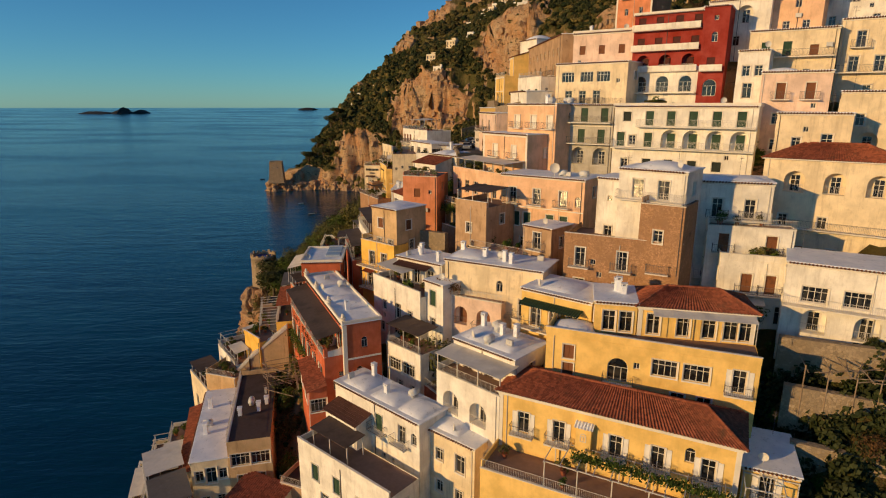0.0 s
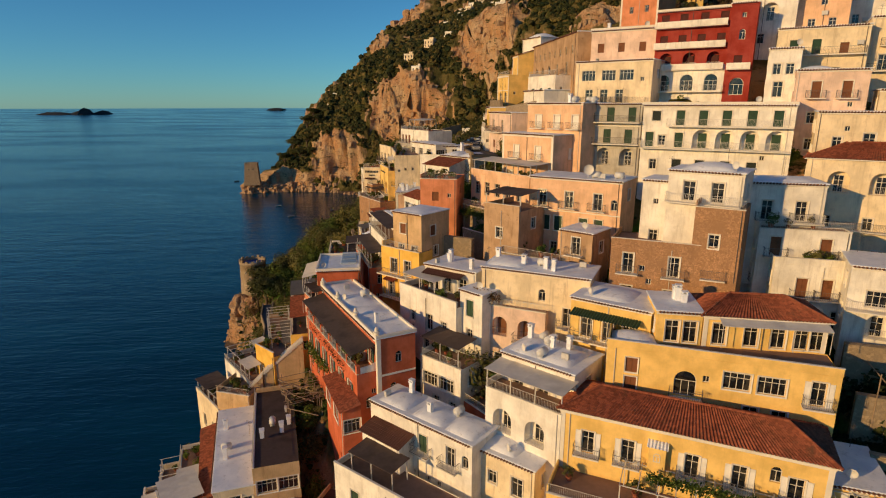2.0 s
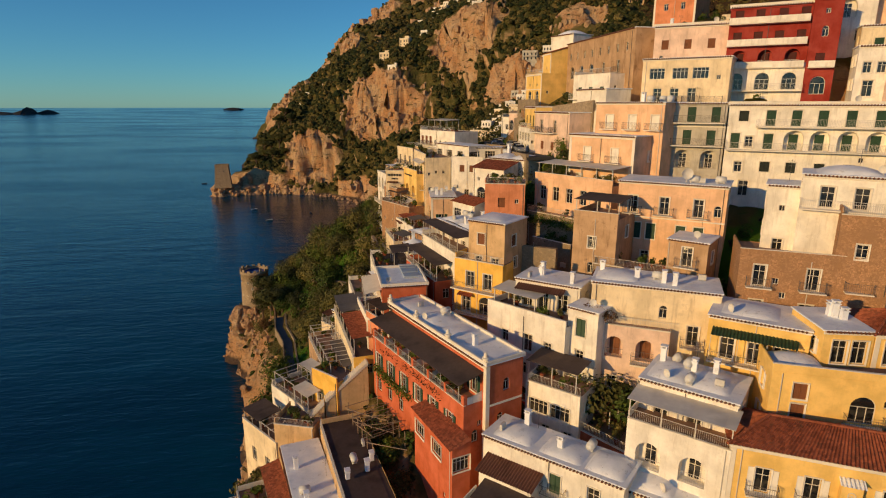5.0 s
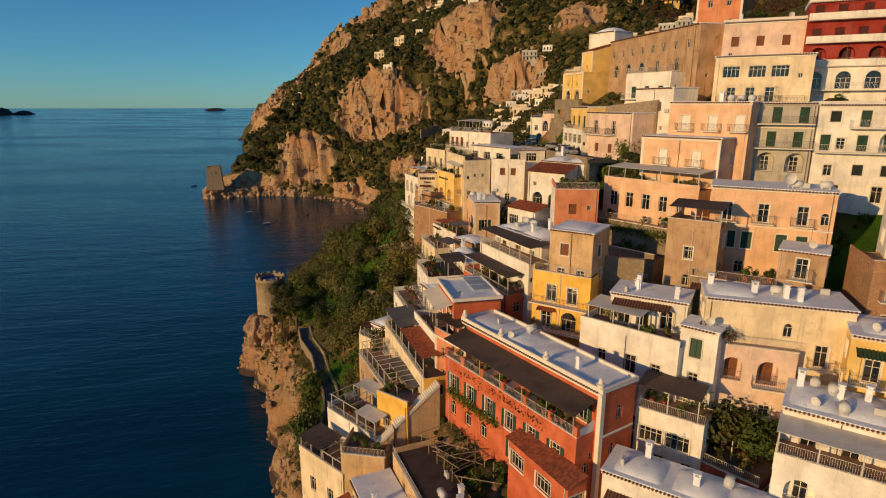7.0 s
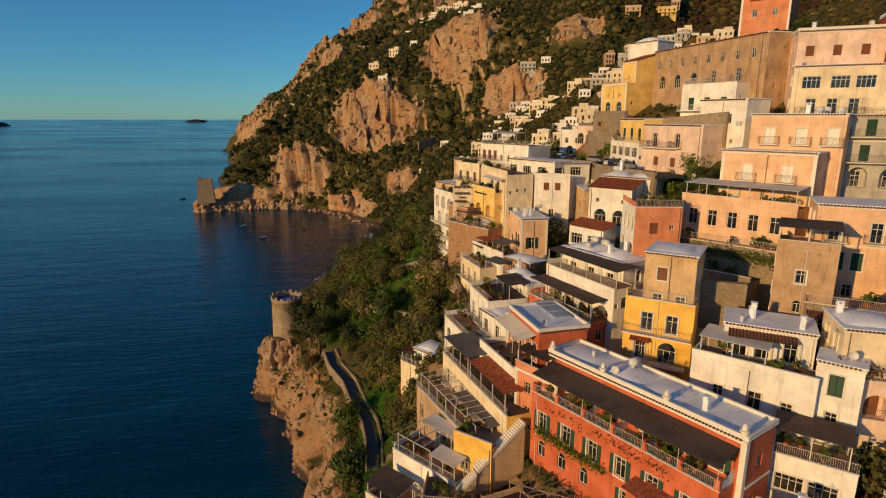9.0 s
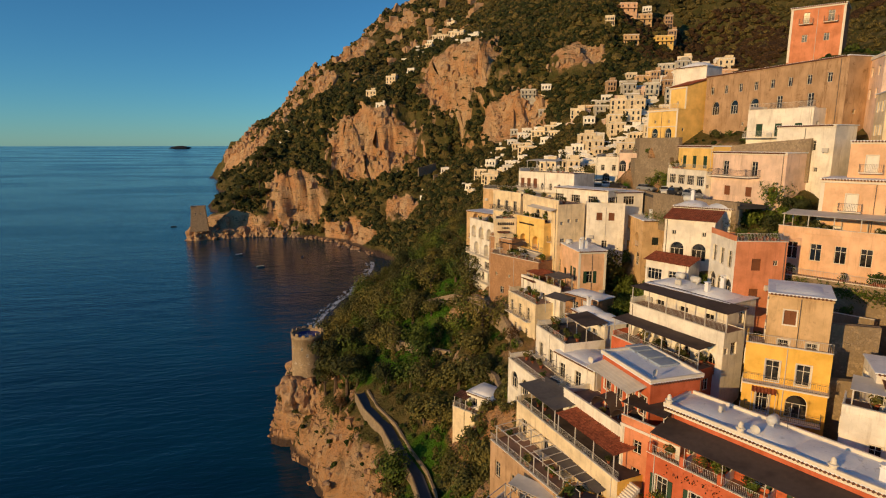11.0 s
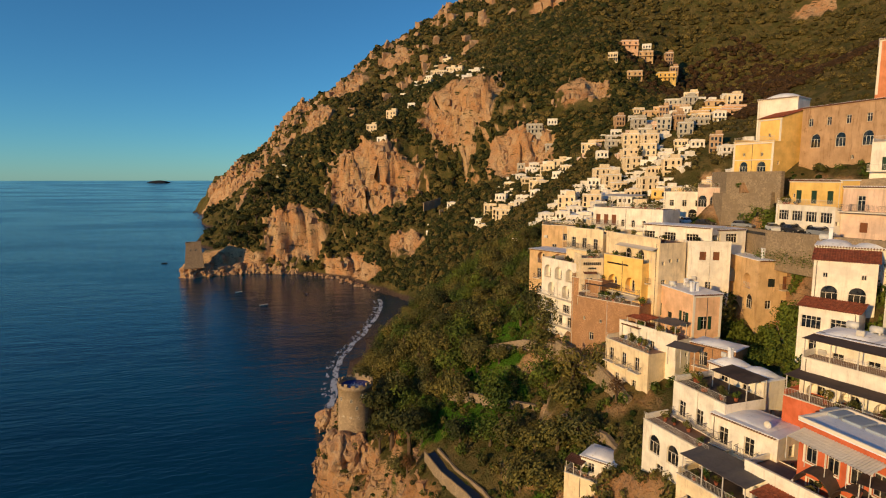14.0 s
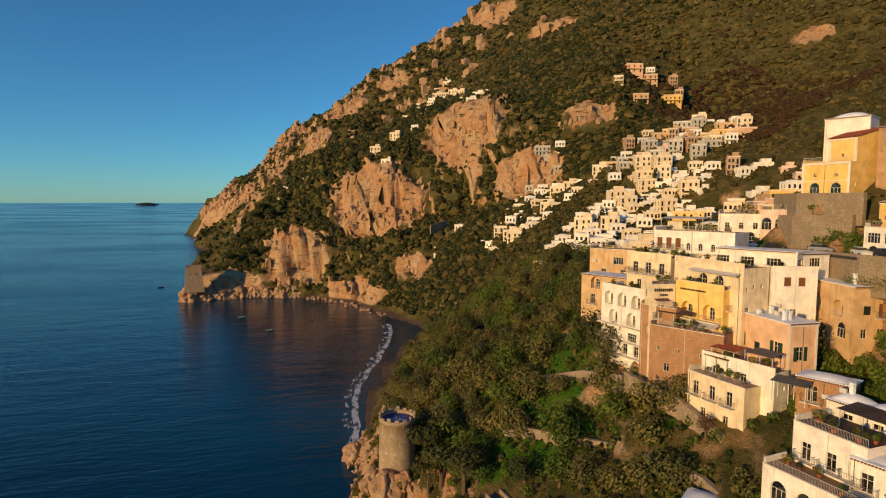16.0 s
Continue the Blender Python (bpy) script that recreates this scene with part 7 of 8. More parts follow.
def foam():
    """Surf along the beach: strips of water with more or less broken foam."""
    shore = [Vector(p) for p in ((-60, 255), (-58, 270), (-56.5, 288), (-53.5, 309), (-47, 326), (-39.5, 345), (-31, 368), (-23.5, 391), (-18.5, 412), (-17, 432))]
    for k, (near, wide, lo, hi, z) in enumerate(((1.4, 2.4, 0.36, 0.56, 0.10), (-0.8, 3.2, 0.48, 0.66, 0.075))):
        n = Nodes("surf", 0.6)
        n.colour(n.mix(n.noise(0.9, 6, 0.7), (0.45, 0.50, 0.55), (0.8, 0.82, 0.84)))
        n.put(n.b.inputs["Alpha"], n.ramp(n.noise(0.28, 7, 0.68, stretch=(1.6, 0.7, 1)), lo, hi))
        vs, fs = [], []
        for a, b in zip(shore, shore[1:]):
            for i in range(8):
                p = a.lerp(b, i / 8)
                o = 1.5 * noise.noise(Vector((p.y * 0.07, k, 0)))
                vs += [(p.x + near + o - wide, p.y, z), (p.x + near + o, p.y, z)]
        for i in range(len(vs) // 2 - 1):
            fs.append((2 * i, 2 * i + 1, 2 * i + 3, 2 * i + 2))
        tagged(new("surf", raw("surf", vs, fs, n.m)), "white surf breaking along the beach", "surf", kind="stuff")


foam()


def pole_frame(x, y, z, turn=-72):
    """A rickety frame of bare poles lashed together over a garden."""
    root = tagged(new("pole_frame"), "rickety frame of bare chestnut poles over a garden", "pergola")
    root.matrix_world = pose(x, y, z, 0, 0, turn)
    r = random.Random(8)
    mat = plain("bare_pole", (0.34, 0.25, 0.17), 0.9, 0, 0.25, 4)
    for i in range(6):
        for y0 in (0, 4.2):
            bm = bmesh.new()
            post(bm, i * 2.0 + r.uniform(-0.2, 0.2), y0, -7.5, 2.2 + r.uniform(-0.2, 0.3), 0.06)
            part("upright", bm, mat, root)
    for i in range(16):
        p = Vector((r.uniform(0, 10), -0.6, 2.0 + r.uniform(-0.15, 0.35)))
        q = Vector((p.x + r.uniform(-1.6, 1.6), 5.0, p.z + r.uniform(-0.2, 0.2))) if i % 3 else Vector((p.x + r.uniform(3, 6), p.y + r.uniform(0, 4), p.z))
        bm = bmesh.new()
        d = q - p
        bmesh.ops.create_cone(bm, cap_ends=True, segments=6, radius1=0.055, radius2=0.045, depth=d.length, matrix=Matrix.Translation((p + q) / 2) @ d.to_track_quat("Z", "Y").to_matrix().to_4x4())
        part("pole", bm, mat, root)


pole_frame(-25.4, 101.0, 36.4)
pole_frame(37.4, 66.8, 51.4, -31)


def rowing_boat(x, y, turn, rgb):
    root = tagged(new("boat"), "small moored boat on the calm bay", "boat", group="moored boats")
    root.matrix_world = pose(x, y, 0.02, 0, 0, turn)
    bm = bmesh.new()
    rows = []
    for k in range(9):
        u = k / 8
        w = 0.85 * math.sin(math.pi * min(1, 0.18 + u * 0.82)) ** 0.6
        rows.append([bm.verts.new((u * 5 - 2.5, a * w, 0.55 - 0.75 * (1 - a * a) + 0.15 * u)) for a in (-1, -0.7, 0, 0.7, 1)])
    for a, b in zip(rows, rows[1:]):
        for i in range(4):
            bm.faces.new((a[i], a[i + 1], b[i + 1], b[i]))
    part("hull", bm, plain("boat_paint_%d" % int(rgb[0] * 99), rgb, 0.4), root)
    for k in (-0.9, 0.8):
        part("thwart", one_box(k - 0.12, -0.7, 0.3, k + 0.12, 0.7, 0.35), WOOD(), root)


for x, y, a, c in ((-106, 475, 30, (0.75, 0.75, 0.72)), (-182, 631, 10, (0.05, 0.06, 0.08)), (-62, 455, 80, (0.10, 0.12, 0.15)), (-88, 430, 20, (0.5, 0.5, 0.48))):
    rowing_boat(x, y, a, c)


# ---- trees and scrub ----
def trunk_mesh(h, r, seed, limbs=5):
    """A tapered, slightly bent trunk with limbs."""
    rg = random.Random(seed)
    bm = bmesh.new()

    def tube(p, q, r0, r1, n=6):
        d = (q - p)
        m = d.to_track_quat("Z", "Y").to_matrix().to_4x4()
        bmesh.ops.create_cone(bm, cap_ends=True, segments=n, radius1=r0, radius2=r1, depth=d.length, matrix=Matrix.Translation((p + q) / 2) @ m)

    a, b = Vector((0, 0, -0.6)), Vector((rg.uniform(-0.2, 0.2), rg.uniform(-0.2, 0.2), h * 0.5))
    tube(a, b, r, r * 0.7)
    for k in range(limbs):
        t = k * math.tau / limbs + rg.uniform(-0.4, 0.4)
        tube(b - Vector((0, 0, 0.1)), b + Vector((math.cos(t) * h * 0.32, math.sin(t) * h * 0.32, h * rg.uniform(0.25, 0.5))), r * 0.5, r * 0.15, 5)
    return mesh_of("trunk", bm, plain("bark", (0.13, 0.09, 0.06), 0.95, 0, 0.3, 6, 0.4))


def make_tree(name, label, h, r, rz, leaves, size, tone, seed, clumps=9, z=None):
    root = tagged(new(name), label, "tree")
    hang("trunk", trunk_mesh(h, 0.10 * r + 0.05, seed), root)
    hang("crown", leaf_ball("crown", r, rz, leaves, size, LEAF(tone), seed + 1, clumps), root, pose(0, 0, z or h * 0.78))
    return root


OLIVES = [make_tree("olive_tree", "grey-green olive tree on the terraced slope", 3.4 + 0.4 * k, 2.7 + 0.25 * k, 2.4 + 0.15 * k, 1050, 0.24, (0, 0, 1, 0)[k], 60 + k * 7, 22) for k in range(4)]
OAKS = [make_tree("oak_tree", "dark evergreen oak on the slope", 4.2, 3.1, 2.6, 1050, 0.26, 2, 160, 22), make_tree("oak_tree", "broad green tree on the slope", 4.0, 2.9, 2.6, 1050, 0.25, 1, 170, 22)]
BARE = make_tree("brown_tree", "leafless brown winter tree", 3.6, 1.9, 1.8, 700, 0.12, 3, 180, 9)
PINES = [make_tree("pine_tree", "spreading dark umbrella pine on the cliff", 7.0, 4.4, 1.9, 2000, 0.29, 2, 190 + k * 9, 13, 7.2) for k in range(2)]
CYPRESS = make_tree("cypress_tree", "slender dark cypress in the village", 6, 1.1, 5.0, 1300, 0.22, 2, 230, 14, 5.5)
BUSHES = [make_tree("shrub", "dense green garden shrub", 0.9, 1.2, 0.9, 620, 0.14, t, 240 + t, 7, 0.9) for t in (1, 2, 0)]
MODELS = OLIVES + OAKS + [BARE] + PINES + [CYPRESS] + BUSHES
USED = set()


def plant(model, x, y, scale, turn, group, sink=0.15, floor=None):
    z = ground_at(x, y)[0] if floor is None else floor
    m = pose(x, y, z - sink, 0, 0, turn)
    if model.name not in USED:
        USED.add(model.name)
        ob = model
        ob.matrix_world = m @ Matrix.Diagonal((scale, scale, scale, 1))
    else:
        ob = copy_thing(model, m)
        ob.scale = (scale, scale, scale * 1.0)
    ob["group"] = group
    return ob


rg = random.Random(21)
count = 0
taken = []
for _ in range(14000):
    x, y = rg.uniform(-64, 34), rg.uniform(104, 345)
    z, nrm = ground_at(x, y)
    lim = -45 if y < 130 else -47 if y < 165 else -56 if y < 200 else -60 if y < 236 else -50
    if z < 9 or nrm.z < 0.3 or x < lim + 4 or not free_spot(x, y, 0.9) or 127 < y < 180 and abs(x - (-38.4 - max(0, y - 145) * 0.22)) < 2.6:
        continue
    if (x + 57) ** 2 + (y - 206.6) ** 2 < 40 or (y < 150 and x > -26) or (x > 0 and y < 190) or any((x - a) ** 2 + (y - b) ** 2 < 3.6 ** 2 for a, b in taken):
        continue
    taken.append((x, y))
    dark = noise.noise(Vector((x * 0.06, y * 0.06, 3)))
    model = rg.choice(OAKS) if dark > 0.12 else BARE if rg.random() < 0.06 else rg.choice(OLIVES)
    plant(model, x, y, rg.uniform(0.85, 1.4), rg.uniform(0, 360), "trees of the olive grove")
    count += 1
    if count >= 285:
        break
for x, y, k in ((-51.5, 200, 1.15), (-50.5, 193, 1.2), (-48, 185, 1.1), (-53, 194, 0.8), (-55, 214, 0.75), (-47, 203, 0.8), (-44.5, 142, 0.55), (-43.5, 135, 0.55), (-61.5, 203.5, 0.4), (-60, 199.5, 0.4), (-119, 573, 1.3), (-111, 577, 1.4), (-104, 572, 1.3), (-98, 578, 1.5), (-107, 586, 1.6),
                (-92, 570, 1.2), (-114, 590, 1.5), (-100, 596, 1.6), (-88, 586, 1.4), (-122, 584, 1.3), (-95, 606, 1.4)):
    plant(rg.choice(PINES), x, y, k, rg.uniform(0, 360), "cliff pines")
for x, y, k in ((22.6, 101.6, 1.0), (20.8, 102.8, 0.7), (-21.5, 97.0, 0.75), (-20.6, 93.6, 0.7), (-19.6, 90.0, 0.75), (-18.4, 86.0, 0.7), (38.5, 79.0, 0.6), (46.0, 79.0, 0.7), (13.6, 129.0, 0.8), (10, 126, 0.6), (5, 131, 0.7), (-4.5, 132, 0.7),
                (-7, 137, 0.6), (3, 141, 0.8), (8, 160, 0.7), (14, 157, 0.7), (30, 176, 0.9), (22, 178, 0.8), (-12, 143, 0.6), (42, 105, 0.5), (45, 104, 0.5), (40, 106.5, 0.45), (30.5, 123, 0.5), (47, 99, 0.5), (-5, 111.5, 0.45), (2.5, 109, 0.6), (4, 111, 0.6)):
    plant(rg.choice(OAKS), x, y, k, rg.uniform(0, 360), "garden trees")
for x, y, k in ((-33.6, 143.5, 0.7), (-31.4, 148.5, 0.8), (-33.4, 139.6, 0.8), (-31.0, 136.4, 0.7)):
    plant(rg.choice(OLIVES), x, y, k, rg.uniform(0, 360), "trees of the olive grove")
for x, y, k in ((1.4, 86.8, 0.85), (3.6, 84.8, 1.05), (5.2, 82.4, 0.9)):
    plant(rg.choice(OAKS), x, y, k, rg.uniform(0, 360), "garden trees", floor=43.5)
plant(PINES[0], 13.0, 124.5, 0.5, 40, "garden trees")
plant(BARE, 40, 60.5, 0.8, 20, "garden trees")
plant(BARE, -6, 141, 0.9, 20, "garden trees")
plant(BARE, 32, 190, 1.2, 20, "garden trees")
for x, y, k in ((72, 330, 1.5), (80, 331, 1.3), (118, 352, 1.0)):
    plant(CYPRESS, x, y, k, 10, "village cypresses")
n = 0
for _ in range(3000):
    x, y = rg.uniform(-48, 66), rg.uniform(54, 200)
    z, nrm = ground_at(x, y)
    if z < 10 or nrm.z < 0.4 or not free_spot(x, y, 0.5) or (y > 140 and x < -14):
        continue
    if x > 33 and y < 84 or rg.random() < 0.35:
        plant(rg.choice(BUSHES), x, y, rg.uniform(0.6, 1.5), rg.uniform(0, 360), "hillside shrubs")
        n += 1
    if n > 60:
        break


def scrub(name, label, n, area, keep, size, tone, seed):
    """Far woods and macchia: a great many leafy clumps in one mesh."""
    r = random.Random(seed)
    shapes = []
    for k in range(6):
        bm = bmesh.new()
        bmesh.ops.create_icosphere(bm, subdivisions=1, radius=1)
        for v in bm.verts:
            p = v.co.copy()
            v.co = p * (0.8 + 0.5 * noise.noise(p * 2.3 + Vector((k * 9, 0, 0))) + r.uniform(-0.16, 0.16))
            v.co.z *= 0.8
        bm.verts.index_update()
        shapes.append(([v.co.copy() for v in bm.verts], [[v.index for v in f.verts] for f in bm.faces]))
        bm.free()
    vs, fs, made = [], [], 0
    for _ in range(n * 6):
        x, y = r.uniform(area[0], area[1]), r.uniform(area[2], area[3])
        z, nrm = ground_at(x, y)
        if z < 4 or not keep(x, y, z, nrm, r):
            continue
        s = r.uniform(*size)
        cv, cf = shapes[r.randrange(6)]
        b = len(vs)
        t = r.uniform(0, math.tau)
        c, d = math.cos(t), math.sin(t)
        vs += [(x + s * (p.x * c - p.y * d), y + s * (p.x * d + p.y * c), z + s * (p.z + 0.35)) for p in cv]
        fs += [[b + i for i in f] for f in cf]
        made += 1
        if made >= n:
            break
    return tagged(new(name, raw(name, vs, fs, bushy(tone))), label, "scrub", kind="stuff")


def bushy(tone):
    """Leafy surface for far clumps: tone by clump, shade between leaves painted in as dark blotches, and leaf relief.
    """
    key = "bushy%d" % tone
    if key not in MATS:
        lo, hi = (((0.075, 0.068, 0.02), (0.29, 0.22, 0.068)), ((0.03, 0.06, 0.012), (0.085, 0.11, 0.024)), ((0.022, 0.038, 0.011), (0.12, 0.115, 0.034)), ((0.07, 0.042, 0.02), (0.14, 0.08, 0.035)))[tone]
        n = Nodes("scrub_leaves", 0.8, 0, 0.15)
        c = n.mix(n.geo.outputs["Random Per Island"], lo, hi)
        # noise blotches darken the colour to stand for shade between the leaves
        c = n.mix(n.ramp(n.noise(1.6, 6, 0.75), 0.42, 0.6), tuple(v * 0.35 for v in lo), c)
        n.bump(n.noise(1.3, 8, 0.8), 1.0, 0.7)
        MATS[key] = n.colour(c)
    return MATS[key]


def patchy(lo, steep):
    def keep(x, y, z, nrm, r):
        d = noise.fractal(Vector((x * 0.014, y * 0.014, z * 0.02)), 0.8, 2.1, 4)
        if nrm.z < steep or bare_at(x, y, z) + 0.5 * d + 0.25 * noise.noise(Vector((x, y, z)) * 0.09) > 0.42:
            return False
        return d + (nrm.z - 0.6) * 0.5 > lo and free_spot(x, y, 0.5)
    return keep


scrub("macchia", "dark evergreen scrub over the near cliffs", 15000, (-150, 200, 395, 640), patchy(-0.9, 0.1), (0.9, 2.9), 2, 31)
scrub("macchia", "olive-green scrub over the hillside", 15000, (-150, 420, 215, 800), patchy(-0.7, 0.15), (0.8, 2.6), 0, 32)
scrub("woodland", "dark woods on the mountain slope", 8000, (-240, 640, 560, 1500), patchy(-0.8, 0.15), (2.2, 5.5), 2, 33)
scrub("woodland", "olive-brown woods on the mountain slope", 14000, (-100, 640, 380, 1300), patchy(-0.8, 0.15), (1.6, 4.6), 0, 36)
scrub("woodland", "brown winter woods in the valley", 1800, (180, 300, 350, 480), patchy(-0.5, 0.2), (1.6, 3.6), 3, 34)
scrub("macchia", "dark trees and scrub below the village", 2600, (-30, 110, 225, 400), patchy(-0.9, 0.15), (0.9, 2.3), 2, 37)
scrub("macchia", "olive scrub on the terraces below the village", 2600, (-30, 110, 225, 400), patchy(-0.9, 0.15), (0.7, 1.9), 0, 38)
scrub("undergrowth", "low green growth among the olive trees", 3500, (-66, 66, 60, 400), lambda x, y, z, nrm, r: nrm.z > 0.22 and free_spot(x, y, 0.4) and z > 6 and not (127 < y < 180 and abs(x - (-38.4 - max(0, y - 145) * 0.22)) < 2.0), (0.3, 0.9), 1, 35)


def crags(label, n, area, keep, size, seed):
    """Broken blocks standing out of the cliff faces, past counting, in one mesh."""
    r = random.Random(seed)
    shapes = []
    for k in range(7):
        bm = bmesh.new()
        bmesh.ops.create_cube(bm, size=1.6)
        bmesh.ops.subdivide_edges(bm, edges=bm.edges[:], cuts=1)
        for v in bm.verts:
            v.co *= r.uniform(0.62, 1.1)
        bm.verts.index_update()
        shapes.append(([v.co.copy() for v in bm.verts], [[v.index for v in f.verts] for f in bm.faces]))
        bm.free()
    vs, fs, made = [], [], 0
    for _ in range(n * 12):
        x, y = r.uniform(area[0], area[1]), r.uniform(area[2], area[3])
        z, nrm = ground_at(x, y)
        if not keep(x, y, z, nrm):
            continue
        s = r.uniform(*size)
        m = Matrix.Translation((x, y, z - 0.25 * s)) @ Matrix.Rotation(r.uniform(0, 6.3), 4, "Z") @ Matrix.Rotation(r.uniform(-0.5, 0.5), 4, "X") @ Matrix.Diagonal((s, s * r.uniform(0.6, 1.1), s * r.uniform(0.9, 1.9), 1))
        cv, cf = shapes[r.randrange(7)]
        b = len(vs)
        vs += [tuple(m @ p) for p in cv]
        fs += [[b + i for i in f] for f in cf]
        made += 1
        if made >= n:
            break
    return tagged(new("crags", raw("crags", vs, fs, rock_material())), label, "rock", kind="stuff")


crags("broken brown rock ledges of the near cliff", 550, (-72, -36, 104, 262), lambda x, y, z, nrm: -1 < z < 21 and nrm.z < 0.72 and free_spot(x, y, 0.5) and (x + 57) ** 2 + (y - 206.6) ** 2 > 26 and not (127 < y < 180 and x > -41.5 - max(0, y - 145) * 0.22), (0.3, 1.0), 61)
crags("broken orange-brown ledges of the far cliffs", 1000, (-160, 170, 430, 900), lambda x, y, z, nrm: z > 2 and nrm.z < 0.6 and bare_at(x, y, z) > 0.35, (0.8, 2.6), 62)
crags("rocky outcrops along the mountain ridge", 1300, (-240, 260, 640, 1480), lambda x, y, z, nrm: z > 40 and nrm.z < 0.66, (2.5, 8), 63)


def thicket(name, label, n, area, keep, size, tone, seed):
    """Dense bushes and young trees of leaves, past counting, in one mesh."""
    r = random.Random(seed)
    balls = []
    for k in range(5):
        vs = []
        for _ in range(120):
            d = Vector((r.gauss(0, 1), r.gauss(0, 1), r.gauss(0, 1))).normalized()
            p = d * (0.75 + 0.4 * noise.noise(d * 1.9 + Vector((k * 5, 0, 0)))) * r.uniform(0.8, 1.08)
            a = (d + Vector((r.gauss(0, 0.5), r.gauss(0, 0.5), r.gauss(0, 0.5)))).normalized()
            u = a.orthogonal().normalized()
            v = a.cross(u)
            s = r.uniform(0.12, 0.24)
            vs += [p - u * s, p - v * s * 0.7, p + u * s, p + v * s * 0.7]
        balls.append(vs)
    vs, fs, made = [], [], 0
    for _ in range(n * 8):
        x, y = r.uniform(area[0], area[1]), r.uniform(area[2], area[3])
        z, nrm = ground_at(x, y)
        if not keep(x, y, z, nrm, r):
            continue
        s = r.uniform(*size)
        b = len(vs)
        t = r.uniform(0, math.tau)
        c, d = math.cos(t), math.sin(t)
        up = r.uniform(0.8, 1.3)
        vs += [(x + s * (p.x * c - p.y * d), y + s * (p.x * d + p.y * c), z + s * up * (p.z + 0.6)) for p in balls[r.randrange(5)]]
        fs += [(b + 4 * i, b + 4 * i + 1, b + 4 * i + 2, b + 4 * i + 3) for i in range(120)]
        made += 1
        if made >= n:
            break
    return tagged(new(name, raw(name, vs, fs, LEAF(tone))), label, "bushes", kind="stuff")


def in_grove(gap):
    def keep(x, y, z, nrm, r):
        if z < 10 or nrm.z < 0.3 or not free_spot(x, y, gap) or (x > 2 and y < 190) or (y < 150 and x > -24):
            return False
        return not (127 < y < 180 and abs(x - (-38.4 - max(0, y - 145) * 0.22)) < 2.6) and (x + 57) ** 2 + (y - 206.6) ** 2 > 28
    return keep


thicket("thicket", "dense olive-green thicket on the slope", 420, (-64, 30, 104, 330), in_grove(0.5), (0.6, 1.3), 0, 51)
thicket("thicket", "dark evergreen thicket on the slope", 380, (-64, 40, 126, 345), in_grove(0.5), (0.6, 1.3), 2, 52)
thicket("thicket", "fresh green bushes on the slope", 300, (-50, 10, 128, 240), in_grove(0.4), (0.6, 1.4), 1, 53)
thicket("thicket", "dark bushes round the foot of the watch tower", 90, (-66, -48, 198, 216), lambda x, y, z, nrm, r: 19 < (x + 57) ** 2 + (y - 206.6) ** 2 < 62 and z > 9, (0.7, 1.5), 2, 58)
thicket("thicket", "green bushes on the bank below the road", 520, (-10, 16, 124, 168), lambda x, y, z, nrm, r: z > 40 and free_spot(x, y, 0.3), (0.5, 1.5), 1, 56)
thicket("thicket", "olive bushes at the foot of the terraces", 260, (-44, -22, 100, 150), lambda x, y, z, nrm, r: z > 14 and free_spot(x, y, 0.3) and not (127 < y < 180 and abs(x + 38.4) < 2.6), (0.5, 1.4), 0, 57)
thicket("thicket", "overgrown terrace garden bushes", 620, (33, 60, 46, 73), lambda x, y, z, nrm, r: z > 38 and free_spot(x, y, 0.3), (0.5, 1.5), 2, 55)
thicket("thicket", "green bushes between the houses", 420, (-30, 66, 54, 200), lambda x, y, z, nrm, r: z > 20 and free_spot(x, y, 0.35), (0.5, 1.2), 1, 54)


def vine(label, p, q, n, spread, tone, seed):
    """Climbing leaves along a beam or wall."""
    r = random.Random(seed)
    p, q = Vector(p), Vector(q)
    vs, fs = [], []
    for _ in range(n):
        c = p.lerp(q, r.random()) + Vector((r.gauss(0, 1) * spread * 0.6, r.gauss(0, 1) * spread * 0.6, r.gauss(0, 1) * spread * 0.5 * (1 + noise.noise(Vector((r.random() * 3, seed, 0))))))
        a = Vector((r.gauss(0, 1), r.gauss(0, 1), r.gauss(0, 1) + 0.6)).normalized()
        u = a.orthogonal().normalized()
        v = a.cross(u)
        s = r.uniform(0.08, 0.17)
        b = len(vs)
        vs += [c - u * s, c - v * s * 0.7, c + u * s, c + v * s * 0.7]
        fs.append((b, b + 1, b + 2, b + 3))
    tagged(new("vine", raw("vine", vs, fs, LEAF(tone))), label, "vine", group="climbing plants")


vine("green vine trained over a white pergola", (14.4, 63.6, 46.4), (26.6, 57.0, 46.4), 2600, 0.45, 1, 71)
vine("brown winter creeper along a red terrace front", (-20.4, 103.0, 46.0), (-14.2, 88.6, 46.0), 2000, 0.55, 3, 72)
vine("green creeper along a red terrace front", (-21.6, 103.6, 42.6), (-17.6, 94.6, 42.4), 1500, 0.6, 1, 73)
vine("brown creeper hanging over a pink arcade", (2.2, 88.4, 55.6), (4.6, 86.4, 55.2), 500, 0.5, 3, 74)
vine("green creeper over the road retaining wall", (7.4, 152.0, 64.8), (6.2, 138.0, 65.4), 2600, 1.3, 1, 76)
vine("brown creeper over the road retaining wall", (6.2, 138.0, 66.0), (6.4, 128.0, 66.0), 1800, 1.2, 0, 77)
vine("green creepers on a stone garden wall", (3.2, 117.0, 60.6), (10.0, 105.4, 60.6), 2200, 0.8, 1, 78)
vine("dark creeper hanging over a retaining wall", (9.0, 130.0, 66.0), (11.0, 142.0, 66.0), 1500, 0.8, 2, 75)


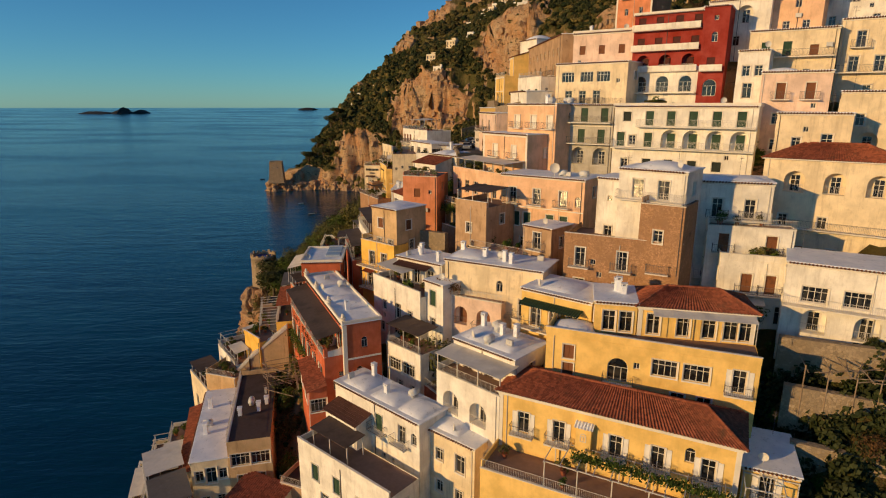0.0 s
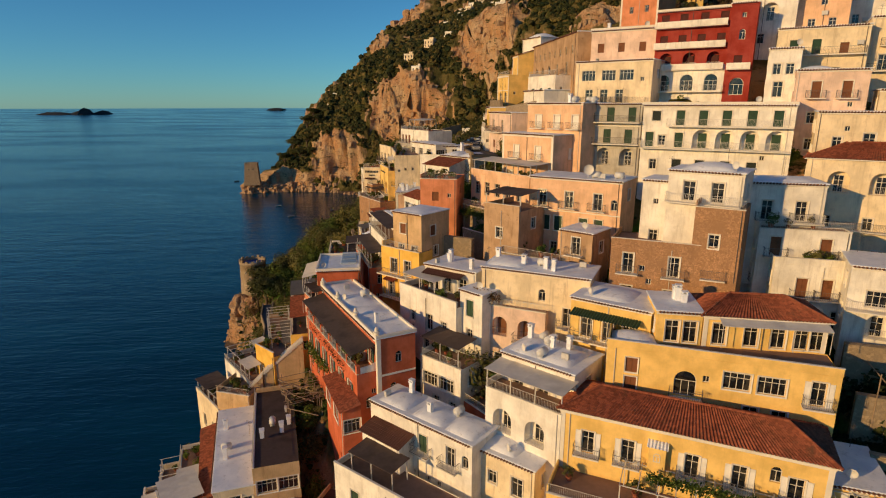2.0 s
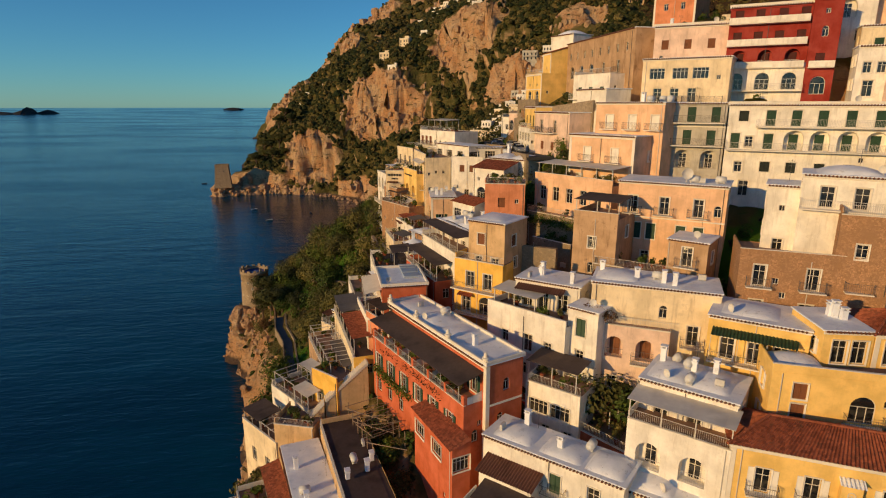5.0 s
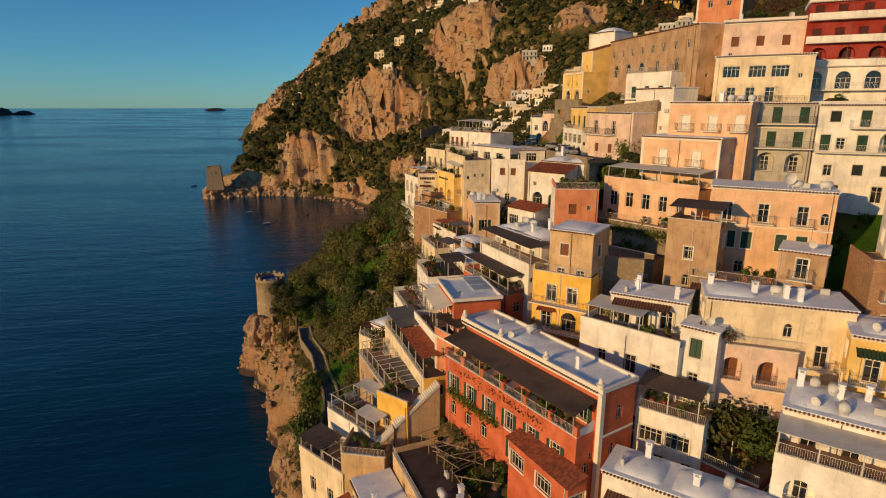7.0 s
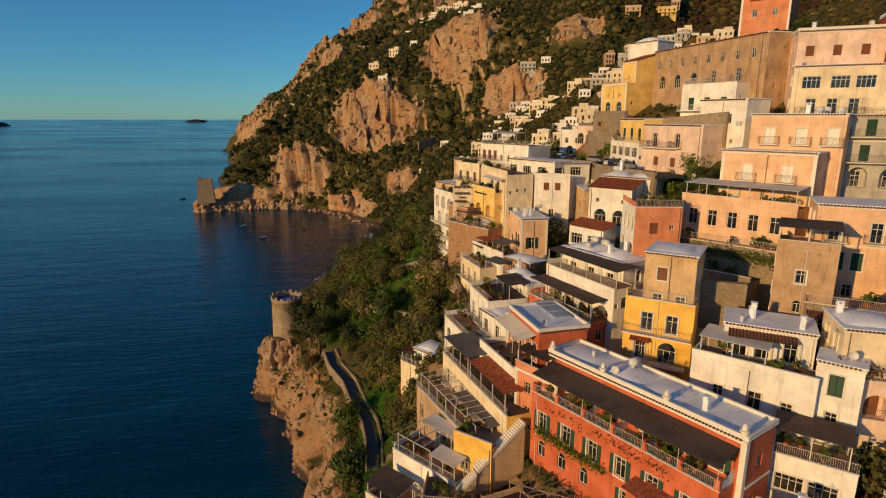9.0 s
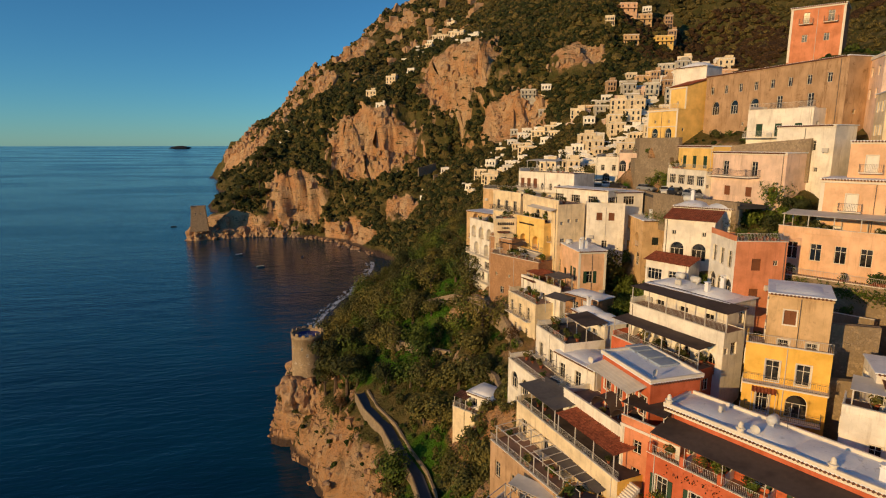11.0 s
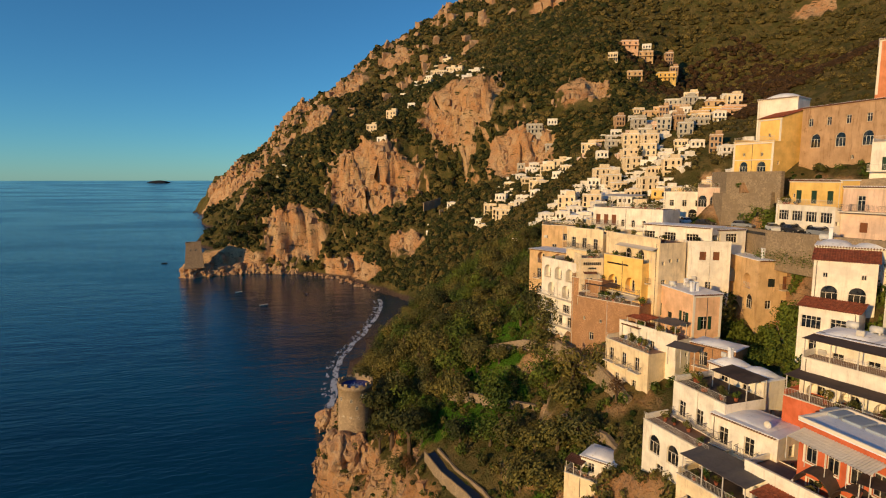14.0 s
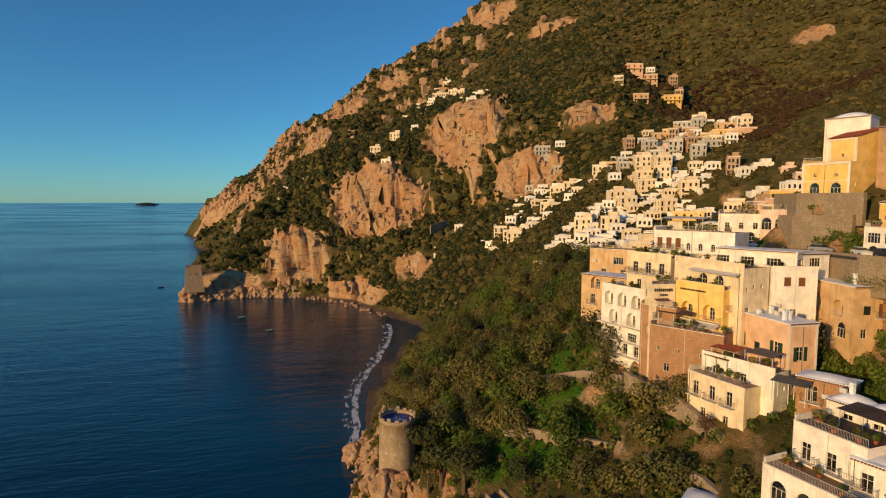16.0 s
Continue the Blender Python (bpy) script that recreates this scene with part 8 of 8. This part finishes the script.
# ---- the far village ----
def village_house(w, d, h, rows, cols, wall, arched, seed):
    """A small far house: wall with real recessed openings, panes, flat or vaulted roof."""
    root = tagged(new("village_house"), "small flat-roofed village house on the slope", "house")
    bm = bmesh.new()
    for m, ww, k in ((pose(0, 0, 0), w, cols), (pose(0, d, 0, 0, 0, -90), d, max(1, cols - 1)), (pose(w, 0, 0, 0, 0, 90), d, 1), (pose(w, d, 0, 0, 0, 180), w, 0)):
        holes = []
        for j in range(rows):
            for i in range(k):
                x = ww * (i + 0.5) / k + 0.25 * math.sin(seed * 3.7 + i * 2.1 + j)
                tall = 0.0 if (i + j + seed) % 3 else 0.8
                holes.append((x - 0.52, x + 0.52, 0.8 + 3.0 * j - tall, 2.45 + 3.0 * j, arched and (i + seed) % 2 == 0))
        side = bmesh.new()
        holed_wall(side, ww, -6, h, holes)
        side.transform(m)
        tmp = bpy.data.meshes.new("tmp")
        side.to_mesh(tmp)
        side.free()
        bm.from_mesh(tmp)
        bpy.data.meshes.remove(tmp)
    if seed % 2:
        box(bm, w * 0.45, d * 0.35, h + 0.254, w * 0.95, d * 0.95, h + 2.6, bevel=0.05)
    box(bm, -0.05, -0.05, h + 0.254, w + 0.05, 0.2, h + 0.75)
    part("wall", bm, wall, root)
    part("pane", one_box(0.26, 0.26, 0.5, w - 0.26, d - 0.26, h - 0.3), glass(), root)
    part("roof", one_box(-0.2, -0.2, h, w + 0.2, d + 0.2, h + 0.25, bevel=0.05), LIME(), root)
    if seed % 3 == 0:
        hang("dome", cached(("vdome", w, d), lambda: dome_mesh(w * 0.36, d * 0.36, 0.9)), root, pose(w / 2, d / 2, h + 0.25))
    if rows > 1:
        part("balcony", one_box(0, -1.6, 2.6, w * (0.7 if seed % 2 else 1.0), -0.004, 3.5), wall, root)

    return root


far_walls = [WHITE(), CREAM(), GREY(), WHITE(), PEACH(), TAN(), CREAM(), WHITE(), OCHRE(), GREY(), YELLOW(), PINK()]
VILLAGE = [village_house((7, 9, 11, 8, 13, 6)[k % 6], (6, 7, 6)[k % 3], (6.4, 9.4, 6.4, 3.6)[k % 4], (2, 3, 2, 1)[k % 4], (3, 3, 4, 2)[k % 4], far_walls[k % 12], k % 2 == 0, k) for k in range(12)]
for k, h in enumerate(VILLAGE):
    h.matrix_world = pose(96 + k * 7, 352 + (k * 37) % 60, 0)
placed = []


def settle(n, cx, cy, rx, ry, models, gap):
    got = 0
    for _ in range(n * 40):
        a, q = rg.uniform(0, math.tau), math.sqrt(rg.random())
        x, y = cx + rx * q * math.cos(a), cy + ry * q * math.sin(a)
        z, nrm = ground_at(x, y)
        if z < 20 or nrm.z < 0.5 or any((x - p) ** 2 + (y - r) ** 2 < gap * gap for p, r in placed):
            continue
        placed.append((x, y))
        model = VILLAGE[rg.choice(models)]
        m = pose(x, y, z - 0.4, 0, 0, rg.uniform(-42, -12))
        if model.name in USED:
            ob = copy_thing(model, m)
        else:
            USED.add(model.name)
            model.matrix_world = m
            ob = model
        ob["group"] = "village houses"
        got += 1
        if got == n:
            return


white = [0, 3, 7, 0, 3, 1, 6, 7]
settle(54, 92, 338, 46, 26, white, 6.6)
settle(52, 150, 386, 50, 28, list(range(12)), 7)
settle(38, 74, 420, 32, 28, white, 7)
settle(16, 46, 296, 26, 26, white, 8)
settle(14, 120, 300, 30, 30, list(range(12)), 9)
settle(5, 22, 566, 34, 18, white, 15)
settle(18, 86, 712, 46, 40, white, 12)
settle(8, 196, 470, 40, 30, list(range(12)), 13)
settle(5, 98, 452, 14, 8, [0, 2], 8)
settle(4, 30, 470, 14, 8, [0, 7], 9)
settle(3, -80, 606, 30, 14, [11, 3], 10)
settle(12, 48, 226, 34, 22, list(range(12)), 10)
settle(12, 56, 624, 34, 30, white, 9)
settle(6, 84, 560, 12, 12, white, 8)


# ---- parked cars ----
def car_model(rgb, tag):
    """A small parked car: body, cabin glass, wheels with rims, lights."""
    root = tagged(new("car"), tag + " car parked beside the road", "car", group="parked cars")
    paint = plain("car_paint_" + tag, rgb, 0.3, 0.0, 0.05)
    bm = bmesh.new()
    prof = ((-2.0, 0.3), (-2.0, 0.75), (-1.3, 0.9), (-0.9, 1.0), (1.75, 1.0), (2.0, 0.85), (2.0, 0.3))
    lo = [bm.verts.new((x, -0.82, z)) for x, z in prof]
    hi = [bm.verts.new((x, 0.82, z)) for x, z in prof]
    bm.faces.new(lo), bm.faces.new(hi[::-1])
    for i in range(len(prof)):
        bm.faces.new((lo[i], hi[i], hi[(i + 1) % len(prof)], lo[(i + 1) % len(prof)]))
    bmesh.ops.recalc_face_normals(bm, faces=bm.faces)
    bmesh.ops.bevel(bm, geom=bm.edges[:], offset=0.06, segments=2, affect="EDGES")
    part("body", bm, paint, root)
    bm = bmesh.new()
    for z, x0, x1, w in ((1.0, -0.95, 1.75, 0.78), (1.42, -0.25, 1.45, 0.62)):
        for x, y in ((x0, -w), (x1, -w), (x1, w), (x0, w)):
            bm.verts.new((x, y, z))
    bm.verts.ensure_lookup_table()
    for i in range(4):
        bm.faces.new((bm.verts[i], bm.verts[(i + 1) % 4], bm.verts[4 + (i + 1) % 4], bm.verts[4 + i]))
    part("cabin_glass", bm, glass(), root, "dark windows")
    part("car_roof", one_box(-0.28, -0.64, 1.4, 1.48, 0.64, 1.47, bevel=0.03), paint, root)
    for x in (-1.25, 1.25):
        for y in (-0.8, 0.8):
            bm = bmesh.new()
            bmesh.ops.create_cone(bm, cap_ends=True, segments=16, radius1=0.31, radius2=0.31, depth=0.2, matrix=pose(0, 0, 0, 90, 0, 0))
            wheel = part("wheel", bm, plain("tyre", (0.02, 0.02, 0.02), 0.9), root, m=pose(x, y, 0.31))
            bm = bmesh.new()
            bmesh.ops.create_cone(bm, cap_ends=True, segments=12, radius1=0.18, radius2=0.18, depth=0.22, matrix=pose(0, 0, 0, 90, 0, 0))
            part("rim", bm, plain("rim", (0.5, 0.5, 0.5), 0.3, 0.8), wheel)
    for y in (-0.6, 0.6):
        part("headlight", one_box(-2.03, y - 0.15, 0.6, -1.97, y + 0.15, 0.74, bevel=0.01), plain("lamp_glass", (0.7, 0.7, 0.68), 0.2), root)
    return root


CARS = [car_model((0.7, 0.7, 0.68), "white"), car_model((0.03, 0.03, 0.035), "black"), car_model((0.25, 0.27, 0.3), "grey")]
for k, (x, y, z, turn) in enumerate(((12.0, 177.2, 67.95, 66), (11.0, 170, 68.05, 100), (12.6, 161.6, 68.35, 110), (11.0, 153, 68.55, 60), (9.6, 147.6, 68.75, 80), (8.6, 141.6, 68.85, 86), (15.8, 187.5, 67.8, 50), (24, 202, 67.6, 35), (28, 206, 67.5, 35), (36, 212.6, 67.5, 40))):
    m = pose(x, y, z, 0, 0, turn)
    if k < 3:
        CARS[k].matrix_world = m
    else:
        copy_thing(CARS[k % 3], m)
